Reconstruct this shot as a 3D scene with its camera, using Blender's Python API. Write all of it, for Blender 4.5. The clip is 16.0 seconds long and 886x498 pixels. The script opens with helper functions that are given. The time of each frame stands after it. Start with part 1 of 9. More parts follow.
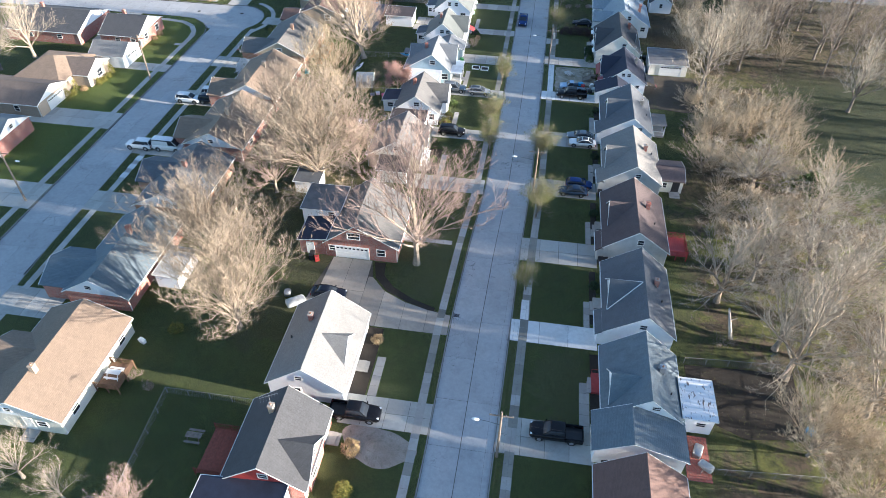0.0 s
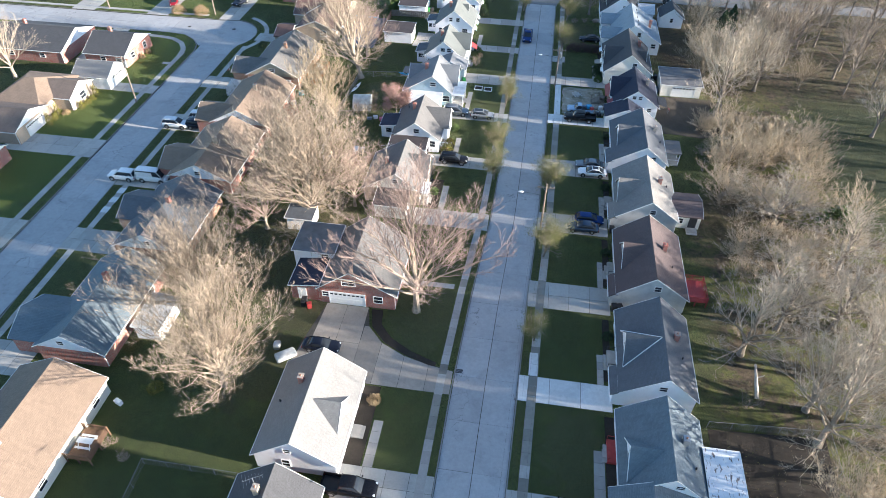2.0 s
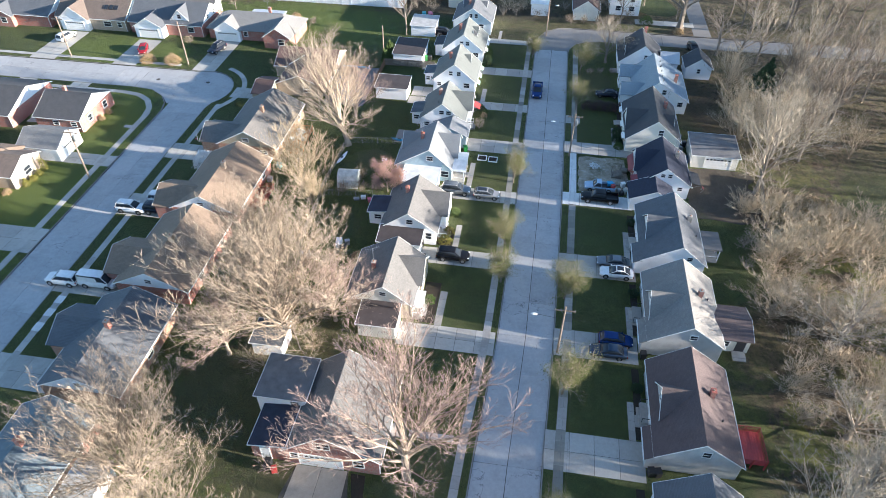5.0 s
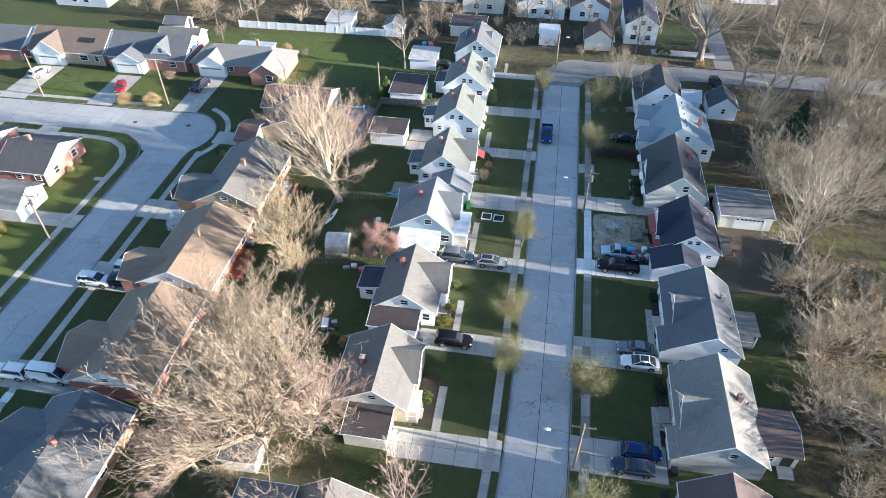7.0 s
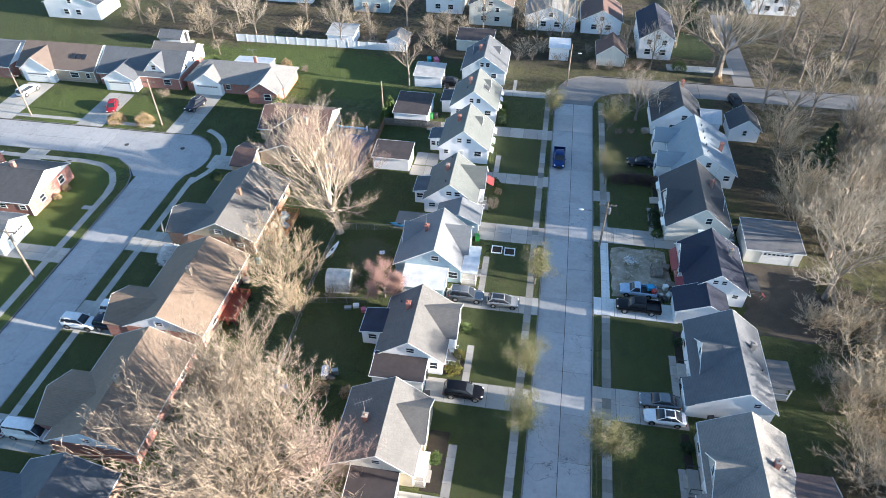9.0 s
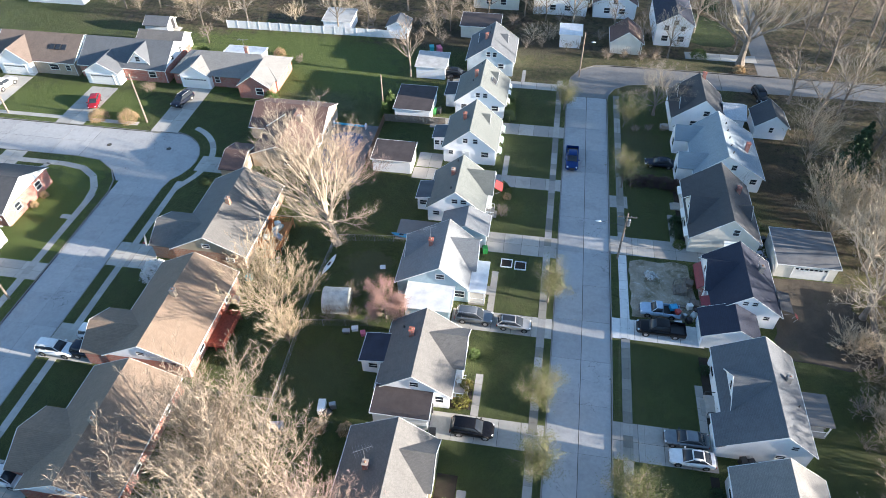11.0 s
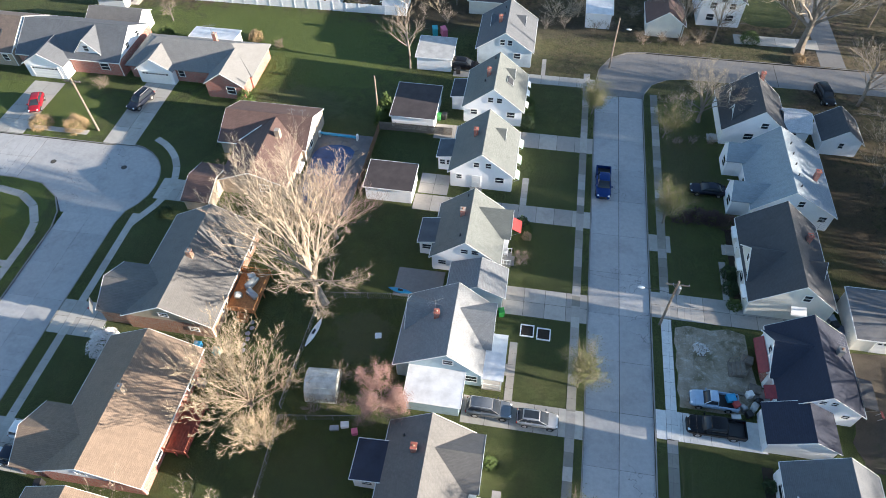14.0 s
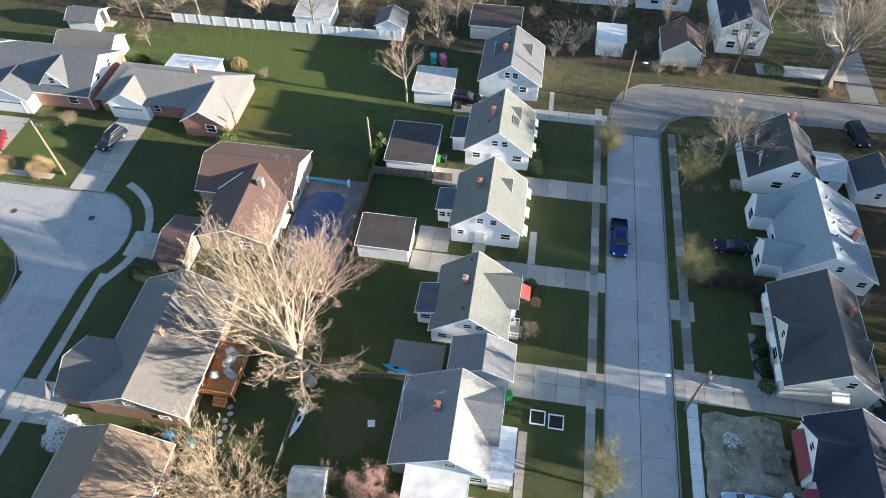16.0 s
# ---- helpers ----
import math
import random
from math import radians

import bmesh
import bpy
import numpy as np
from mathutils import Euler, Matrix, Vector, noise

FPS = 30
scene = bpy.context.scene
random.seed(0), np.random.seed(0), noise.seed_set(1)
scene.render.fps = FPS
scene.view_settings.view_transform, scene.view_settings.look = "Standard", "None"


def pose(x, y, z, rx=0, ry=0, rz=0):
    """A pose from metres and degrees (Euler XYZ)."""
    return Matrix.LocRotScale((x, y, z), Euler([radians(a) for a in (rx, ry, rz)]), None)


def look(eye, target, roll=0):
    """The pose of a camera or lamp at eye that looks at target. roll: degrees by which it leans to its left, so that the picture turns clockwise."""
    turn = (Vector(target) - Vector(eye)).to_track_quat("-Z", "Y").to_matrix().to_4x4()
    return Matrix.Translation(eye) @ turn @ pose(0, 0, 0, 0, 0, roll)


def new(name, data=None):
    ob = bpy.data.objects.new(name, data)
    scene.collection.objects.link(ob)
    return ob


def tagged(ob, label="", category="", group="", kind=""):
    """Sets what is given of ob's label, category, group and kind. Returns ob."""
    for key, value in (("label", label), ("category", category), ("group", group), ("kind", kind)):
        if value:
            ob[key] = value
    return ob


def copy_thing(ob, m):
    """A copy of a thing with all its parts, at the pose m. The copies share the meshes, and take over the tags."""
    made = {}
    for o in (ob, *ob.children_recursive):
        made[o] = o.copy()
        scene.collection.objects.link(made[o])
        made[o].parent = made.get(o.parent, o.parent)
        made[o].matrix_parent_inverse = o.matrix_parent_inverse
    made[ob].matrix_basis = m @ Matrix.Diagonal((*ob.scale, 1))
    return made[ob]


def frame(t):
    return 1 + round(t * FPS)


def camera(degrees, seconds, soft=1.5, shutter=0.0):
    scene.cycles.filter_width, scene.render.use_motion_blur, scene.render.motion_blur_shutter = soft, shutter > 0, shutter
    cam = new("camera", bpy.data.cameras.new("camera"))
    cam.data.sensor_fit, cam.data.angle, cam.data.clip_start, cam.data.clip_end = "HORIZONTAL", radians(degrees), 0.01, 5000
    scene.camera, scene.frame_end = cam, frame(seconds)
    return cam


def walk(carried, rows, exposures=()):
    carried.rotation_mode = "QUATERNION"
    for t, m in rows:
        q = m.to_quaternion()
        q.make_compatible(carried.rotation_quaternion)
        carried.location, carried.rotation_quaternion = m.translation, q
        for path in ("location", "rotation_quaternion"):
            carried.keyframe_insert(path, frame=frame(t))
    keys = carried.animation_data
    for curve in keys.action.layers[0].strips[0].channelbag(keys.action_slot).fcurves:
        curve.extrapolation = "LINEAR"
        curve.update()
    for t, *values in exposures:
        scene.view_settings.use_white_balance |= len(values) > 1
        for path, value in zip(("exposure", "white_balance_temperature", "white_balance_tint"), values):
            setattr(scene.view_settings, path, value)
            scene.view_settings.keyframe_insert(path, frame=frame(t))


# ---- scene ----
cam = camera(68.5, 16.0, 0.6)
PATH = [
    (0, (-0.037, 0.592, 64.023), (-0.247, 2.057, 62.678), 0.8),
    (0.5, (-0.266, 2.259, 64.046), (-0.478, 3.721, 62.697), 0.7),
    (1, (-0.621, 4.242, 64.101), (-0.835, 5.703, 62.752), 0.7),
    (1.5, (-1.099, 6.677, 64.199), (-1.31, 8.138, 62.85), 0.7),
    (2, (-1.573, 9.536, 64.303), (-1.784, 10.998, 62.954), 0.7),
    (2.5, (-2.02, 12.764, 64.389), (-2.232, 14.227, 63.042), 0.6),
    (3, (-2.438, 16.275, 64.471), (-2.651, 17.738, 63.124), 0.6),
    (3.5, (-2.858, 19.986, 64.58), (-3.073, 21.45, 63.234), 0.5),
    (4, (-3.354, 23.844, 64.661), (-3.571, 25.309, 63.316), 0.5),
    (6.5, (-5.509, 44.45, 65.384), (-5.741, 45.915, 64.042), -0.0),
    (7, (-5.918, 47.652, 65.466), (-6.154, 49.116, 64.124), -0.1),
    (7.5, (-6.365, 50.11, 65.521), (-6.601, 51.575, 64.18), -0.1),
    (8, (-6.902, 52.082, 65.525), (-7.139, 53.549, 64.186), -0.1),
    (8.5, (-7.469, 53.767, 65.495), (-7.708, 55.232, 64.154), -0.2),
    (9, (-7.951, 55.486, 65.461), (-8.194, 56.947, 64.117), -0.3),
    (10.4, (-9.3, 61.4, 65.05), (-9.54, 62.865, 63.71), -0.6),
    (11.3, (-10.221, 65.998, 64.688), (-10.457, 67.329, 63.213), -0.8),
    (11.5, (-10.443, 67.183, 64.674), (-10.67, 68.452, 63.145), -0.8),
    (12, (-11.039, 70.696, 64.691), (-11.254, 71.879, 63.093), -1.0),
    (12.5, (-11.754, 74.485, 64.671), (-11.98, 75.736, 63.127), -0.9),
    (13, (-12.63, 78.445, 64.576), (-12.853, 79.693, 63.029), -0.9),
    (13.5, (-13.55, 82.624, 64.417), (-13.768, 83.868, 62.866), -0.9),
    (14, (-14.382, 86.789, 64.255), (-14.598, 88.032, 62.703), -0.8),
    (14.5, (-15.138, 90.718, 64.059), (-15.351, 91.962, 62.507), -0.7),
    (15, (-15.834, 94.018, 63.857), (-16.043, 95.261, 62.304), -0.5),
    (15.5, (-16.399, 96.549, 63.721), (-16.603, 97.785, 62.162), -0.4),
    (16, (-16.862, 98.713, 63.634), (-17.061, 99.933, 62.062), -0.3),
]
walk(cam, [(t, look(eye, target, roll)) for t, eye, target, roll in PATH], [(0, 2.05, 5950, 10), (9, 2.07, 5950, 10), (12, 2.01, 6100, 10), (14, 1.88, 6250, 10), (16, 1.92, 6400, 10)])

# ---- light ----
SUN_EL, SUN_AZ = 10.5, 94.5  # degrees above the horizon, clockwise from +y
world = bpy.data.worlds.new("sky")
scene.world = world
world.use_nodes = True
wn = world.node_tree.nodes
sky = wn.new("ShaderNodeTexSky")
sky.sky_type, sky.sun_disc = "NISHITA", False
sky.sun_elevation, sky.sun_rotation = radians(SUN_EL), radians(SUN_AZ)
sky.air_density, sky.dust_density, sky.ozone_density = 1.0, 0.4, 2.0
wn["Background"].inputs["Strength"].default_value = 0.097
world.node_tree.links.new(sky.outputs["Color"], wn["Background"].inputs["Color"])
sun_way = Vector((math.sin(radians(SUN_AZ)) * math.cos(radians(SUN_EL)), math.cos(radians(SUN_AZ)) * math.cos(radians(SUN_EL)), math.sin(radians(SUN_EL))))
sun = new("sun", bpy.data.lights.new("sun", "SUN"))
sun.data.energy, sun.data.angle, sun.data.color = 5.0, radians(0.6), (1.0, 0.86, 0.70)
sun.matrix_world = look(sun_way * 300, (0, 0, 0))

# ---- materials ----


class Net:
    """A node material in the making."""

    def __init__(self, name, rough=0.8, metal=0.0):
        self.mat = bpy.data.materials.new(name)
        self.mat.use_nodes = True
        self.nodes, self.links = self.mat.node_tree.nodes, self.mat.node_tree.links
        self.out = self.nodes["Principled BSDF"]
        self.out.inputs["Roughness"].default_value = rough
        self.out.inputs["Metallic"].default_value = metal
        info = self.nodes.new("ShaderNodeObjectInfo")
        self.random = info.outputs["Random"]
        self.place = self.nodes.new("ShaderNodeTexCoord").outputs["Object"]
        self.world = self.nodes.new("ShaderNodeNewGeometry").outputs["Position"]

    def put(self, socket, value):
        if isinstance(value, bpy.types.NodeSocket):
            self.links.new(value, socket)
        else:
            socket.default_value = (*value, 1) if isinstance(value, tuple) and len(value) == 3 and socket.type == "RGBA" else value

    def math(self, op, a, b=0.0, clamp=False):
        n = self.nodes.new("ShaderNodeMath")
        n.operation, n.use_clamp = op, clamp
        self.put(n.inputs[0], a), self.put(n.inputs[1], b)
        return n.outputs[0]

    def noise(self, scale, detail=3.0, rough=0.6, where=None, lo=0.0, hi=1.0):
        n = self.nodes.new("ShaderNodeTexNoise")
        n.inputs["Scale"].default_value, n.inputs["Detail"].default_value, n.inputs["Roughness"].default_value = scale, detail, rough
        self.links.new(where if where is not None else self.world, n.inputs["Vector"])
        return self.span(n.outputs["Fac"], lo, hi) if (lo, hi) != (0.0, 1.0) else n.outputs["Fac"]

    def span(self, x, lo, hi, a=0.0, b=1.0):
        n = self.nodes.new("ShaderNodeMapRange")
        self.put(n.inputs["Value"], x)
        for key, v in (("From Min", lo), ("From Max", hi), ("To Min", a), ("To Max", b)):
            n.inputs[key].default_value = v
        return n.outputs["Result"]

    def mix(self, a, b, fac, blend="MIX"):
        n = self.nodes.new("ShaderNodeMix")
        n.data_type, n.blend_type = "RGBA", blend
        self.put(n.inputs["Factor"], fac), self.put(n.inputs["A"], a), self.put(n.inputs["B"], b)
        return n.outputs["Result"]

    def grey(self, x):
        n = self.nodes.new("ShaderNodeCombineColor")
        for i in range(3):
            self.put(n.inputs[i], x)
        return n.outputs[0]

    def axes(self, where):
        n = self.nodes.new("ShaderNodeSeparateXYZ")
        self.links.new(where, n.inputs[0])
        return n.outputs

    def vec(self, x, y, z):
        n = self.nodes.new("ShaderNodeCombineXYZ")
        for i, v in enumerate((x, y, z)):
            self.put(n.inputs[i], v)
        return n.outputs[0]

    def bricks(self, where, w, h, mortar, c1, c2, cm, offset=0.5):
        n = self.nodes.new("ShaderNodeTexBrick")
        n.offset = offset
        self.links.new(where, n.inputs["Vector"])
        n.inputs["Scale"].default_value = 1.0
        n.inputs["Brick Width"].default_value, n.inputs["Row Height"].default_value, n.inputs["Mortar Size"].default_value = w, h, mortar
        for key, c in (("Color1", c1), ("Color2", c2), ("Mortar", cm)):
            self.put(n.inputs[key], c)
        return n.outputs["Color"], n.outputs["Fac"]

    def tufts(self, mat, steep, scale=38.0, sheen=0.0):
        """Upright blades and clods: the surface faces all ways in its fine grain."""
        t = self.nodes.new("ShaderNodeTexNoise")
        t.inputs["Scale"].default_value, t.inputs["Detail"].default_value = scale, 2.0
        self.links.new(self.world, t.inputs["Vector"])
        way = self.nodes.new("ShaderNodeSeparateColor")
        self.links.new(t.outputs["Color"], way.inputs[0])
        lean = [self.math("MULTIPLY", self.math("SUBTRACT", way.outputs[i], 0.5), steep) for i in (0, 1)]
        v = self.nodes.new("ShaderNodeVectorMath")
        v.operation = "NORMALIZE"
        self.links.new(self.vec(lean[0], lean[1], 1.0), v.inputs[0])
        self.links.new(v.outputs[0], self.out.inputs["Normal"])
        self.put(self.out.inputs["Sheen Weight"], sheen)
        self.out.inputs["Sheen Roughness"].default_value = 0.5
        self.out.inputs["Sheen Tint"].default_value = (0.46, 0.54, 0.14, 1)
        return mat

    def done(self, colour, height=None, bump=0.3, size=0.05, rough=None):
        self.put(self.out.inputs["Base Color"], colour)
        if rough is not None:
            self.put(self.out.inputs["Roughness"], rough)
        if height is not None:
            b = self.nodes.new("ShaderNodeBump")
            b.inputs["Strength"].default_value, b.inputs["Distance"].default_value = bump, size
            self.links.new(height, b.inputs["Height"])
            self.links.new(b.outputs["Normal"], self.out.inputs["Normal"])
        return self.mat


def shade(c, k):
    return tuple(min(1.0, x * k) for x in c)


def plain(name, c, rough=0.6, metal=0.0, vary=0.12, scale=3.0, fine=25.0, bump=0.15):
    """Paint, metal or plastic with slight blotches and grain."""
    n = Net(name, rough, metal)
    big = n.noise(scale, 4, 0.6)
    col = n.mix(shade(c, 1 - vary), shade(c, 1 + vary), n.span(big, 0.3, 0.7))
    small = n.noise(fine, 2)
    return n.done(n.mix(col, n.grey(n.span(small, 0.2, 0.8, 1 - vary * 0.6, 1 + vary * 0.4)), 1.0, "MULTIPLY"), small, bump, 0.01)


def shingles(name, c, streak=0.35):
    """Asphalt shingles: courses, tabs of uneven tone, weather streaks and lichen."""
    n = Net(name, 0.92)
    x, y, z = n.axes(n.place)
    where = n.vec(n.math("ADD", x, y), n.math("MULTIPLY", z, 1.9), 0.0)
    tabs, gap = n.bricks(where, 0.32, 0.15, 0.010, shade(c, 0.92), shade(c, 1.1), shade(c, 0.65))
    big = n.noise(0.55, 5, 0.65)
    streaks = n.noise(1.0, 4, 0.6, n.vec(n.math("MULTIPLY", x, 0.5), n.math("MULTIPLY", y, 2.6), n.math("MULTIPLY", z, 0.5)))
    col = n.mix(tabs, shade(c, 1.35), n.span(big, 0.45, 0.72, 0.0, streak))
    col = n.mix(col, shade(c, 0.55), n.span(streaks, 0.5, 0.75, 0.0, streak))
    grain = n.noise(22, 2)
    col = n.mix(col, n.grey(n.span(grain, 0.25, 0.75, 0.78, 1.18)), 1.0, "MULTIPLY")
    return n.done(col, n.math("SUBTRACT", grain, gap), 0.4, 0.02)


def siding(name, c, step=0.2, dirt=0.12):
    """Lapped boards with a shadow line painted into the colour under each, a little dirt."""
    n = Net(name, 0.6)
    x, y, z = n.axes(n.world)
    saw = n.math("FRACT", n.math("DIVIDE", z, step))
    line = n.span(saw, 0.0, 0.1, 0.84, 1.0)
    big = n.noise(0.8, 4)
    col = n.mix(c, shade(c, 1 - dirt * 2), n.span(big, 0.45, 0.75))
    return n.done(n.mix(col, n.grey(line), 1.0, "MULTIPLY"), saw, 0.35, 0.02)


def brickwork(name, c):
    n = Net(name, 0.88)
    x, y, z = n.axes(n.world)
    col, gap = n.bricks(n.vec(n.math("ADD", x, y), z, 0.0), 0.21, 0.075, 0.012, shade(c, 0.75), shade(c, 1.25), (0.36, 0.32, 0.28))
    big = n.noise(0.9, 4)
    col = n.mix(col, shade(c, 0.55), n.span(big, 0.5, 0.8, 0.0, 0.5))
    return n.done(col, gap, -0.4, 0.01)


def concrete(name, c, vary=0.16, cracks=0.0):
    """Slabs of uneven tone, with stains, cracks' dirt and fine grit."""
    n = Net(name, 0.88)
    col = n.mix(shade(c, 1 - vary), shade(c, 1 + vary), n.random)
    big = n.noise(0.35, 6, 0.65)
    col = n.mix(col, shade(c, 0.62), n.span(big, 0.5, 0.75, 0.0, 0.55))
    mid = n.noise(2.2, 5, 0.7)
    col = n.mix(col, n.grey(n.span(mid, 0.25, 0.8, 0.86, 1.12)), 1.0, "MULTIPLY")
    grit = n.noise(30, 2)
    col = n.mix(col, n.grey(n.span(grit, 0.2, 0.8, 0.9, 1.1)), 1.0, "MULTIPLY")
    if cracks:
        line = n.span(n.math("ABSOLUTE", n.math("SUBTRACT", n.noise(0.16, 5, 0.55), 0.5)), 0.0, 0.0035, 1.0, 0.0)
        col = n.mix(col, shade(c, 0.35), n.math("MULTIPLY", line, n.noise(0.07, 2, lo=0.5, hi=0.56)))
    return n.done(col, grit, 0.15, 0.01)


def soil(name, tones, scale=0.25, bump=0.6):
    """Grass or earth: four tones mingled at several sizes."""
    n = Net(name, 0.95)
    a, b, d, e = tones
    col = n.mix(a, b, n.noise(scale, 6, 0.65, lo=0.38, hi=0.62))
    col = n.mix(col, d, n.noise(scale * 4.3, 6, 0.7, lo=0.52, hi=0.72))
    col = n.mix(col, e, n.noise(scale * 0.5, 5, 0.7, lo=0.56, hi=0.72))
    fine = n.noise(9, 5, 0.75)
    col = n.mix(col, n.grey(n.span(fine, 0.25, 0.75, 0.55, 1.45)), 1.0, "MULTIPLY")
    return n.tufts(n.done(col), bump * 8)


def leafy(name, c, rough=0.7, vary=0.45):
    n = Net(name, rough)
    isle = n.nodes.new("ShaderNodeNewGeometry").outputs["Random Per Island"]
    return n.done(n.mix(shade(c, 1 - vary), shade(c, 1 + vary), isle))


def bark(name, c):
    n = Net(name, 0.9)
    col = n.mix(shade(c, 0.6), shade(c, 1.3), n.noise(1.6, 5, 0.7, lo=0.3, hi=0.7))
    col = n.mix(col, n.grey(n.span(n.random, 0.0, 1.0, 0.82, 1.15)), 1.0, "MULTIPLY")
    return n.done(col, n.noise(12, 3), 0.4, 0.02)


def gloss(name, c, rough=0.25, metal=0.0, coat=0.1):
    n = Net(name, rough, metal)
    n.out.inputs["Coat Weight"].default_value = coat
    n.out.inputs["Coat Roughness"].default_value = 0.08
    n.out.inputs["Specular IOR Level"].default_value = 0.25
    dust = n.noise(2.0, 4)
    return n.done(n.mix(c, shade(c, 0.85), n.span(dust, 0.4, 0.7)))


E_LAWN = ((0.0175, 0.032, 0.0058), (0.031, 0.051, 0.0085), (0.066, 0.086, 0.015), (0.060, 0.060, 0.020))
LAWN = soil("mown_grass", E_LAWN, 0.22, 0.85)
CONCRETE = concrete("road_concrete", (0.39, 0.39, 0.39), 0.08, 1.0)
PAVING = concrete("pavement_concrete", (0.40, 0.385, 0.35), 0.14)
PAVING_WARM = concrete("warm_worn_concrete", (0.315, 0.28, 0.24), 0.16)
PAVING_NEW = concrete("new_concrete", (0.66, 0.66, 0.64), 0.06)
PAVING_MOSSY = concrete("mossy_concrete", (0.225, 0.215, 0.185), 0.2)
PAVING_OLD = concrete("old_concrete", (0.36, 0.34, 0.31), 0.16)
ASPHALT = concrete("worn_asphalt", (0.20, 0.195, 0.19), 0.08)
JOINT = plain("joint_dirt", (0.07, 0.065, 0.055), 0.95, vary=0.3)
KERB = concrete("kerb_concrete", (0.25, 0.24, 0.225), 0.12)
EARTH = soil("trodden_earth", ((0.075, 0.06, 0.045), (0.10, 0.082, 0.06), (0.06, 0.05, 0.035), (0.05, 0.055, 0.02)), 0.4)
FENCE_METAL = plain("dull_fence_metal", (0.36, 0.35, 0.33), 0.6, 0.4)
DARK_RED = plain("dark_red_paint", (0.21, 0.028, 0.035), 0.55, vary=0.2)
DIRT = soil("bare_dirt", ((0.33, 0.26, 0.21), (0.42, 0.345, 0.285), (0.20, 0.165, 0.115), (0.13, 0.125, 0.06)), 0.5)
MULCH = soil("dark_mulch", ((0.026, 0.02, 0.014), (0.037, 0.028, 0.02), (0.018, 0.014, 0.01), (0.034, 0.034, 0.015)), 0.6)
GRAVEL = soil("pale_gravel", ((0.42, 0.365, 0.29), (0.19, 0.165, 0.105), (0.56, 0.52, 0.46), (0.07, 0.08, 0.03)), 0.3)

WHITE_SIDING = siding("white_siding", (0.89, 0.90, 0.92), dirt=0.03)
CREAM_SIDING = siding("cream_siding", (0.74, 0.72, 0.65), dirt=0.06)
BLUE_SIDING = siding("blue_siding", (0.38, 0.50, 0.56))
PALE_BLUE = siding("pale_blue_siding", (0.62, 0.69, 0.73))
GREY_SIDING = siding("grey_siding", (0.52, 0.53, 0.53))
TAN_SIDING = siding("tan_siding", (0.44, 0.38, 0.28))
BRICK = brickwork("red_brick", (0.38, 0.105, 0.075))
BRICK_ORANGE = brickwork("orange_brick", (0.34, 0.15, 0.08))
BRICK_TAN = brickwork("tan_brick", (0.42, 0.33, 0.24))
STONE = brickwork("grey_block", (0.32, 0.31, 0.29))
TRIM = plain("white_trim", (0.82, 0.82, 0.80), 0.5, vary=0.05)
GALV = plain("galvanised_metal", (0.42, 0.43, 0.44), 0.45, 0.7)
DARK_METAL = plain("dark_metal", (0.05, 0.05, 0.055), 0.5, 0.3)
WHITE_ROOF = plain("white_sheet_roof", (0.66, 0.67, 0.68), 0.5, vary=0.16, scale=0.8)
WOOD_GREY = plain("weathered_wood", (0.20, 0.17, 0.14), 0.85, vary=0.3)
WOOD_RED = plain("red_stained_wood", (0.24, 0.065, 0.04), 0.75, vary=0.25)
WOOD_ORANGE = plain("orange_stained_wood", (0.44, 0.20, 0.075), 0.75, vary=0.25)
WOOD_BROWN = plain("brown_wood", (0.17, 0.10, 0.06), 0.8, vary=0.3)
POLE_WOOD = plain("pole_wood", (0.24, 0.19, 0.15), 0.9, vary=0.25)
FENCE_WHITE = plain("white_vinyl", (0.78, 0.80, 0.82), 0.45, vary=0.08)
GREEN_PLASTIC = plain("green_plastic", (0.03, 0.22, 0.05), 0.45)
BLACK_PLASTIC = plain("black_plastic", (0.02, 0.02, 0.022), 0.5)
BLUE_PLASTIC = plain("blue_plastic", (0.03, 0.28, 0.50), 0.4)
BLUE_COVER = plain("dull_blue_tarpaulin", (0.035, 0.07, 0.13), 0.6, vary=0.3)
TEAL_PLASTIC = plain("teal_plastic", (0.05, 0.38, 0.42), 0.5)
RED_PAINT = plain("red_paint", (0.38, 0.05, 0.045), 0.5, vary=0.18)
PINK_PLASTIC = plain("pink_plastic", (0.65, 0.16, 0.25), 0.5)
AWNING_GREEN = plain("mint_awning", (0.42, 0.62, 0.52), 0.5)
TARP = plain("pale_tarp", (0.50, 0.52, 0.50), 0.55, vary=0.25, scale=1.5)
PAVE_POOL = concrete("weathered_stone", (0.20, 0.19, 0.175))
POOL_COVER = plain("blue_pool_cover", (0.028, 0.072, 0.19), 0.5, vary=0.3, scale=0.7)
GLASS = gloss("window_glass", (0.03, 0.036, 0.045), 0.06, 0.0, 0.3)
TYRE = plain("tyre_rubber", (0.02, 0.02, 0.02), 0.85)
RIM = plain("alloy_rim", (0.45, 0.45, 0.46), 0.35, 0.8)
LAMP_RED = gloss("tail_lamp", (0.30, 0.02, 0.015), 0.2)
LAMP_CLEAR = gloss("head_lamp", (0.70, 0.72, 0.74), 0.15)
BARK_TAN = bark("tan_bark", (0.325, 0.262, 0.198))
BARK_PALE = bark("pale_bark", (0.335, 0.275, 0.212))
BARK_GREY = bark("grey_bark", (0.22, 0.185, 0.15))
BARK_BARE = bark("bare_dead_wood", (0.55, 0.49, 0.41))
BARK_GREY_TAN = bark("grey_tan_twigs", (0.40, 0.345, 0.272))
BARK_STRAW = bark("straw_twigs", (0.45, 0.365, 0.255))
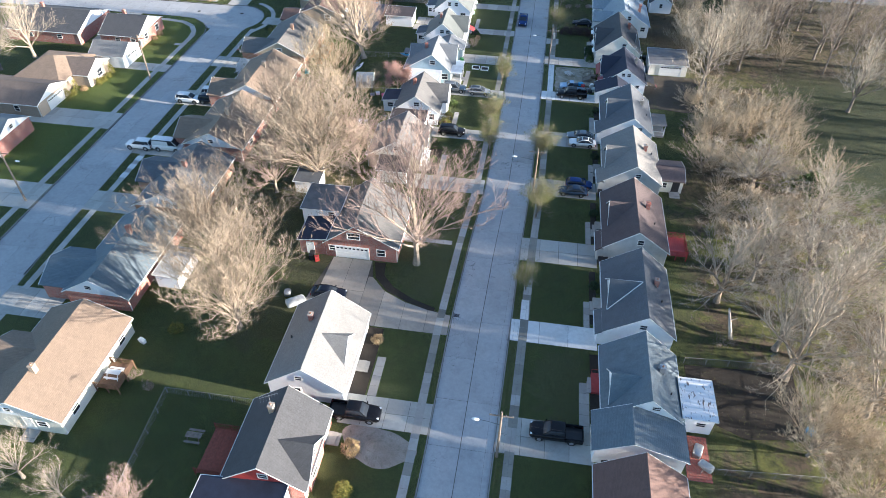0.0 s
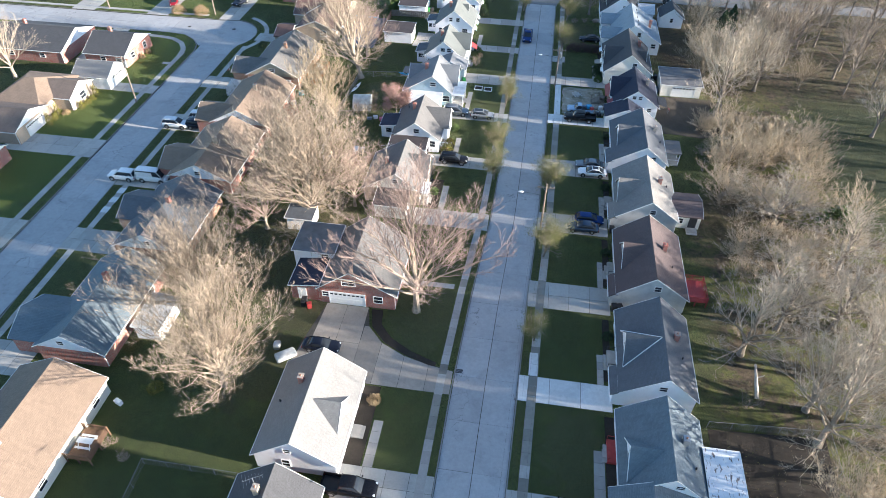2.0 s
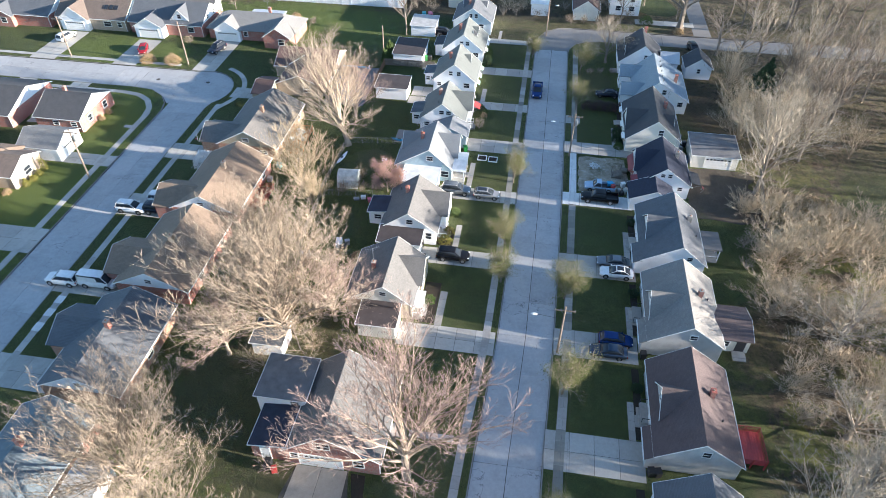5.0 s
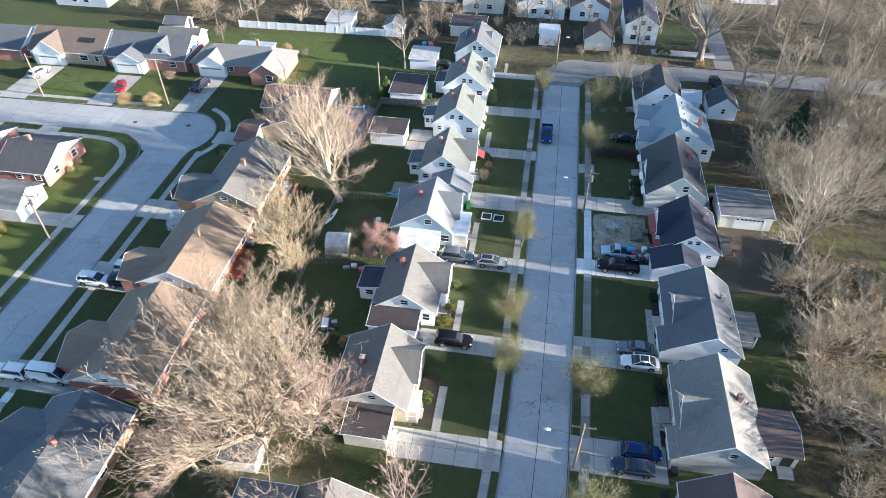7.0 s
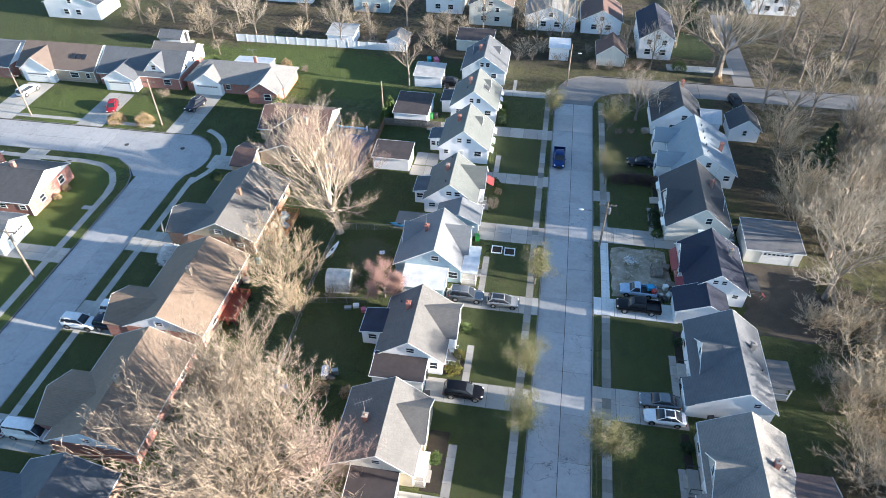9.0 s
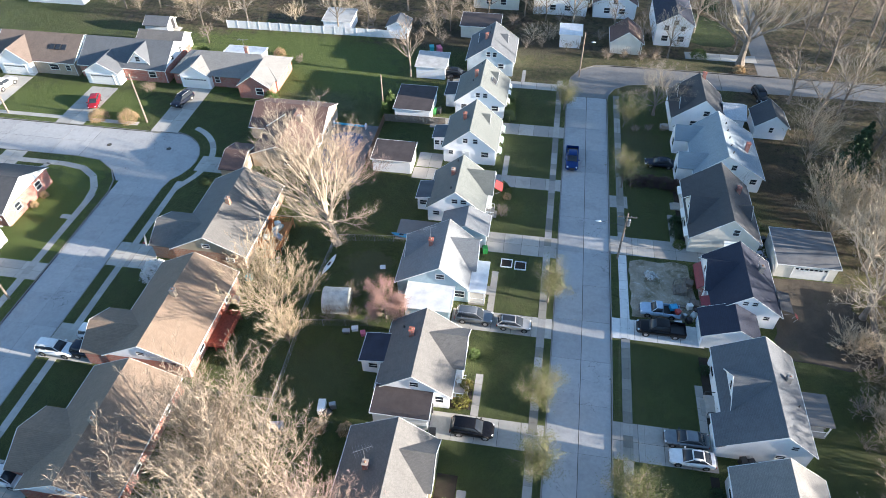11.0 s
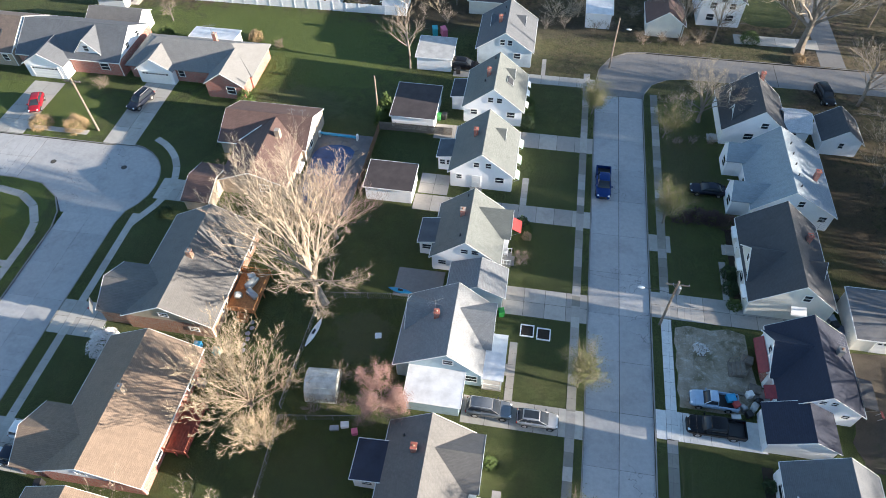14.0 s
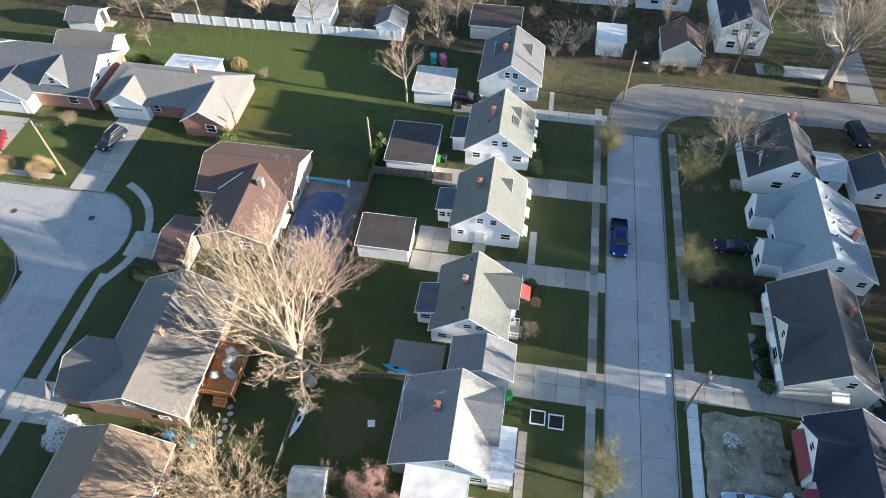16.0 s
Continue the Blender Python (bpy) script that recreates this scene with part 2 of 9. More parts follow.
BARK_PINK = bark("pinkish_twigs", (0.335, 0.25, 0.215))
LEAF_YELLOW = leafy("young_yellow_leaves", (0.15, 0.155, 0.05), vary=0.3)
LEAF_PINK = leafy("pink_blossom", (0.34, 0.21, 0.175), vary=0.12)
LEAF_WHITE = leafy("white_blossom", (0.78, 0.76, 0.74), vary=0.15)
LEAF_STRAW = leafy("dry_reeds", (0.30, 0.225, 0.125), vary=0.3)
LEAF_DARK = leafy("dark_evergreen", (0.028, 0.055, 0.018))
LEAF_GREEN = leafy("green_leaves", (0.07, 0.11, 0.022))
LEAF_GOLD = leafy("gold_shrub", (0.17, 0.16, 0.03))
LEAF_PLUM = leafy("dark_hedge_twigs", (0.075, 0.05, 0.045))
STONES = leafy("loose_stones", (0.36, 0.34, 0.31))
LEAF_TAN = leafy("dry_tan_foliage", (0.36, 0.26, 0.14))
TUFT = leafy("rough_grass", (0.17, 0.16, 0.045))
LITTER = leafy("dry_leaves", (0.20, 0.145, 0.09))
PAINT = {k: gloss("paint_" + k, c, 0.25, m) for k, c, m in (
    ("black", (0.008, 0.008, 0.010), 0.0), ("white", (0.80, 0.80, 0.80), 0.0), ("silver", (0.42, 0.43, 0.44), 0.6),
    ("grey", (0.22, 0.235, 0.25), 0.5), ("blue", (0.008, 0.035, 0.15), 0.2), ("steel", (0.045, 0.07, 0.11), 0.5),
    ("red", (0.30, 0.018, 0.03), 0.1), ("dark", (0.02, 0.025, 0.04), 0.3), ("paleblue", (0.40, 0.52, 0.66), 0.2))}
ROOF = {k: shingles("shingles_" + k, c, s) for k, c, s in (
    ("slate", (0.115, 0.124, 0.138), 0.3), ("navy", (0.026, 0.032, 0.055), 0.15), ("grey", (0.15, 0.145, 0.14), 0.3),
    ("pale", (0.212, 0.210, 0.205), 0.2), ("bluegrey", (0.13, 0.165, 0.19), 0.4), ("brown", (0.16, 0.125, 0.105), 0.4),
    ("tan", (0.226, 0.168, 0.125), 0.3), ("redbrown", (0.135, 0.084, 0.072), 0.3), ("ash", (0.225, 0.215, 0.202), 0.3), ("sage", (0.145, 0.158, 0.152), 0.3), ("plum", (0.112, 0.084, 0.082), 0.25),
    ("silver", (0.225, 0.235, 0.245), 0.18), ("charcoal", (0.07, 0.072, 0.078), 0.3), ("white", (0.56, 0.57, 0.58), 0.25))}
ROOF["metal"] = shingles("pale_blue_roof", (0.27, 0.315, 0.35), 0.25)

# sheet felt of the flat roofs, by the same names
FELT = {k: plain("felt_" + k, c, 0.85, vary=0.22, scale=0.7, fine=18.0) for k, c in (("slate", (0.09, 0.10, 0.115)), ("navy", (0.028, 0.033, 0.055)), ("grey", (0.15, 0.15, 0.155)), ("pale", (0.40, 0.40, 0.39)),
                                                                                     ("brown", (0.055, 0.045, 0.046)), ("charcoal", (0.06, 0.06, 0.066)))}


def peeling():
    """White roof paint worn through to dark felt in strips."""
    n = Net("peeling_roof", 0.7)
    x, y, z = n.axes(n.place)
    worn = n.noise(1.0, 5, 0.6, n.vec(n.math("MULTIPLY", x, 2.6), n.math("MULTIPLY", y, 0.9), 0.0), 0.56, 0.62)
    return n.done(n.mix((0.74, 0.75, 0.76), (0.16, 0.13, 0.12), worn))


PEELING = peeling()

# ---- builders ----


class Shape:
    """Collects solids into one mesh."""

    def __init__(self):
        self.v, self.f = [], []

    def add(self, verts, faces):
        n = len(self.v)
        self.v += [tuple(p) for p in verts]
        self.f += [tuple(i + n for i in f) for f in faces]
        return self

    def box(self, x0, x1, y0, y1, z0, z1):
        return self.add([(x, y, z) for z in (z0, z1) for y in (y0, y1) for x in (x0, x1)],
                        [(0, 2, 3, 1), (4, 5, 7, 6), (0, 1, 5, 4), (2, 6, 7, 3), (0, 4, 6, 2), (1, 3, 7, 5)])

    def slope_box(self, x0, x1, y0, y1, z0, z1, dx0=0.0, dx1=0.0, dy=0.0):
        """A box whose top is drawn in by dx0, dx1 and dy."""
        low = [(x0, y0, z0), (x1, y0, z0), (x1, y1, z0), (x0, y1, z0)]
        top = [(x0 + dx0, y0 + dy, z1), (x1 - dx1, y0 + dy, z1), (x1 - dx1, y1 - dy, z1), (x0 + dx0, y1 - dy, z1)]
        return self.add(low + top, [(3, 2, 1, 0), (4, 5, 6, 7), (0, 1, 5, 4), (1, 2, 6, 5), (2, 3, 7, 6), (3, 0, 4, 7)])

    def prism(self, poly, a, b, axis="y"):
        """A flat outline drawn out from a to b: outline (x, z) along y, (y, z) along x, (x, y) along z."""
        put = {"y": lambda p, q, r: (p, r, q), "x": lambda p, q, r: (r, p, q), "z": lambda p, q, r: (p, q, r)}[axis]
        n = len(poly)
        verts = [put(p, q, a) for p, q in poly] + [put(p, q, b) for p, q in poly]
        return self.add(verts, [tuple(range(n - 1, -1, -1)), tuple(range(n, 2 * n))] + [(i, (i + 1) % n, n + (i + 1) % n, n + i) for i in range(n)])

    def sheet(self, top, t):
        """A flat piece with the corners top, t thick downwards."""
        n = len(top)
        return self.add(list(top) + [(x, y, z - t) for x, y, z in top],
                        [tuple(range(n)), tuple(range(2 * n - 1, n - 1, -1))] + [(i, n + i, n + (i + 1) % n, (i + 1) % n) for i in range(n)])

    def tube(self, p0, p1, r0, r1=None, n=8):
        p0, p1 = Vector(p0), Vector(p1)
        r1 = r0 if r1 is None else r1
        d = (p1 - p0).normalized()
        a = d.orthogonal().normalized()
        b = d.cross(a)
        ring = [(math.cos(2 * math.pi * i / n), math.sin(2 * math.pi * i / n)) for i in range(n)]
        verts = [p0 + (a * c + b * s) * r0 for c, s in ring] + [p1 + (a * c + b * s) * r1 for c, s in ring]
        return self.add(verts, [tuple(range(n - 1, -1, -1)), tuple(range(n, 2 * n))] + [(i, (i + 1) % n, n + (i + 1) % n, n + i) for i in range(n)])

    def pipe(self, pts, r, n=6):
        """A bent tube through the points, in one piece."""
        base, m = len(self.v), len(pts)
        for i, p in enumerate(pts):
            p = Vector(p)
            d = (Vector(pts[min(i + 1, m - 1)]) - Vector(pts[max(i - 1, 0)])).normalized()
            a = d.cross(Vector((0.13, 0.97, 0.21))).normalized()
            b = d.cross(a)
            self.v += [tuple(p + (a * math.cos(2 * math.pi * k / n) + b * math.sin(2 * math.pi * k / n)) * r) for k in range(n)]
        self.f += [(base + i * n + k, base + i * n + (k + 1) % n, base + (i + 1) * n + (k + 1) % n, base + (i + 1) * n + k) for i in range(m - 1) for k in range(n)]
        return self

    def ball(self, c, rx, ry, rz, n=8, m=5):
        verts, faces = [], []
        for j in range(m + 1):
            e = -math.pi / 2 + math.pi * j / m
            for i in range(n):
                q = 2 * math.pi * i / n
                verts.append((c[0] + rx * math.cos(e) * math.cos(q), c[1] + ry * math.cos(e) * math.sin(q), c[2] + rz * math.sin(e)))
        for j in range(m):
            for i in range(n):
                k = (i + 1) % n
                faces.append((j * n + i, j * n + k, (j + 1) * n + k, (j + 1) * n + i))
        return self.add(verts, faces)

    def mesh(self, name, smooth=False, bevel=0.0, weld=False):
        me = bpy.data.meshes.new(name)
        if bevel or len(self.f) < 3000:
            me.from_pydata(self.v, [], self.f)
            bm = bmesh.new()
            bm.from_mesh(me)
            if weld:
                bmesh.ops.remove_doubles(bm, verts=bm.verts, dist=0.0005)
            bmesh.ops.recalc_face_normals(bm, faces=bm.faces)
            if bevel:
                bmesh.ops.bevel(bm, geom=bm.edges[:], offset=bevel, segments=2, affect="EDGES", clamp_overlap=True)
            bm.to_mesh(me)
            bm.free()
        else:
            me.from_pydata(self.v, [], self.f)
        if smooth:
            me.polygons.foreach_set("use_smooth", [True] * len(me.polygons))
        return me


def part(name, shape, material, parent=None, label="", m=None, smooth=False, bevel=0.0):
    """One mesh object, under a thing or under a part."""
    me = shape.mesh(name, smooth, bevel) if isinstance(shape, Shape) else shape
    if not me.materials:
        me.materials.append(material)
    ob = new(name, me)
    if parent is not None:
        ob.parent = parent
    if m is not None:
        ob.matrix_local = m
    return tagged(ob, label)


def thing(name, x, y, rz=0.0, z=0.0, label="", category="", group="", kind=""):
    ob = new(name)
    ob.empty_display_size = 0.3
    ob.matrix_world = pose(x, y, z, 0, 0, rz)
    return tagged(ob, label, category, group, kind)


SHARED = {}


def shared(key, make):
    if key not in SHARED:
        SHARED[key] = make()
    return SHARED[key]


FACE = {"v-": 0.0, "u+": 90.0, "v+": 180.0, "u-": -90.0}  # turn that takes a south-facing piece to each side


def window(parent, side, u, v, z, w=0.8, h=1.1, glass=None, bars=True):
    """A sash window with trim, standing on the wall at (u, v)."""
    glass = glass or GLASS

    def trim():
        s = Shape()
        xs, zs = (-w / 2 - 0.09, -w / 2, w / 2, w / 2 + 0.09), (-h / 2 - 0.1, -h / 2, -0.03, 0.03, h / 2, h / 2 + 0.09)
        for i in range(3):
            for j in range(5):
                if i != 1 or j in (0, 2, 4):
                    s.box(xs[i], xs[i + 1], -0.07, 0.02, zs[j], zs[j + 1])
        return s.mesh("window_frame", weld=True)

    def pane(lo, hi, y):
        s = Shape()
        s.box(-w / 2, w / 2, y, y + 0.015, lo, hi)
        return s.mesh("pane")

    a = part("window", shared(("wf", w, h), trim), TRIM, parent, m=pose(u, v, z, 0, 0, FACE[side]))
    part("pane", shared(("wp", w, h, glass.name, 0), lambda: pane(-h / 2, -0.03, -0.035)), glass, a)
    part("pane", shared(("wp", w, h, glass.name, 1), lambda: pane(0.03, h / 2, -0.045)), glass, a)
    return a


def door(parent, side, u, v, w=0.95, h=2.05, colour=None, z=0.25):
    colour = colour or TRIM
    s = Shape()
    s.box(-w / 2, w / 2, -0.05, 0.0, 0, h)
    for px in (-w * 0.22, w * 0.22):
        for pz, ph in ((0.25, 0.75), (1.15, 0.7)):
            s.box(px - w * 0.16, px + w * 0.16, -0.065, -0.05, pz, pz + ph)
    s.box(-w / 2 - 0.1, -w / 2, -0.07, 0.0, 0, h + 0.1).box(w / 2, w / 2 + 0.1, -0.07, 0.0, 0, h + 0.1).box(-w / 2, w / 2, -0.07, 0.0, h, h + 0.1)
    d = part("door", s, colour, parent, m=pose(u, v, z, 0, 0, FACE[side]))
    k = Shape()
    k.ball((w * 0.4, -0.1, 0.95), 0.04, 0.04, 0.04, 6, 4)
    part("door_handle", k, DARK_METAL, d)
    return d


def garage_door(parent, side, u, v, w=4.6, h=2.1, lights=True):
    s = Shape()
    s.prism([(-w / 2 - 0.12, 0), (-w / 2, 0), (-w / 2, h), (w / 2, h), (w / 2, 0), (w / 2 + 0.12, 0), (w / 2 + 0.12, h + 0.12), (-w / 2 - 0.12, h + 0.12)], -0.08, 0.0, "y")
    d = part("garage_door", s, TRIM, parent, m=pose(u, v, 0.02, 0, 0, FACE[side]))
    for i in range(4):
        q = Shape()
        q.box(-w / 2, w / 2, -0.055, 0.0, i * h / 4 + 0.008, (i + 1) * h / 4 - 0.008)
        part("door_panel", q, TRIM, d)
    if lights:
        n = max(3, round(w / 0.6))
        for i in range(n):
            q = Shape()
            q.box(-0.19, 0.19, -0.065, -0.055, 0, 0.26)
            part("pane", shared("gpane", lambda: q.mesh("pane")), GLASS, d, m=pose(-w / 2 + (i + 0.5) * w / n, 0, h * 0.8))
    return d


def gable_roof(s, W0, W1, ridge_u, y0, y1, eave, ridge, over, rake, t=0.14):
    """Two slopes; W0, W1: the walls' faces; the eaves hang over and drop by the slope."""
    kl, kr = (ridge - eave) / (ridge_u - W0), (ridge - eave) / (W1 - ridge_u)
    a, b = y0 - rake, y1 + rake
    top = ridge + t
    s.sheet([(ridge_u, a, top), (ridge_u, b, top), (W0 - over, b, eave - kl * over + t), (W0 - over, a, eave - kl * over + t)], t)
    s.sheet([(ridge_u, b, top), (ridge_u, a, top), (W1 + over, a, eave - kr * over + t), (W1 + over, b, eave - kr * over + t)], t)
    return kl, kr


def house(name, x0, x1, y0, y1, eave, ridge, roof, wall, label, axis="y", ru=0.0, gable=None, over=0.35, rake=0.2, windows=(), doors=(), garages=(),
          chimneys=(), crosses=(), hip=0.0, base=None, vents=(), category="house", group="houses along the street", gutters=True, jut=0.0):
    """A gabled house over the plan x0..x1, y0..y1, its ridge along axis. Local u runs across the ridge, v along it; ru: the ridge's place off the middle.
    windows: (side, place along that side, z, w, h); crosses: gables or dormers (side, v, width, u of its front, eave z, ridge z, from the ground?)."""
    cx, cy = (x0 + x1) / 2, (y0 + y1) / 2
    W, L = (x1 - x0, y1 - y0) if axis == "y" else (y1 - y0, x1 - x0)
    h = thing(name, cx, cy, 0.0 if axis == "y" else 90.0, label=label, category=category, group=group)
    w, l = W / 2, L / 2
    gable = gable or wall
    s = Shape()
    s.box(-w, w, -l, l, 0.0, eave)
    part("wall", s, wall, h)
    if base:
        s = Shape()
        s.box(-w - 0.03, w + 0.03, -l - 0.03, l + 0.03, 0.0, 0.45)
        part("foundation", s, base, h)
    tri = [(-w, eave), (w, eave), (ru, ridge)]
    r = Shape()
    if hip:
        kl, kr = (ridge - eave) / (ru + w), (ridge - eave) / (w - ru)
        e = 0.45
        ze = eave - kl * e
        A, B, C, D = (-w - e, -l - e, ze), (w + e, -l - e, ze), (w + e, l + e, ze), (-w - e, l + e, ze)
        P, Q = (ru, -l + hip, ridge), (ru, l - hip, ridge)
        up = lambda ps: [(x, y, z + 0.12) for x, y, z in ps]
        for ps in ((A, B, P), (B, C, Q, P), (C, D, Q), (D, A, P, Q)):
            r.sheet(up(ps), 0.12)
        part("roof", r, roof, h)
    else:
        for a, b in ((-l, -l + 0.2), (l - 0.2, l)):
            g = Shape()
            g.prism(tri, a, b, "y")
            part("gable", g, gable, h)
        kl, kr = gable_roof(r, -w, w, ru, -l, l, eave, ridge, over, rake)
        part("roof", r, roof, h)
        c = Shape()
        c.prism([(ru - 0.16, ridge + 0.16 - 0.16 * kl), (ru, ridge + 0.165), (ru + 0.16, ridge + 0.16 - 0.16 * kr), (ru, ridge + 0.1)], -l - rake, l + rake, "y")
        part("ridge_cap", c, roof, h)
        for a in (-l - rake - 0.03, l + rake - 0.01):
            t = Shape()
            t.prism([(-w - over, eave - kl * over + 0.02), (-w - over, eave - kl * over + 0.15), (ru, ridge + 0.15), (ru, ridge + 0.0)], a, a + 0.04, "y")
            t.prism([(w + over, eave - kr * over + 0.15), (w + over, eave - kr * over + 0.02), (ru, ridge + 0.0), (ru, ridge + 0.15)], a, a + 0.04, "y")
            part("rake_trim", t, TRIM, h)
        if gutters:
            for sg, k in ((-1, kl), (1, kr)):
                t = Shape()
                z = eave - k * over
                xo = sg * (w + over)
                lo, hi = min(xo, xo + sg * 0.08), max(xo, xo + sg * 0.08)
                t.box(lo, hi, -l - rake, l + rake, z - 0.02, z + 0.1)
                t.box(sg * w - 0.03 if sg > 0 else sg * w - 0.09, sg * w + 0.09 if sg > 0 else sg * w + 0.03, -l + 0.1, -l + 0.2, 0.1, z)
                part("gutter", t, TRIM, h)

    if jut:  # the front corner stands forward under the same slope
        s = Shape()
        s.box(-w - jut, -w + 0.02, -l, -l + 3.6, 0.0, eave - kl * jut)
        part("front_corner", s, wall, h)
        s = Shape()
        za, zb2 = eave - kl * over + 0.15, eave - kl * (over + jut) + 0.15
        s.sheet([(-w - over + 0.1, -l - rake, za + 0.1 * kl), (-w - over + 0.1, -l + 3.8, za + 0.1 * kl), (-w - over - jut, -l + 3.8, zb2), (-w - over - jut, -l - rake, zb2)], 0.14)
        part("front_roof", s, roof, h)
        s = Shape()
        s.box(-w - over - jut - 0.1, -w - over - jut, -l - rake, -l + 3.8, zb2 - 0.16, zb2 - 0.03)
        part("gutter", s, TRIM, h)

    def height(u):
        return ridge - (ru - u) * (ridge - eave) / (ru + w) if u < ru else ridge - (u - ru) * (ridge - eave) / (w - ru)

    for side, v0, cw, uf, ez, rz, ground, *more in crosses:
        sg = 1 if side == "u+" else -1
        k = (ridge - eave) / (w - sg * ru)
        inner = lambda z: ru + sg * (ridge - z) / k
        half, ov = cw / 2, 0.28
        out = uf + sg * 0.22
        if not ground:
            ez = height(uf) - 0.04
        kd = (rz - ez) / half
        ui = inner(rz) - sg * 0.25
        d = Shape()
        for q in (-1, 1):
            if ground:
                top = [(ui, v0, rz + 0.14), (out, v0, rz + 0.14), (out, v0 + q * (half + ov), ez - kd * ov + 0.14), (inner(ez) - sg * 0.1, v0 + q * (half + ov), ez - kd * ov + 0.14)]
            else:
                dv = (rz - height(out)) / kd
                top = [(ui, v0, rz + 0.2), (out, v0, rz + 0.2), (out, v0 + q * dv, height(out) + 0.2)]
            d.sheet(top if q * sg < 0 else top[::-1], 0.12)
        cg = part("dormer_roof" if not ground else "cross_gable_roof", d, roof, h)
        d = Shape()
        zb = 0.0 if ground else ez - 0.1
        ub = uf - sg * 0.25 if not ground else min((uf, sg * w), key=abs) - sg * 0.3
        face = [(v0 - half, zb), (v0 + half, zb), (v0 + half, ez), (v0, rz), (v0 - half, ez)]
        d.prism(face, min(uf, ub), max(uf, ub), "x")
        part("dormer_wall" if not ground else "cross_gable_wall", d, gable if not ground else WHITE_SIDING if more and more[0] == "garage" else wall, h)
        for q in (-1, 1):
            t = Shape()
            vo, zo = (v0 + q * (half + ov), ez - kd * ov) if ground else (v0 + q * half, ez)
            up = 0.0 if ground else 0.06
            t.prism([(vo, zo + up), (vo, zo + 0.16 + up), (v0, rz + 0.16 + up), (v0, rz + up)], min(out, out + sg * 0.05), max(out, out + sg * 0.05), "x")
            part("dormer_trim", t, TRIM, cg)
            if more and more[0] == "lined":
                t = Shape()
                dv = (rz - height(out)) / kd
                a, b = Vector((ui + sg * 0.25, v0, rz + 0.17)), Vector((out, v0 + q * dv, height(out) + 0.17))
                t.tube(a, b, 0.09, n=4)
                part("valley_strip", t, TRIM, cg)
        if more and more[0] == "garage":
            garage_door(h, side, uf, v0, min(4.6, cw * 0.78))
            continue
        if not ground:
            window(h, side, uf, v0, ez + (rz - ez) * 0.42, min(0.8, cw * 0.2), min(0.9, (rz - ez) * 0.5))
        else:
            window(h, side, uf, v0 - half * 0.35, 1.6, 1.3, 1.2)
            if rz > 4.8:
                window(h, side, uf, v0, ez + (rz - ez) * 0.35, 0.7, 0.8)
    for side, p, z, ww, hh in windows:
        at = {"v-": (p, -l), "v+": (-p, l), "u+": (w, p), "u-": (-w, p)}[side]
        window(h, side, at[0], at[1], z, ww, hh)
    for side, p, colour in doors:
        at = {"v-": (p, -l), "v+": (-p, l), "u+": (w, p), "u-": (-w, p)}[side]
        door(h, side, at[0], at[1], colour=colour)
        st = Shape()
        st.box(-0.8, 0.8, -1.1, 0, 0, 0.22).box(-0.8, 0.8, -1.5, -1.1, 0, 0.11)
        part("doorstep", shared("doorstep", lambda: st.mesh("doorstep")), PAVING_OLD, h, m=pose(at[0], at[1], 0, 0, 0, FACE[side]))
    for side, p, ww in garages:
        at = {"v-": (p, -l), "v+": (-p, l), "u+": (w, p), "u-": (-w, p)}[side]
        garage_door(h, side, at[0], at[1], ww)
    for u, v, hh, m in chimneys:
        s = Shape()
        z = height(u)
        hh += 0.25
        s.box(u - 0.27, u + 0.27, v - 0.3, v + 0.3, z - 0.8, z + hh - 0.1).box(u - 0.32, u + 0.32, v - 0.35, v + 0.35, z + hh - 0.1, z + hh)
        ch = part("chimney", s, m, h)
        s = Shape()
        s.tube((u, v, z + hh - 0.02), (u, v, z + hh + 0.18), 0.12, 0.1)
        part("flue", s, BRICK_ORANGE, ch)
    for u, v in vents:
        s = Shape()
        z = height(u)
        s.tube((u, v, z - 0.1), (u, v, z + 0.5), 0.09)
        part("roof_vent", s, DARK_METAL, h)
    return h


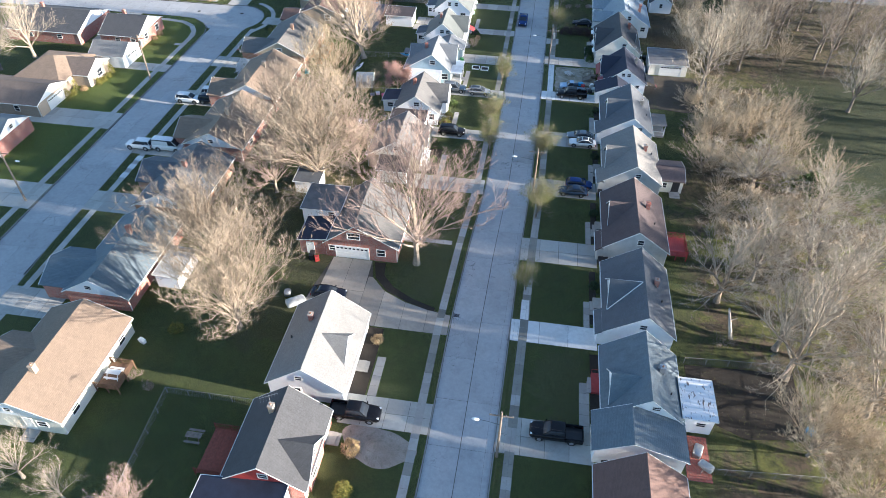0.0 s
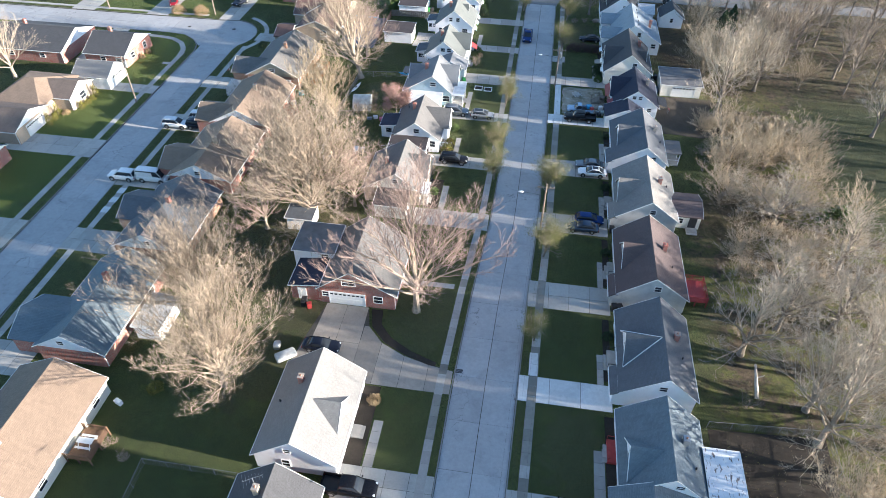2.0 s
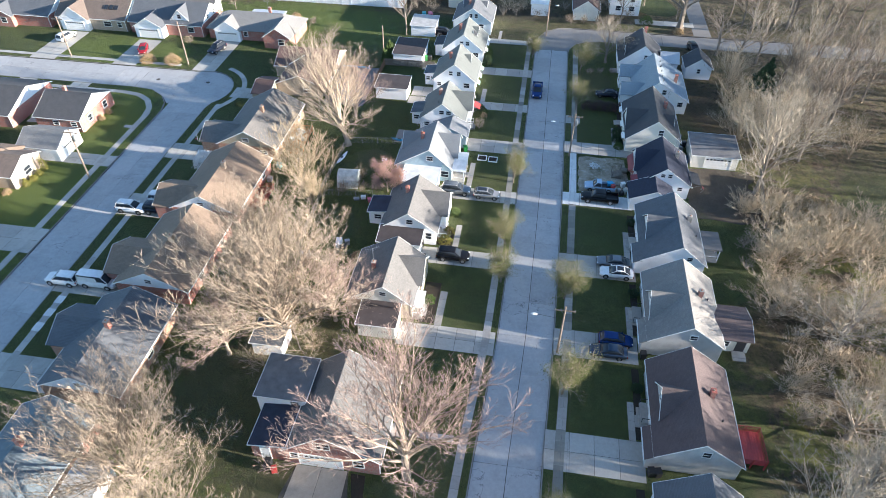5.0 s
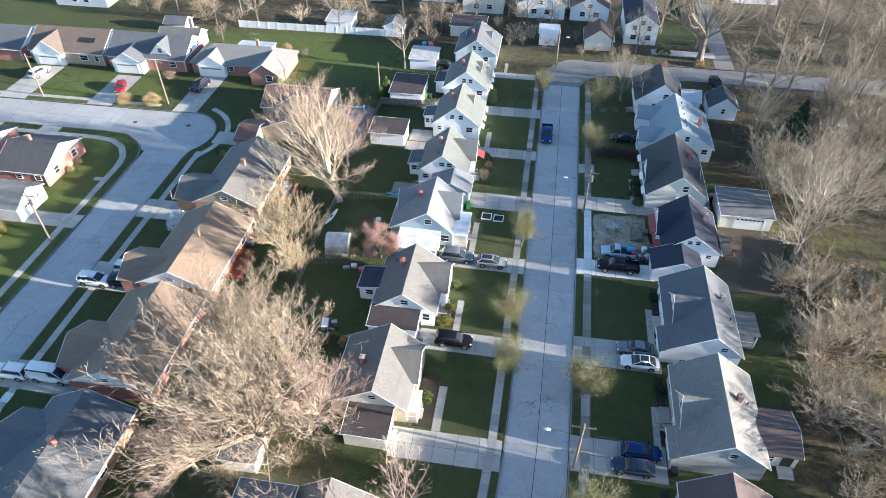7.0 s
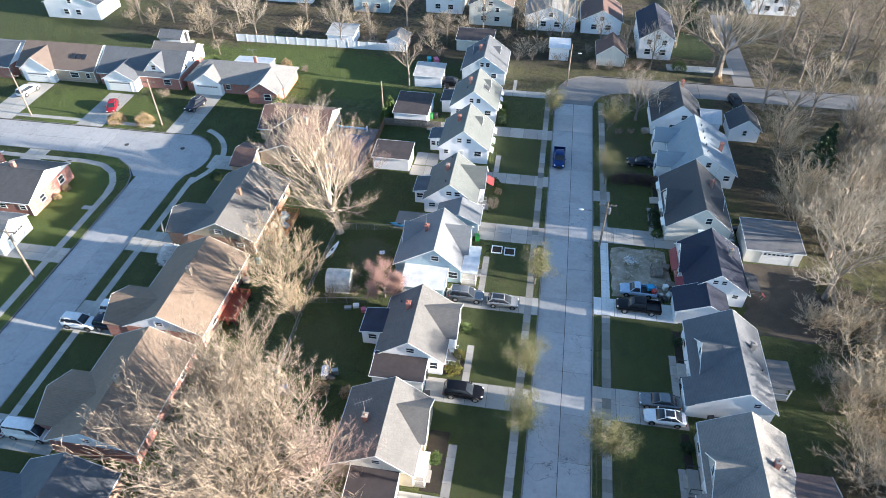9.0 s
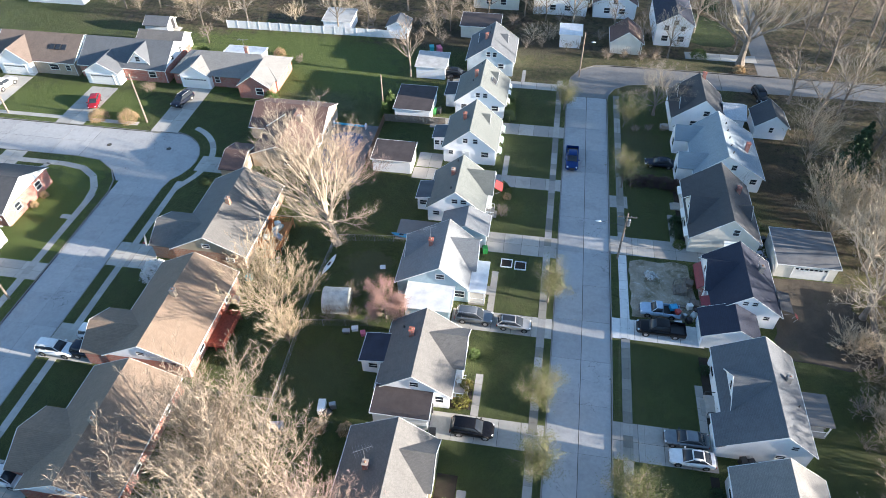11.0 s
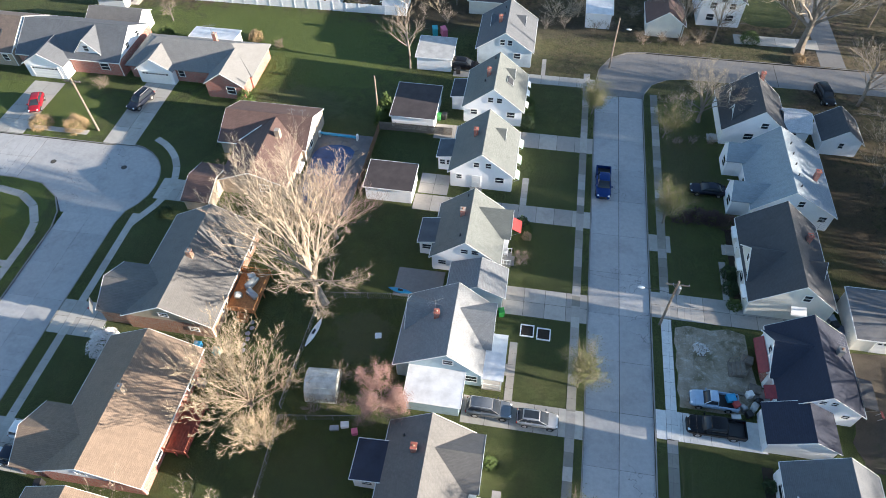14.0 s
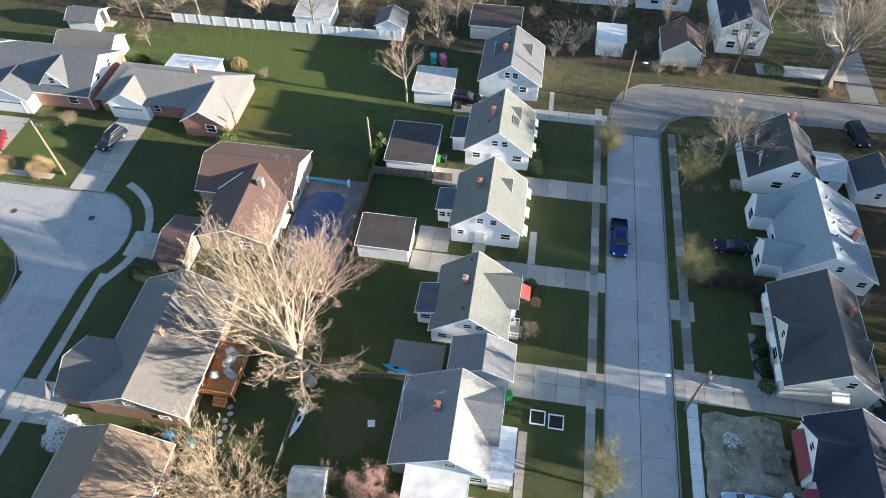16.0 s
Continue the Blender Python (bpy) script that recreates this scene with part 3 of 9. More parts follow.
def shed_block(name, x0, x1, y0, y1, z_lo, z_hi, roof, wall, label, fall="v-", over=0.25, windows=(), doors=(), garages=(), category="garage", group="outbuildings"):
    """A low building with one roof sheet that falls towards fall."""
    cx, cy = (x0 + x1) / 2, (y0 + y1) / 2
    w, l = (x1 - x0) / 2, (y1 - y0) / 2
    h = thing(name, cx, cy, label=label, category=category, group=group)
    zz = {"v-": lambda u, v: z_lo + (z_hi - z_lo) * (v + l) / (2 * l), "v+": lambda u, v: z_hi - (z_hi - z_lo) * (v + l) / (2 * l),
          "u+": lambda u, v: z_hi - (z_hi - z_lo) * (u + w) / (2 * w), "u-": lambda u, v: z_lo + (z_hi - z_lo) * (u + w) / (2 * w)}[fall]
    c = [(-w, -l), (w, -l), (w, l), (-w, l)]
    s = Shape()
    s.add([(u, v, 0) for u, v in c] + [(u, v, zz(u, v)) for u, v in c], [(3, 2, 1, 0), (4, 5, 6, 7), (0, 1, 5, 4), (1, 2, 6, 5), (2, 3, 7, 6), (3, 0, 4, 7)])
    part("wall", s, wall, h)
    r = Shape()
    e = [(u + math.copysign(over, u), v + math.copysign(over, v)) for u, v in c]
    r.sheet([(u, v, zz(u, v) + 0.14) for u, v in e], 0.1)
    part("roof", r, FELT.get(next((k for k, v in ROOF.items() if v is roof), ""), roof), h)
    t = Shape()
    for (a, b), (p, q) in zip(e, e[1:] + e[:1]):
        du, dv = (0.03 if abs(a - p) < 0.01 else 0), (0.03 if abs(b - q) < 0.01 else 0)
        t.sheet([(a - du, b - dv, zz(a, b) + 0.155), (p - du, q - dv, zz(p, q) + 0.155), (p + du, q + dv, zz(p, q) + 0.155), (a + du, b + dv, zz(a, b) + 0.155)], 0.15)
    part("fascia", t, TRIM, h)
    for side, p, z, ww, hh in windows:
        at = {"v-": (p, -l), "v+": (-p, l), "u+": (w, p), "u-": (-w, p)}[side]
        window(h, side, at[0], at[1], z, ww, hh)
    for side, p, colour in doors:
        at = {"v-": (p, -l), "v+": (-p, l), "u+": (w, p), "u-": (-w, p)}[side]
        door(h, side, at[0], at[1], colour=colour, z=0.05)
    for side, p, ww in garages:
        at = {"v-": (p, -l), "v+": (-p, l), "u+": (w, p), "u-": (-w, p)}[side]
        garage_door(h, side, at[0], at[1], ww)
    return h


# ---- trees ----


def grow(seed, height, trunk=0.28, r0=0.3, kids=(7, 7, 6, 5, 4), first=0.5, ratio=(0.6, 0.6, 0.6, 0.62), spread=(1.25, 0.62, 0.6, 0.58, 0.6), rise=(0.12, 0.12, 0.1, 0.08, 0.05), lean=(0, 0), twig=0.0125, stems=1, low=0.5, cuts=(4, 5, 4, 2, 1, 1)):
    """Branch pieces (level, p0, p1, r0, r1) of a bare tree, level by level; first: the limbs' length as a share of the height."""
    rng = np.random.default_rng(seed)
    unit = lambda a: a / np.maximum(np.linalg.norm(a, axis=1, keepdims=True), 1e-6)
    P = np.zeros((stems, 3))
    P[:, :2] = rng.normal(0, 0.25 if stems > 1 else 0, (stems, 2))
    D = unit(np.c_[rng.normal(lean[0], 0.04 if stems == 1 else 0.28, stems), rng.normal(lean[1], 0.04 if stems == 1 else 0.28, stems), np.ones(stems)])
    Ln, R = np.full(stems, height * trunk), np.full(stems, r0)
    levels = []
    for lev in range(len(kids) + 1):
        k = cuts[lev]
        last = lev == len(kids)
        n = len(P)
        pts, dirs, d = [P], [], D
        for s in range(k):
            d = unit(d + rng.normal(0, 0.05 if lev == 0 else 0.1, (n, 3)) + np.array([0, 0, rise[lev - 1] * 0.35 if lev else 0.0]))
            pts.append(pts[-1] + d * (Ln / k)[:, None])
            dirs.append(d)
        end = 0.75 if lev == 0 else 0.4
        for s in range(k):
            ra, rb = R * (1 - (1 - end) * s / k), R * (1 - (1 - end) * (s + 1) / k)
            levels.append((lev, pts[s], pts[s + 1], ra, rb))
        if last:
            tips = pts[-1]
            break
        c = kids[lev]
        P2, D2, L2, R2 = [], [], [], []
        for j in range(c):
            lo = low if lev == 0 else 0.12
            f = np.clip(lo + (1 - lo) * (j + rng.uniform(0, 1, n)) / c, 0, 0.999)
            i = np.minimum((f * k).astype(int), k - 1)
            a = np.array([pts[q][m] for m, q in enumerate(i)])
            b = np.array([pts[q + 1][m] for m, q in enumerate(i)])
            dd = np.array([dirs[q][m] for m, q in enumerate(i)])
            t = (f * k - i)[:, None]
            side = unit(np.cross(dd, rng.normal(0, 1, (n, 3))))
            sp = spread[lev] * rng.uniform(0.6, 1.35, n)
            if lev == 0:
                ang = 2 * np.pi * (j * 0.618 + rng.uniform(-0.1, 0.1, n))
                side = np.c_[np.cos(ang), np.sin(ang), np.zeros(n)]
                sp = sp * (1.35 - 0.8 * (f - lo) / (1 - lo))
            P2.append(a + (b - a) * t)
            D2.append(unit(dd + side * sp[:, None] + np.array([0, 0, rise[lev]])))
            L2.append(np.full(n, height * first) * rng.uniform(0.75, 1.15, n) if lev == 0 else Ln * ratio[lev - 1] * rng.uniform(0.65, 1.2, n) * (1.15 - 0.5 * f))
            R2.append(np.maximum(R * (1 - (1 - end) * f) * (0.46 if lev else 0.5), twig))
        P, D, Ln, R = np.concatenate(P2), np.concatenate(D2), np.concatenate(L2), np.concatenate(R2)
    return levels, tips


def limbs(name, levels, pick, sides):
    """Tapered rods for the levels picked."""
    V, F, n0 = [], [], 0
    for lev, a, b, ra, rb in levels:
        if not pick(lev):
            continue
        n = sides(lev)
        d = b - a
        d = d / np.maximum(np.linalg.norm(d, axis=1, keepdims=True), 1e-6)
        e = np.cross(d, np.array([0.31, 0.52, 0.79]) if n > 2 else np.random.default_rng(lev).normal(0, 1, d.shape))
        e = e / np.maximum(np.linalg.norm(e, axis=1, keepdims=True), 1e-6)
        g = np.cross(d, e)
        m = len(a)
        rows = []
        for q in range(n):
            co, si = math.cos(2 * math.pi * q / n), math.sin(2 * math.pi * q / n)
            w = e * co + g * si
            rows += [a + w * ra[:, None], b + w * rb[:, None]]
        V.append(np.stack(rows, 1).reshape(-1, 3))
        base = n0 + np.arange(m)[:, None] * (2 * n)
        for q in range(n if n > 2 else 1):
            p = (q + 1) % n
            F.append(base + np.array([[2 * q, 2 * p, 2 * p + 1, 2 * q + 1]]))
        n0 += m * 2 * n
    me = bpy.data.meshes.new(name)
    me.from_pydata(np.concatenate(V), [], np.concatenate(F).tolist())
    return me


def ascend(seed, height, reach, fork=0.18, stems=9, kids=(11, 8, 6, 3), r0=0.35, lean=(0.0, 0.0), twig=0.011, flat=0.86, up=0.22, open_up=0.3, cuts=(9, 5, 3, 2, 1), ratio=(0.5, 0.52, 0.58, 0.75), angle=0.6, ragged=0.22):
    """Branch pieces (level, p0, p1, r0, r1) of a bare tree: a short trunk, limbs that rise and spread to a dome, and their side branches.
    fork: height share of the lowest limb; open_up: height share of the dome's rim; angle: that of the side branches, in radians."""
    rng = np.random.default_rng(seed)
    unit = lambda a: a / np.maximum(np.linalg.norm(a, axis=-1, keepdims=True), 1e-6)
    tilt = np.array([lean[0], lean[1], 0.0])
    i = np.arange(stems)
    p = (1 - i / max(stems - 1, 1)) ** 0.75
    polar, phi = p * flat * math.pi / 2, i * 2.39996 + rng.normal(0, 0.3, stems) + seed
    rho = reach * np.sin(polar) * rng.uniform(1.05 - ragged, 1.05, stems)
    top = height * (open_up + (1 - open_up) * np.cos(polar)) * rng.uniform(0.92, 1.03, stems)
    end = np.c_[rho * np.cos(phi), rho * np.sin(phi), top] + tilt * top[:, None]
    low = height * (fork + (1 - p) * 0.2)
    start = np.c_[np.zeros((stems, 2)), low] + tilt * low[:, None]
    bend = start + (end - start) * np.array([0.42, 0.42, 0.58]) + rng.normal(0, 0.03 * height, (stems, 3)) * np.array([1, 1, 0.4])
    k = cuts[0]
    f = np.linspace(0, 1, k + 1)[None, :, None]
    pts = start[:, None] * (1 - f) ** 2 + 2 * bend[:, None] * f * (1 - f) + end[:, None] * f ** 2
    pts[:, 1:] += np.cumsum(rng.normal(0, 0.008 * height, (stems, k, 3)), axis=1) * 0.6
    rad = r0 * (0.5 - 0.1 * p)[:, None] * (1 - 0.84 * np.linspace(0, 1, k + 1)[None, :] ** 0.8)
    n0 = 6
    zt = np.linspace(0, low.max(), n0 + 1)
    trunk = np.c_[np.zeros((n0 + 1, 2)), zt] + tilt * zt[:, None] + np.c_[rng.normal(0, 0.03, (n0 + 1, 2)), np.zeros(n0 + 1)]
    rt = r0 * (1 - 0.45 * zt / zt[-1])
    rt[0] *= 1.35
    levels = [(0, trunk[j:j + 1], trunk[j + 1:j + 2], rt[j:j + 1], rt[j + 1:j + 2]) for j in range(n0)]
    levels += [(1, pts[:, j], pts[:, j + 1], rad[:, j], rad[:, j + 1]) for j in range(k)]
    length = np.linalg.norm(np.diff(pts, axis=1), axis=2).sum(1)
    for lev, c in enumerate(kids):
        n, k = len(pts), pts.shape[1] - 1
        P, D, R, L = [], [], [], []
        for j in range(c):
            lo = 0.22 if lev == 0 else 0.1
            f = np.clip(lo + (1 - lo) * (j + rng.uniform(0, 1, n)) / c, 0, 0.995)
            q = np.minimum((f * k).astype(int), k - 1)
            t = f * k - q
            a, b = pts[np.arange(n), q], pts[np.arange(n), q + 1]
            d = unit(b - a)
            e = unit(np.cross(d, np.array([0.21, 0.37, 0.9])))
            g = np.cross(d, e)
            az = (j * 2.39996 + rng.normal(0, 0.5, n))[:, None]
            w = (angle * rng.uniform(0.6, 1.3, n))[:, None]
            P.append(a + (b - a) * t[:, None])
            D.append(unit(d * np.cos(w) + (e * np.cos(az) + g * np.sin(az)) * np.sin(w) + np.array([0, 0, up])))
            R.append(np.maximum((rad[np.arange(n), q] * (1 - t) + rad[np.arange(n), q + 1] * t) * 0.56, twig))
            L.append(length * ratio[lev] * (1.08 - 0.5 * f) * rng.uniform(0.65, 1.25, n))
        P, D, R, length = np.concatenate(P), np.concatenate(D), np.concatenate(R), np.concatenate(L)
        k = cuts[lev + 1]
        rows, d = [P], D
        for j in range(k):
            d = unit(d + rng.normal(0, 0.055, d.shape) + np.array([0, 0, up * 0.3]))
            rows.append(rows[-1] + d * (length / k)[:, None])
        pts = np.stack(rows, 1)
        rad = np.maximum(R[:, None] * (1 - 0.65 * np.linspace(0, 1, k + 1)[None, :]), twig * 0.6)
        levels += [(lev + 2, pts[:, j], pts[:, j + 1], rad[:, j], rad[:, j + 1]) for j in range(k)]
    return levels


def rooted_tree(name, label, bark_a, bark_b, seed, height, reach, group="bare trees", category="tree", **kw):
    """A bare tree: trunk with main limbs, and the crown of branches and twigs."""
    levels = ascend(seed, height, reach, **kw)
    t = thing(name, 0, 0, label=label, category=category, group=group)
    part("trunk", limbs("trunk", levels, lambda q: q <= 1, lambda q: 7 if q == 0 else 5), bark_a, t, smooth=True)
    part("crown", limbs("crown", levels, lambda q: q > 1, lambda q: 3 if q == 2 else 2), bark_b, t)
    return t


def flakes(name, centres, size, seed, flat=0.0, count=1, jitter=0.2):
    """Small leaf blades, two triangles each, about the centres."""
    rng = np.random.default_rng(seed)
    c = np.repeat(np.asarray(centres, float), count, axis=0)
    c = c + rng.normal(0, jitter, c.shape)
    n = len(c)
    a = rng.normal(0, 1, (n, 3))
    a[:, 2] *= 1 - flat
    a /= np.linalg.norm(a, axis=1, keepdims=True)
    b = np.cross(a, rng.normal(0, 1, (n, 3)))
    b /= np.maximum(np.linalg.norm(b, axis=1, keepdims=True), 1e-6)
    s = (size * rng.uniform(0.6, 1.4, n))[:, None]
    v = np.stack([c - a * s, c + b * s * 0.55, c + a * s, c - b * s * 0.55], 1).reshape(-1, 3)
    f = (np.arange(n)[:, None] * 4 + np.arange(4)).tolist()
    me = bpy.data.meshes.new(name)
    me.from_pydata(v, [], f)
    return me


def make_tree(name, label, bark_a, bark_b, seed, height, leaf=None, leaf_size=0.1, leaf_count=1, group="bare trees", category="tree", **kw):
    levels, tips = grow(seed, height, **kw)
    t = thing(name, 0, 0, label=label, category=category, group=group)
    tr = limbs("trunk", levels, lambda q: q <= 1, lambda q: 8 if q == 0 else 6)
    part("trunk", tr, bark_a, t, smooth=True)
    part("crown", limbs("crown", levels, lambda q: q > 1, lambda q: 4 if q == 2 else 3 if q == 3 else 2), bark_b, t)
    if leaf:
        part("leaves", flakes("leaves", tips, leaf_size, seed, count=leaf_count, jitter=0.22), leaf, t)
    return t


def bush(name, x, y, rx, ry, h, material, label, seed, n=700, size=0.11, category="bush", group="garden bushes", z=0.0):
    """A rounded, uneven shrub of many small leaves on a few stems."""
    rng = np.random.default_rng(seed)
    d = rng.normal(0, 1, (n, 3))
    d /= np.linalg.norm(d, axis=1, keepdims=True)
    d[:, 2] = np.abs(d[:, 2]) * 1.0 - 0.12
    lump = 1 + 0.16 * np.sin(d[:, 0] * 5 + seed) * np.cos(d[:, 1] * 6 + seed * 2) + rng.normal(0, 0.07, n)
    rad = lump * rng.uniform(0.72, 1.0, n)
    c = d * rad[:, None] * np.array([rx, ry, h])
    c[:, 2] = np.maximum(c[:, 2] + 0.1, 0.03)
    t = thing(name, x, y, label=label, category=category, group=group, z=z)
    s = Shape()
    s.tube((0, 0, 0), (rx * 0.1, 0, h * 0.7), 0.05, 0.02, 6)
    part("stem", s, BARK_GREY, t)
    part("leaves", flakes("leaves", c, size, seed, jitter=0.03), material, t)
    return t


def bare_shrub(name, x, y, h, r, label, seed, material=None, kids=(6, 5, 4), stems=5, group="bare shrubs"):
    levels, tips = grow(seed, h, 0.4, 0.035, kids, 0.45, twig=0.013, stems=stems, low=0.2)
    t = thing(name, x, y, label=label, category="shrub", group=group)
    part("stem", limbs("stem", levels, lambda q: q <= 1, lambda q: 4), material or BARK_TAN, t)
    part("crown", limbs("crown", levels, lambda q: q > 1, lambda q: 2), material or BARK_TAN, t)
    return t


# ---- vehicles ----
def wheel(parent, x, y, r=0.34, w=0.22):
    def tyre():
        s = Shape()
        s.tube((0, -w / 2, 0), (0, w / 2, 0), r, r, 18)
        return s.mesh("tyre", bevel=0.02)

    def rim():
        s = Shape()
        s.tube((0, -w / 2 - 0.012, 0), (0, w / 2 + 0.012, 0), r * 0.62, r * 0.62, 14)
        return s.mesh("rim")
    t = part("wheel", shared(("tyre", r, w), tyre), TYRE, parent, m=pose(x, y, r))
    part("rim", shared(("rim", r, w), rim), RIM, t)


def loft(s, stations, n=20, p=0.42):
    """Rounded sections (x, half width, bottom, top) along a vehicle, closed at both ends."""
    bend = lambda c: math.copysign(abs(c) ** p, c)
    base, m = len(s.v), len(stations)
    for x, hw, z0, z1 in stations:
        s.v += [(x, hw * bend(math.cos(2 * math.pi * k / n)), (z0 + z1) / 2 + (z1 - z0) / 2 * bend(math.sin(2 * math.pi * k / n))) for k in range(n)]
    s.f += [(base + i * n + k, base + i * n + (k + 1) % n, base + (i + 1) * n + (k + 1) % n, base + (i + 1) * n + k) for i in range(m - 1) for k in range(n)]
    s.f += [tuple(base + k for k in range(n - 1, -1, -1)), tuple(base + (m - 1) * n + k for k in range(n))]
    return s


DIMS = {"sedan": (4.75, 1.84, 1.44), "hatch": (4.35, 1.8, 1.5), "suv": (4.85, 1.94, 1.76), "van": (5.5, 2.02, 2.2), "pickup": (5.9, 2.04, 1.9), "old_pickup": (5.0, 1.9, 1.7)}
CABS = {"sedan": (-1.85, 1.05, -1.0, 0.1), "hatch": (-2.05, 1.1, -1.5, 0.15), "suv": (-2.3, 1.15, -1.95, 0.3), "van": (-2.66, 1.95, -2.5, 1.05), "pickup": (-1.0, 1.5, -0.8, 0.7), "old_pickup": (-0.3, 1.15, -0.15, 0.55)}
BELTS = {"sedan": (0.93, 0.84), "hatch": (0.98, 0.9), "suv": (1.1, 1.04), "van": (1.22, 1.12), "pickup": (1.14, 1.12), "old_pickup": (1.02, 1.0)}


def car(kind, paint, x, y, yaw, label, z=0.0, rails=False, sunroof=False):
    """A parked vehicle that faces yaw (0: along +x)."""
    L, W, H = DIMS[kind]
    truck = kind in ("pickup", "old_pickup")
    word = {"sedan": "sedan_car", "hatch": "hatchback_car", "suv": "sport_utility_car", "van": "van"}.get(kind, "pickup_truck")
    c = thing(word, x, y, yaw, z, label, "truck" if truck else "van" if kind == "van" else "car", "parked vehicles")
    col = PAINT[paint]
    a, w = L / 2, W / 2
    belt, hood = BELTS[kind]
    c0, c1, r0, r1 = CABS[kind]
    low = 0.34 if truck else 0.24
    tail = [(c0 - 0.02, 0.96 * w, low, belt - 0.02), (c0 + 0.12, w, low, belt)] if truck else \
        [(-a, 0.66 * w, 0.42, belt - 0.26), (-a + 0.07, 0.86 * w, 0.34, belt - 0.1), (-a + 0.28, 0.96 * w, 0.26, belt - 0.03), (-a + 0.8, w, low, belt)]
    s = Shape()
    loft(s, tail + [(0, w, low, belt), (c1 - 0.2, w, low, belt - 0.01), (c1 + 0.15, 0.99 * w, low, hood + 0.03), (a - 0.75, 0.97 * w, low + 0.02, hood - 0.02), (a - 0.35, 0.93 * w, 0.28, hood - 0.07), (a - 0.12, 0.85 * w, 0.34, hood - 0.16), (a, 0.68 * w, 0.42, hood - 0.28)])
    part("body", s, col, c, smooth=True)
    rz = H - 0.03
    g = Shape()
    loft(g, [(c0, 0.8 * w, belt - 0.2, belt + 0.03), (r0, 0.8 * w, belt - 0.2, rz - 0.03), ((r0 + r1) / 2, 0.82 * w, belt - 0.2, rz), (r1, 0.81 * w, belt - 0.2, rz - 0.04), (c1, 0.84 * w, belt - 0.2, belt + 0.03)], 20, 0.5)
    part("glass", g, GLASS, c, smooth=True)
    r = Shape()
    loft(r, [(r0 - 0.08, 0.6 * w, rz - 0.1, rz - 0.02), (r0 + 0.05, 0.68 * w, rz - 0.1, H - 0.01), ((r0 + r1) / 2, 0.7 * w, rz - 0.1, H + 0.015), (r1 - 0.05, 0.68 * w, rz - 0.1, H - 0.01), (r1 + 0.06, 0.6 * w, rz - 0.12, rz - 0.03)], 16, 0.6)
    part("roof", r, col, c, smooth=True)
    if sunroof:
        b = Shape()
        b.slope_box(r0 + 0.05, r1 - 0.05, -0.45, 0.45, H - 0.02, H + 0.025, 0.05, 0.05, 0.05)
        part("sunroof", b, GLASS, c)
    for sy in (-1, 1):
        xs = [(c0 + 0.03, r0), (c1 - 0.02, r1)] + ([] if truck and L < 5.5 else [((c0 + c1) / 2 - 0.15,) * 2])
        if kind in ("suv", "van", "hatch"):
            xs.append((c0 + 0.75, r0 + 0.55))
        for xb, xt in xs:
            q = Shape()
            q.tube((xb, sy * 0.83 * w, belt - 0.03), (xt, sy * 0.68 * w, rz - 0.02), 0.05, 0.04, 6)
            part("pillar", q, col, c)
    if kind == "van":
        for sy in (-1, 1):
            q = Shape()
            y0, y1 = sorted((sy * 0.8 * w, sy * 0.86 * w))
            q.slope_box(-2.5, 0.35, y0, y1, belt - 0.05, rz - 0.16, 0.08, 0.0, 0.02)
            part("side_panel", q, col, c, bevel=0.015)
    if truck:
        for sy in (-1, 1):
            b = Shape()
            b.box(-a + 0.02, c0 - 0.03, min(sy * w, sy * (w - 0.16)), max(sy * w, sy * (w - 0.16)), 0.42, belt - 0.03)
            part("bed_side", b, col, c, bevel=0.04)
        b = Shape()
        b.box(-a, -a + 0.09, -w + 0.06, w - 0.06, 0.5, belt - 0.05)
        part("tailgate", b, col, c, bevel=0.02)
        b = Shape()
        b.box(-a + 0.09, c0 - 0.04, -w + 0.16, w - 0.16, 0.56, 0.64)
        part("bed_floor", b, BLACK_PLASTIC, c)
    big = 0.39 if kind in ("pickup", "suv", "van") else 0.33
    for sy in (-1, 1):
        b = Shape()
        loft(b, [(a - 0.34, 0.1, hood - 0.27, hood - 0.11), (a - 0.06, 0.14, hood - 0.3, hood - 0.17)], 10)
        part("headlight", b, LAMP_CLEAR, c, m=pose(0, sy * (0.8 * w - 0.13), 0))
        b = Shape()
        b.box(-a - 0.01, -a + 0.14, -0.08, 0.08, belt - 0.42, belt - 0.16)
        part("tail_light", b, LAMP_RED, c, m=pose(0.02, sy * (0.78 * w if not truck else w - 0.09), 0), bevel=0.02)
        b = Shape()
        b.slope_box(-0.08, 0.1, -0.11, 0.11, 0, 0.17, 0.03, 0.03, 0.02)
        part("mirror", b, col, c, m=pose(c1 - 0.32, sy * (w + 0.06), belt - 0.03), bevel=0.02)
        for wx in (-L * 0.29, L * 0.31):
            b = Shape()
            b.tube((0, -0.12, 0), (0, 0.12, 0), big + 0.07, n=20)
            part("wheel_arch", b, BLACK_PLASTIC, c, m=pose(wx, sy * (w - 0.118), big + 0.03))
            wheel(c, wx, sy * (w - 0.09), big)
        if rails:
            b = Shape()
            b.pipe([(r0 + 0.05, sy * 0.6 * w, H - 0.02), (r0 + 0.2, sy * 0.6 * w, H + 0.06), (r1 - 0.25, sy * 0.6 * w, H + 0.06), (r1 - 0.1, sy * 0.6 * w, H - 0.02)], 0.025)
            part("roof_rail", b, GALV, c)
    b = Shape()
    b.box(a - 0.1, a + 0.012, -0.5, 0.5, 0.44, hood - 0.26)
    part("grille", b, BLACK_PLASTIC, c, bevel=0.02)
    b = Shape()
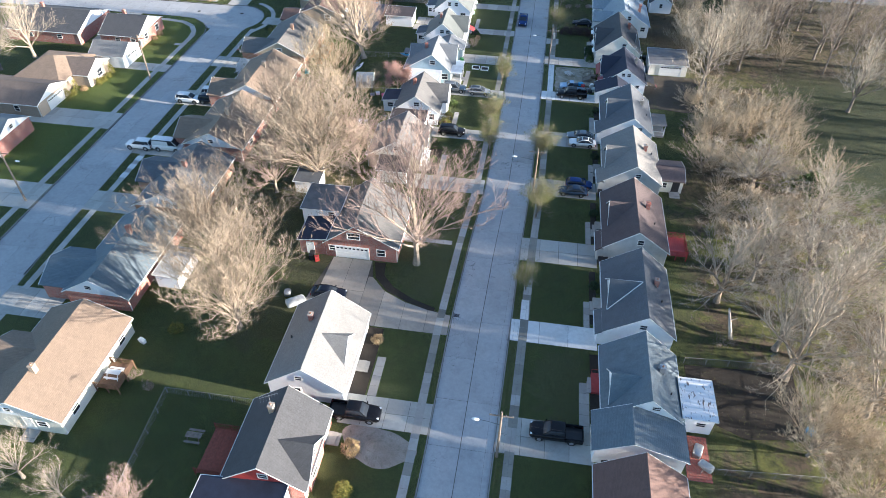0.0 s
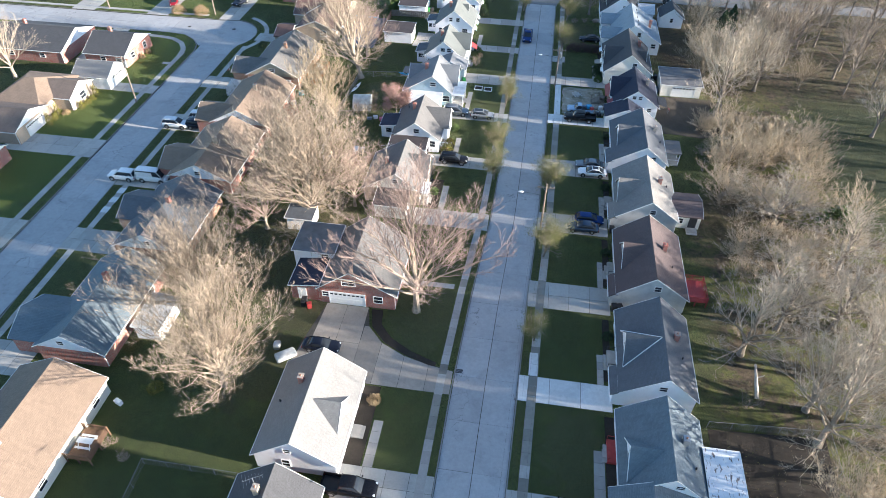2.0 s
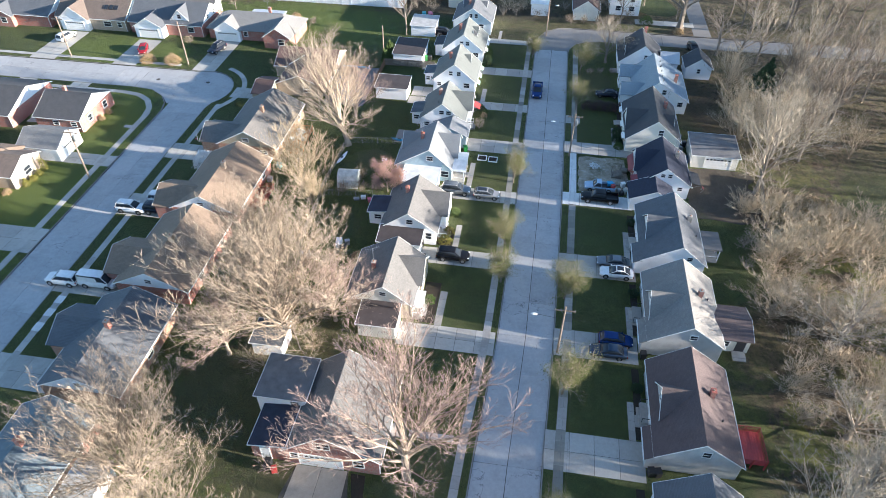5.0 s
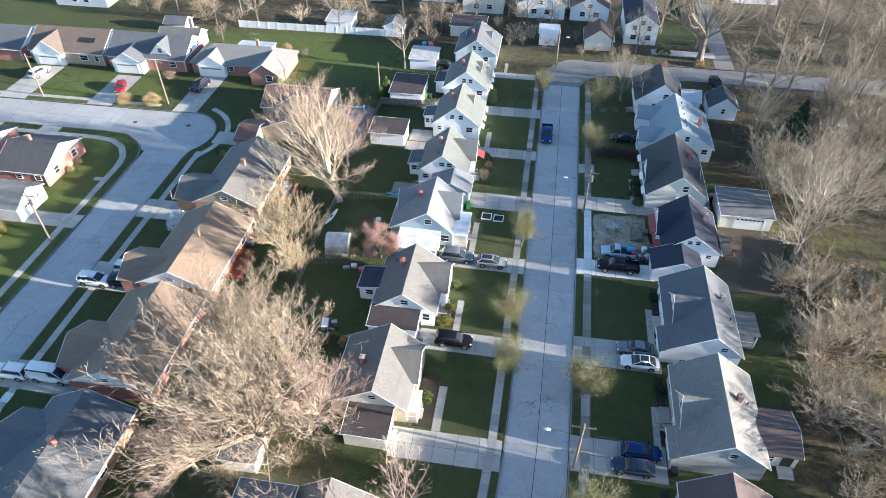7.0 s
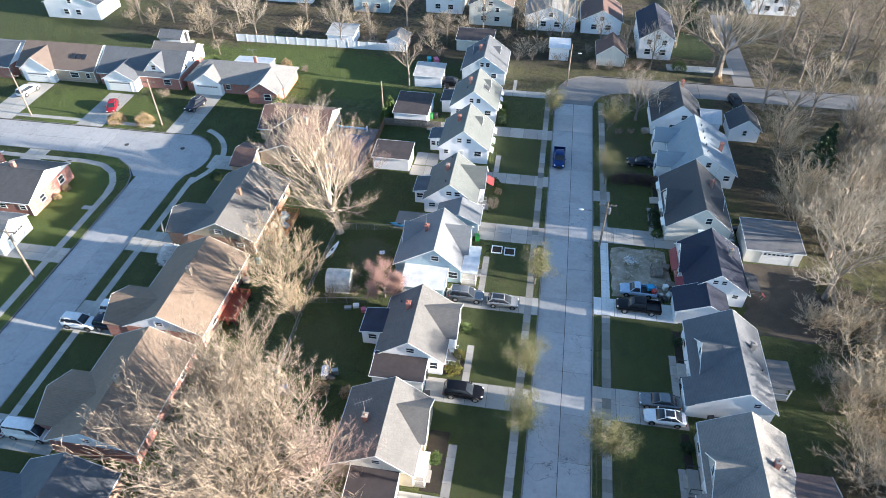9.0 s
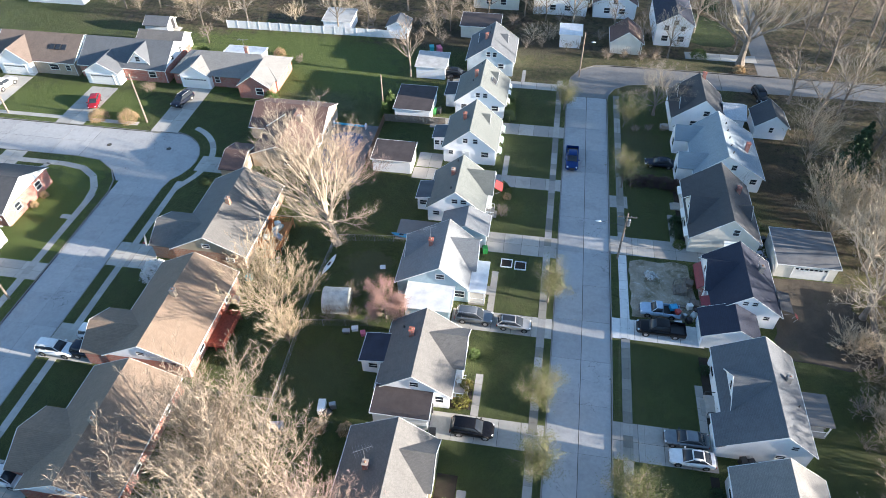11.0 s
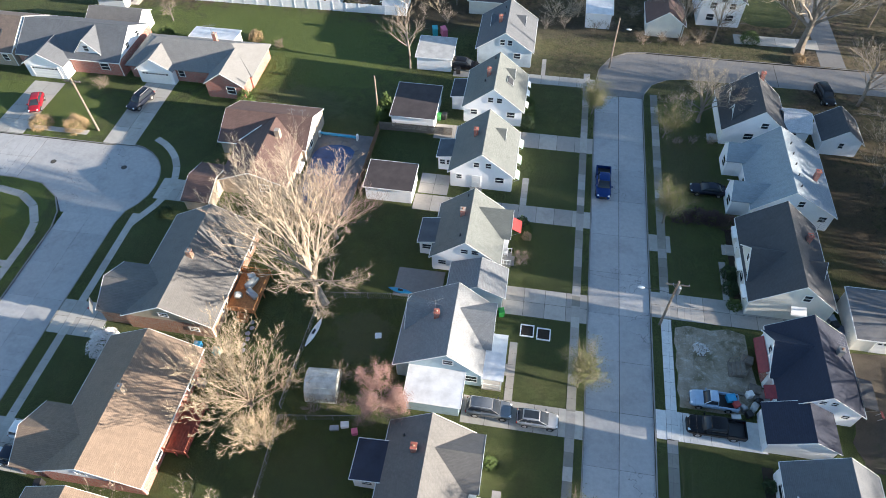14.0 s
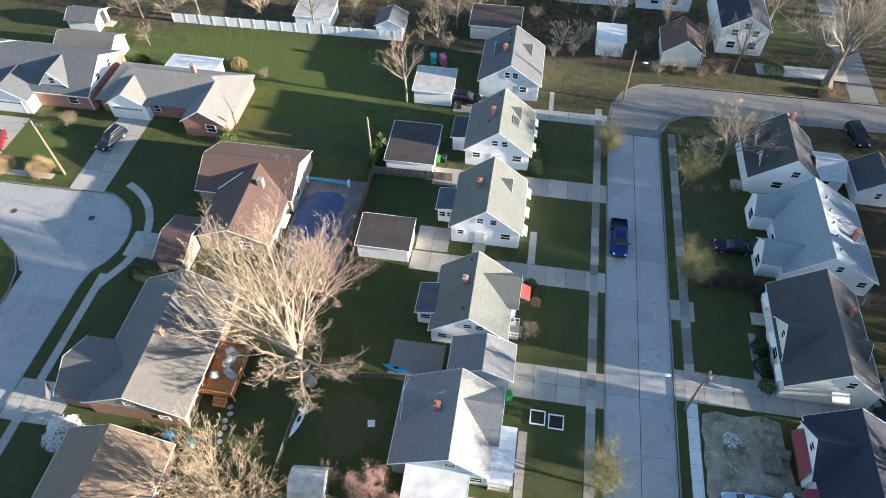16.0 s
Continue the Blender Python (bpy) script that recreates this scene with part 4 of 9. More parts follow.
    b.box(-a - 0.03, -a + 0.12, -w + 0.14, w - 0.14, 0.36, 0.5)
    part("rear_bumper", b, GALV if truck else BLACK_PLASTIC, c, bevel=0.03)
    return c

# ---- ground and streets ----
KY = [-80, 37, 55, 71, 87, 117, 147, 180]
KR = [-2.0, 0.3, 0.75, 1.1, 1.75, 2.2, 2.38, 2.55]
KL = [-9.4, -6.95, -6.9, -6.35, -5.35, -4.95, -4.8, -4.6]


def kerb_r(y):
    return float(np.interp(y, KY, KR))


def kerb_l(y):
    return float(np.interp(y, KY, KL))


def ground_material():
    """Mown grass, going over to leaf litter, moss and rough grass in the woods."""
    n = Net("ground_cover", 0.95)
    a, b, d, e = E_LAWN
    x, y, z = n.axes(n.world)
    wob = n.span(n.noise(0.12, 3), 0.0, 1.0, -5.0, 5.0)
    lawn = n.mix(a, b, n.noise(0.22, 6, 0.65, lo=0.38, hi=0.62))
    lawn = n.mix(lawn, d, n.noise(0.9, 6, 0.7, lo=0.55, hi=0.75))
    lawn = n.mix(lawn, e, n.noise(0.11, 5, 0.7, lo=0.56, hi=0.7))
    lawn = n.mix(lawn, n.grey(n.span(n.noise(0.5, 7, 0.72), 0.32, 0.68, 0.6, 1.45)), 1.0, "MULTIPLY")
    rough = n.mix((0.20, 0.21, 0.04), (0.068, 0.08, 0.02), n.noise(0.35, 6, 0.7, lo=0.42, hi=0.58))
    litter = n.mix((0.175, 0.12, 0.076), (0.058, 0.042, 0.029), n.noise(0.9, 6, 0.7, lo=0.42, hi=0.6))
    back = n.math("MULTIPLY", n.math("MULTIPLY", n.span(n.math("ADD", x, wob), 40.0, 34.0), n.span(n.math("ADD", y, wob), 80.0, 90.0)), 0.8)
    brown = n.math("MAXIMUM", back, n.math("MAXIMUM", n.noise(0.15, 7, 0.75, lo=0.45, hi=0.54), n.math("MULTIPLY", n.span(n.math("ADD", y, wob), 122.0, 138.0), 0.8)))
    rough = n.mix(rough, litter, brown)
    meadow = n.math("MULTIPLY", n.span(n.math("ADD", x, wob), 46.0, 51.0), n.span(n.math("ADD", y, wob), 90.0, 96.0))
    rough = n.mix(rough, n.mix((0.028, 0.044, 0.010), (0.066, 0.08, 0.02), n.noise(0.22, 6, 0.7, lo=0.42, hi=0.66)), n.math("MULTIPLY", meadow, n.span(n.math("ADD", y, wob), 138.0, 130.0)))
    yard = n.math("MULTIPLY", n.span(y, 96.0, 104.0), n.span(y, 148.0, 136.0))
    east = n.span(n.math("SUBTRACT", n.math("ADD", x, wob), n.math("MULTIPLY", yard, 8.0)), 22.0, 27.0)
    north = n.math("MULTIPLY", n.span(n.math("ADD", y, wob), 186.0, 191.0), n.span(n.math("ADD", x, wob), -120.0, -100.0))
    corner = n.math("MULTIPLY", n.span(n.math("ADD", y, wob), 172.0, 178.0), n.span(n.math("ADD", x, wob), -22.0, -16.0))
    wild = n.math("MAXIMUM", east, n.math("MAXIMUM", north, n.math("MULTIPLY", corner, 0.6)))
    col = n.mix(lawn, rough, wild)
    ragged = n.span(n.noise(0.45, 7, 0.75), 0.2, 0.8, -0.75, 0.75)
    # first three spots: sunlight put into the lawn colour as brighter green
    for cx, cy, rx, ry, worn, share in ((-60.0, 178.0, 28.0, 16.0, (0.08, 0.13, 0.014), 0.85), (-83.0, 108.0, 9.0, 46.0, (0.08, 0.13, 0.014), 0.9), (-95.0, 157.0, 18.0, 8.0, (0.08, 0.13, 0.014), 0.8), (-30.6, 124.4, 3.2, 3.8, (0.10, 0.088, 0.058), 0.75), (7.8, 48.8, 4.0, 6.4, (0.062, 0.058, 0.034), 0.7), (-12.0, 67.5, 4.6, 9.5, (0.075, 0.072, 0.04), 0.65), (-35.0, 73.0, 9.5, 12.0, (0.036, 0.028, 0.02), 0.9), (-31.0, 81.5, 8.5, 7.5, (0.085, 0.064, 0.043), 0.9), (-31.5, 55.0, 6.0, 7.0, (0.036, 0.029, 0.02), 0.85),
                                        (-26.5, 63.0, 5.5, 4.0, (0.05, 0.04, 0.03), 0.9), (-33.0, 192.0, 10.0, 6.0, (0.05, 0.04, 0.028), 0.85), (-11.5, 192.0, 10.0, 5.5, (0.085, 0.068, 0.05), 0.85), (-33.0, 106.0, 5.0, 5.0, (0.06, 0.054, 0.03), 0.5), (-50.0, 163.5, 8.0, 5.0, (0.09, 0.082, 0.052), 0.55), (8.0, 158.0, 4.0, 7.0, (0.055, 0.045, 0.03), 0.7), (27.0, 152.0, 6.0, 14.0, (0.11, 0.075, 0.045), 0.7)):
        ex = n.math("DIVIDE", n.math("SUBTRACT", x, cx), rx)
        ey = n.math("DIVIDE", n.math("SUBTRACT", y, cy), ry)
        far = n.math("ADD", n.math("SQRT", n.math("ADD", n.math("MULTIPLY", ex, ex), n.math("MULTIPLY", ey, ey))), ragged)
        col = n.mix(col, worn, n.math("MULTIPLY", n.span(far, 1.05, 0.75), share))
    fine = n.noise(24, 4, 0.75)
    clump = n.noise(2.3, 5, 0.7)
    col = n.mix(col, n.grey(n.span(fine, 0.25, 0.75, 0.82, 1.18)), 1.0, "MULTIPLY")
    col = n.mix(col, n.grey(n.span(clump, 0.3, 0.7, 0.75, 1.25)), 1.0, "MULTIPLY")
    return n.tufts(n.done(col), 60.0, sheen=n.span(wild, 0.0, 1.0, 0.4, 0.08))


GROUND = ground_material()
s = Shape()
s.add([(-2500, -2500, -0.24), (2500, -2500, -0.24), (2500, 2500, -0.24), (-2500, 2500, -0.24)], [(0, 1, 2, 3)])
tagged(part("ground", s, GROUND), "wide flat ground of grass and leaf litter under the whole neighbourhood", "ground", kind="structure")

ys = [-80, -20, 20, 37, 46, 55, 63, 71, 79, 87, 102, 117, 132, 147, 160, 172]
edge_w = [(kerb_l(y), y) for y in ys] + [(-4.6, 176), (-4.1, 179.5), (-2.4, 182.8), (0.3, 184.8), (3.5, 185.3), (30, 185.3), (140, 185.3)]
edge_e = [(kerb_r(y), y) for y in ys] + [(2.75, 174), (4.0, 176.6), (6.4, 178.3), (9.5, 179), (30, 179), (140, 179)]
bulb = [(-72.4 + 7.7 * math.cos(radians(a)), 143.3 + 7.6 * math.sin(radians(a))) for a in range(112, -46, -14)]
edge_n = [(-400, 150.4), (-140, 150.4), (-100, 150.4), (-78, 150.4)] + bulb + [(-67.1, 136), (-67.2, 120), (-67.2, 90), (-66.9, 62), (-66.0, 45), (-66.0, -80)]
edge_c = [(-74.4, -80), (-74.4, 45), (-74.7, 62), (-74.8, 90), (-74.8, 120), (-74.9, 134), (-75.6, 136.8), (-77.4, 139.4), (-80.6, 141.5), (-85, 142), (-140, 142), (-400, 142)]
block_a = edge_w + [(140, 400), (-400, 400)] + edge_n
block_b = edge_e[::-1] + [(kerb_r(-80), -80), (400, -80), (400, 179)]
block_c = edge_c + [(-400, -80)]
for nm, poly, lab in (("lawn_block_middle", block_a, "mown green lawns and back yards between the two streets"),
                      ("lawn_block_east", block_b, "front lawns and rough grass running into the bare woods"),
                      ("lawn_block_west", block_c, "sunlit mown lawns along the far street")):
    s = Shape()
    s.prism(poly, -0.235, 0.0, "z")
    tagged(part(nm, s, GROUND), lab, "lawn", kind="structure")
for nm, line, sg in (("kerb_middle", edge_w, -1), ("kerb_east", edge_e, 1), ("kerb_round", edge_n, -1), ("kerb_west", edge_c, -1)):
    s = Shape()
    for (xa, ya), (xb, yb) in zip(line, line[1:]):
        d = Vector((xb - xa, yb - ya)).normalized()
        o = Vector((d.y, -d.x)) * 0.15 * sg
        q = d * 0.03
        s.sheet([(xa - q.x, ya - q.y, 0.012), (xb + q.x, yb + q.y, 0.012), (xb + q.x + o.x, yb + q.y + o.y, 0.012), (xa - q.x + o.x, ya - q.y + o.y, 0.012)], 0.2)
    tagged(part(nm, s, KERB), "low pale concrete kerb along the street", "kerb", kind="structure")


def bed(name, poly, z, label, category, material=None):
    s = Shape()
    s.prism(poly, z - 0.05, z, "z")
    return tagged(part(name, s, material or JOINT), label, category, kind="structure")


def slab(parent, pts, top, material, name="slab", t=0.05, gap=0.02, gap_y=None):
    """One concrete slab, drawn in by the joint's half width."""
    c = Vector((sum(p[0] for p in pts) / len(pts), sum(p[1] for p in pts) / len(pts)))
    q = []
    for x, y in pts:
        d = Vector((x, y)) - c
        q.append((x - math.copysign(min(gap, abs(d.x)), d.x), y - math.copysign(min(gap if gap_y is None else gap_y, abs(d.y)), d.y), top + random.uniform(-0.004, 0.004)))
    s = Shape()
    s.sheet(q, t)
    return part(name, s, material, parent)


def grid(parent, x0, x1, y0, y1, nx, ny, top, material, gap=0.015):
    for i in range(nx):
        for j in range(ny):
            a, b = x0 + (x1 - x0) * i / nx, x0 + (x1 - x0) * (i + 1) / nx
            c, d = y0 + (y1 - y0) * j / ny, y0 + (y1 - y0) * (j + 1) / ny
            slab(parent, [(a, c), (b, c), (b, d), (a, d)], top, material, gap=gap)


ROAD_Z = -0.14
road = bed("road_main", [(kerb_l(y) + 0.02, y) for y in ys] + [(-4.6, 177), (2.6, 177)] + [(kerb_r(y) - 0.02, y) for y in ys[::-1]], ROAD_Z - 0.02,
           "straight concrete residential street with dark joints between slabs", "road")
y = -79.2
while y < 172.9:
    e = min(y + 6.2, 173.0)
    for a, b in ((0.0, 0.5), (0.5, 1.0)):
        f = lambda t, yy: kerb_l(yy) + (kerb_r(yy) - kerb_l(yy)) * t
        slab(road, [(f(a, y), y), (f(b, y), y), (f(b, e), e), (f(a, e), e)], ROAD_Z, CONCRETE, gap=0.035, gap_y=random.choice((0.008, 0.012, 0.02)))
    y = e
far = bed("road_far", [(-74.8, -79), (-66.2, -79), (-66.2, 45), (-67.2, 62), (-67.2, 137), (-74.8, 137)], ROAD_Z - 0.02, "concrete street with pale slabs leading to the turning circle", "road")
y = -79.4
while y < 136.9:
    e = min(y + 5.2, 137)
    for a, b in ((-74.9, -71.0), (-71.0, -66.1 if y < 55 else -67.0)):
        slab(far, [(a, y), (b, y), (b, e), (a, e)], ROAD_Z, CONCRETE, gap=0.016, gap_y=0.01)
    y = e
circle = bed("road_circle", [(-85, 142), (-80, 137), (-66, 137), (-64, 143), (-67, 151), (-85, 150.6)], ROAD_Z - 0.02, "round concrete turning circle at the end of the street", "road")
slab(circle, [(-85, 141.9), (-80.6, 141.4), (-77.3, 139.3), (-75.4, 136.9), (-67, 136.9), (-65.6, 139), (-64.6, 142), (-64.6, 144.5), (-65.6, 147.4), (-68, 150), (-71.5, 151.1), (-76, 150.8), (-85, 150.5)], ROAD_Z, CONCRETE)
north = bed("road_north", [(-160, 142), (-85, 142), (-85, 150.4), (-160, 150.4)], ROAD_Z - 0.02, "concrete side street past brick houses with garages", "road")
grid(north, -160, -85.02, 141.9, 150.5, 14, 2, ROAD_Z, CONCRETE, 0.02)
cross = bed("road_cross", [(-4.7, 173.02), (2.8, 173.02), (4.2, 176.4), (9.5, 178.9), (140, 178.9), (140, 185.4), (3, 185.4), (-2.5, 183)], ROAD_Z - 0.02, "worn grey asphalt lane turning off behind the last houses", "road")
slab(cross, [(-4.7, 173.05), (2.8, 173.05), (4.2, 176.5), (9.5, 179.1), (24, 179.1), (24, 185.3), (3.3, 185.3), (0, 184.6), (-2.5, 182.8), (-4.2, 179.4)], ROAD_Z, ASPHALT)
slab(cross, [(24.05, 179.1), (140, 179.1), (140, 185.3), (24.05, 185.3)], ROAD_Z, ASPHALT)


def pavement(name, fx, y0, y1, w, step, label, material):
    p = bed(name, [(fx(y), y) for y in np.arange(y0, y1 + 0.1, 6)] + [(fx(y) + w, y) for y in np.arange(y0, y1 + 0.1, 6)[::-1]], 0.006, label, "pavement")
    y = y0
    while y < y1:
        e = min(y + step, y1)
        slab(p, [(fx(y), y), (fx(y) + w, y), (fx(e) + w, e), (fx(e), e)], 0.024, random.choice(material), gap=0.012)
        y = e
    return p


pavement("pavement_middle", lambda y: kerb_l(y) - 2.0, -78, 178, 1.0, 1.5, "narrow grey concrete pavement along the front lawns", (PAVING_MOSSY, PAVING_OLD, PAVING_OLD))
pavement("pavement_east", lambda y: kerb_r(y) + 1.2, -78, 174, 1.1, 1.5, "narrow stained concrete pavement beside the grass verge", (PAVING_MOSSY, PAVING_MOSSY, PAVING_OLD))
pavement("pavement_far", lambda y: -65.4, -78, 138, 1.0, 1.6, "concrete pavement along the far street's lawns", (PAVING, PAVING))
pavement("pavement_west", lambda y: -77.6, -78, 133, 1.1, 1.6, "concrete pavement along sunlit lawns", (PAVING, PAVING))


def drive(x0, x1, y0, y1, nx, ny, label="concrete driveway of plain slabs beside a house", material=None):
    d = bed("driveway", [(x0, y0), (x1, y0), (x1, y1), (x0, y1)], 0.004, label, "driveway")
    grid(d, x0, x1, y0, y1, nx, ny, 0.014, material or PAVING, 0.02)
    return d


for x0, y0, y1, nx, ny, m in ((-17.5, 39.6, 43.7, 4, 2, PAVING), (-18.3, 84.3, 88.2, 5, 2, PAVING), (-18.0, 99.9, 103.3, 5, 1, PAVING), (-17.9, 115.5, 118.7, 5, 1, PAVING),
                              (-15.0, 129.7, 133.8, 4, 2, PAVING_OLD), (-28.6, 144.5, 147.4, 10, 1, PAVING_OLD), (-28.2, 158.9, 162.2, 9, 1, PAVING_OLD), (-27.6, 174.2, 176.6, 8, 1, PAVING)):
    drive(x0, kerb_l(y0) - 0.16, y0, y1, nx, ny, material=m)
for x1, y0, y1, nx, ny, m in ((11.2, 38.7, 43.5, 4, 2, PAVING), (11.9, 54.7, 58.4, 3, 1, PAVING_NEW), (12.2, 69.8, 74.8, 4, 2, PAVING), (12.4, 85.7, 90.2, 4, 2, PAVING_OLD), (13.0, 100.5, 105.1, 4, 2, PAVING_OLD),
                              (13.4, 116.9, 120.2, 4, 1, PAVING_NEW), (23.5, 131.9, 135.6, 7, 2, PAVING_OLD), (5.2, 142.0, 144.8, 1, 1, PAVING)):
    drive(kerb_r(y0) + 0.16, x1, y0, y1, nx, ny, material=m)
for x0, x1, y0, y1 in ((-67.0, -58.3, 48.6, 53.6), (-67.0, -57.5, 70.3, 75.2), (-67.0, -57.6, 86.0, 90.2), (-67.0, -59.8, 103.2, 108.6), (-67.0, -60.6, 119.0, 123.7), (-64.0, -57.5, 141.0, 145.0),
                       (-92.0, -75.0, 92.5, 98.0), (-96.0, -75.0, 69.0, 75.5), (-88.0, -75.0, 114.8, 118.0)):
    drive(x0, x1, y0, y1, 4, 2, "pale concrete driveway by a brick house")
for x0, x1, y0, y1 in ((-76.3, -71.3, 150.6, 165.5), (-94.6, -89.2, 150.6, 163.0), (-114.0, -108.0, 150.6, 164.5), (-98.0, -94.0, 126.0, 141.8), (-110.0, -106.0, 128.0, 141.8)):
    drive(x0, x1, y0, y1, 2, 4, "pale concrete driveway leading to a garage")
drive(18.4, 32.2, 190.3, 193.2, 4, 1, "pale concrete drive beside a big bare tree", PAVING)
drive(31.5, 35.5, 185.6, 222.0, 1, 6, "worn grey lane leading off between yards", ASPHALT)

drive(-28.4, -24.3, 147.6, 151.5, 2, 2, "stained concrete yard before a garage", PAVING_OLD)
# wide drive of the brick house, with a curved edge
d = bed("driveway", [(-27.2, 54.2), (-7.1, 54.2), (-7.1, 57.6), (-13.2, 58.9), (-16.6, 60.6), (-18.8, 63.0), (-19.6, 66.2), (-25.3, 66.2), (-26.8, 58.5)], 0.004, "wide concrete driveway curving round a mulched lawn to a brick house", "driveway")
for pts in ([(-10.2, 54.2), (-7.1, 54.2), (-7.1, 57.6), (-10.2, 58.1)], [(-13.4, 54.2), (-10.2, 54.2), (-10.2, 58.1), (-13.4, 59.0)], [(-16.6, 54.2), (-13.4, 54.2), (-13.4, 59.0), (-16.6, 60.6)],
            [(-19.4, 54.2), (-16.6, 54.2), (-16.6, 60.6), (-18.8, 63.0), (-19.4, 63.0)], [(-22.5, 54.2), (-19.4, 54.2), (-19.4, 60), (-22.5, 60)], [(-22.5, 60), (-19.4, 60), (-19.6, 66.2), (-22.5, 66.2)],
            [(-25.6, 60), (-22.5, 60), (-22.5, 66.2), (-25.3, 66.2)], [(-27.0, 56), (-22.5, 56), (-22.5, 60), (-26.4, 60)]):
    slab(d, pts, 0.014, PAVING_WARM, gap=0.02)


def patch(name, pts, material, label, category, z=0.012):
    s = Shape()
    s.prism(pts, -0.05, z, "z")
    return tagged(part(name, s, material), label, category, kind="structure")


def blob(cx, cy, rx, ry, seed, n=22):
    """A smooth uneven round."""
    k = [1 + 0.13 * math.sin(2 * a + seed) + 0.09 * math.sin(3 * a + 2.3 * seed) + 0.05 * math.sin(5 * a + 0.7 * seed) for a in (2 * math.pi * i / n for i in range(n))]
    return [(cx + rx * k[i] * math.cos(2 * math.pi * i / n), cy + ry * k[i] * math.sin(2 * math.pi * i / n)) for i in range(n)]


def curved_walk(name, pts, w, label):
    """Slabs along a bent line."""
    b = thing(name, pts[0][0], pts[0][1], label=label, category="pavement", kind="structure")
    for (xa, ya), (xb, yb) in zip(pts, pts[1:]):
        n = max(1, round(math.hypot(xb - xa, yb - ya) / 1.6))
        d = Vector((xb - xa, yb - ya)).normalized()
        o = Vector((-d.y, d.x)) * w / 2
        for i in range(n):
            p, q = [Vector((xa + (xb - xa) * t - pts[0][0], ya + (yb - ya) * t - pts[0][1])) for t in (i / n, (i + 0.985) / n)]
            c = [(pts[0][0] + v.x, pts[0][1] + v.y) for v in (p - o, q - o, q + o, p + o)]
            s = Shape()
            s.sheet([(*(p - o), 0.022), (*(q - o), 0.022), (*(q + o), 0.022), (*(p + o), 0.022)], 0.05)
            part("slab", s, PAVING, b)


arc = lambda cx, cy, r, a0, a1, n: [(cx + r * math.cos(radians(a0 + (a1 - a0) * i / n)), cy + r * math.sin(radians(a0 + (a1 - a0) * i / n))) for i in range(n + 1)]
curved_walk("pavement_round", arc(-72.4, 143.3, 10.0, 68, -32, 9) + [(-64.9, 136.0)], 1.0, "curved concrete pavement round the turning circle")
curved_walk("pavement_bend", [(-77.0, 131.0), (-77.6, 134.4), (-79.4, 137.2), (-82.2, 139.0), (-86.0, 139.6), (-140.0, 139.6)], 1.1, "concrete pavement bending round a sunny corner lawn")
curved_walk("pavement_north", [(-140.0, 152.3), (-79.5, 152.3)], 1.0, "concrete pavement before brick houses")
curved_walk("corner_walk", [(-79.0, 127.5), (-76.9, 127.5)], 0.9, "short concrete walk to the street")
curved_walk("corner_walk", [(-90.0, 135.6), (-88.5, 139.4)], 0.9, "short concrete walk to the street")
# front walks
for x0, x1, y0, y1, n in ((-15.0, -13.9, 43.7, 49.5, 4), (-13.9, -12.9, 88.2, 94.5, 4), (-13.7, -12.8, 103.3, 109.0, 4), (-13.6, -12.7, 118.7, 126.0, 5), (9.6, 10.8, 43.5, 49.5, 4), (10.2, 11.0, 58.4, 63.0, 4),
                          (10.6, 11.4, 74.8, 80.0, 4), (11.2, 12.0, 90.2, 95.5, 4), (11.6, 12.5, 105.1, 111.3, 4), (10.9, 11.7, 135.6, 141.5, 4), (-14.4, -13.5, 147.4, 152.6, 4), (-13.5, -12.8, 176.6, 181.0, 3),
                          (-14.0, -8.9, 71.4, 72.3, 4), (-14.5, -7.2, 25.0, 26.0, 4)):
    w = bed("front_walk", [(x0, y0), (x1, y0), (x1, y1), (x0, y1)], 0.004, "narrow concrete walk to a front door", "path")
    if y1 - y0 > x1 - x0:
        grid(w, x0, x1, y0, y1, 1, n, 0.018, PAVING_OLD)
    else:
        grid(w, x0, x1, y0, y1, n, 1, 0.018, PAVING_OLD)
grid(bed("pavement_patch", [(1.95, 58.4), (3.0, 58.4), (3.05, 62.0), (2.0, 62.0)], 0.026, "bright new concrete stretch of pavement", "pavement"), 1.97, 3.05, 58.45, 62.0, 1, 2, 0.034, PAVING_NEW)
grid(bed("pavement_patch", [(3.4, 116.9), (4.55, 116.9), (4.7, 131.8), (3.5, 131.8)], 0.026, "bright new concrete stretch of pavement", "pavement"), 3.42, 4.6, 117.0, 131.8, 1, 9, 0.034, PAVING_NEW)
for y0, y1 in ((79.0, 80.5), (81.6, 83.0), (84.0, 85.4)):
    grid(bed("pavement_patch", [(-65.5, y0), (-64.3, y0), (-64.3, y1), (-65.5, y1)], 0.026, "bright new concrete slab in the pavement", "pavement"), -65.5, -64.3, y0, y1, 1, 1, 0.034, PAVING_NEW)
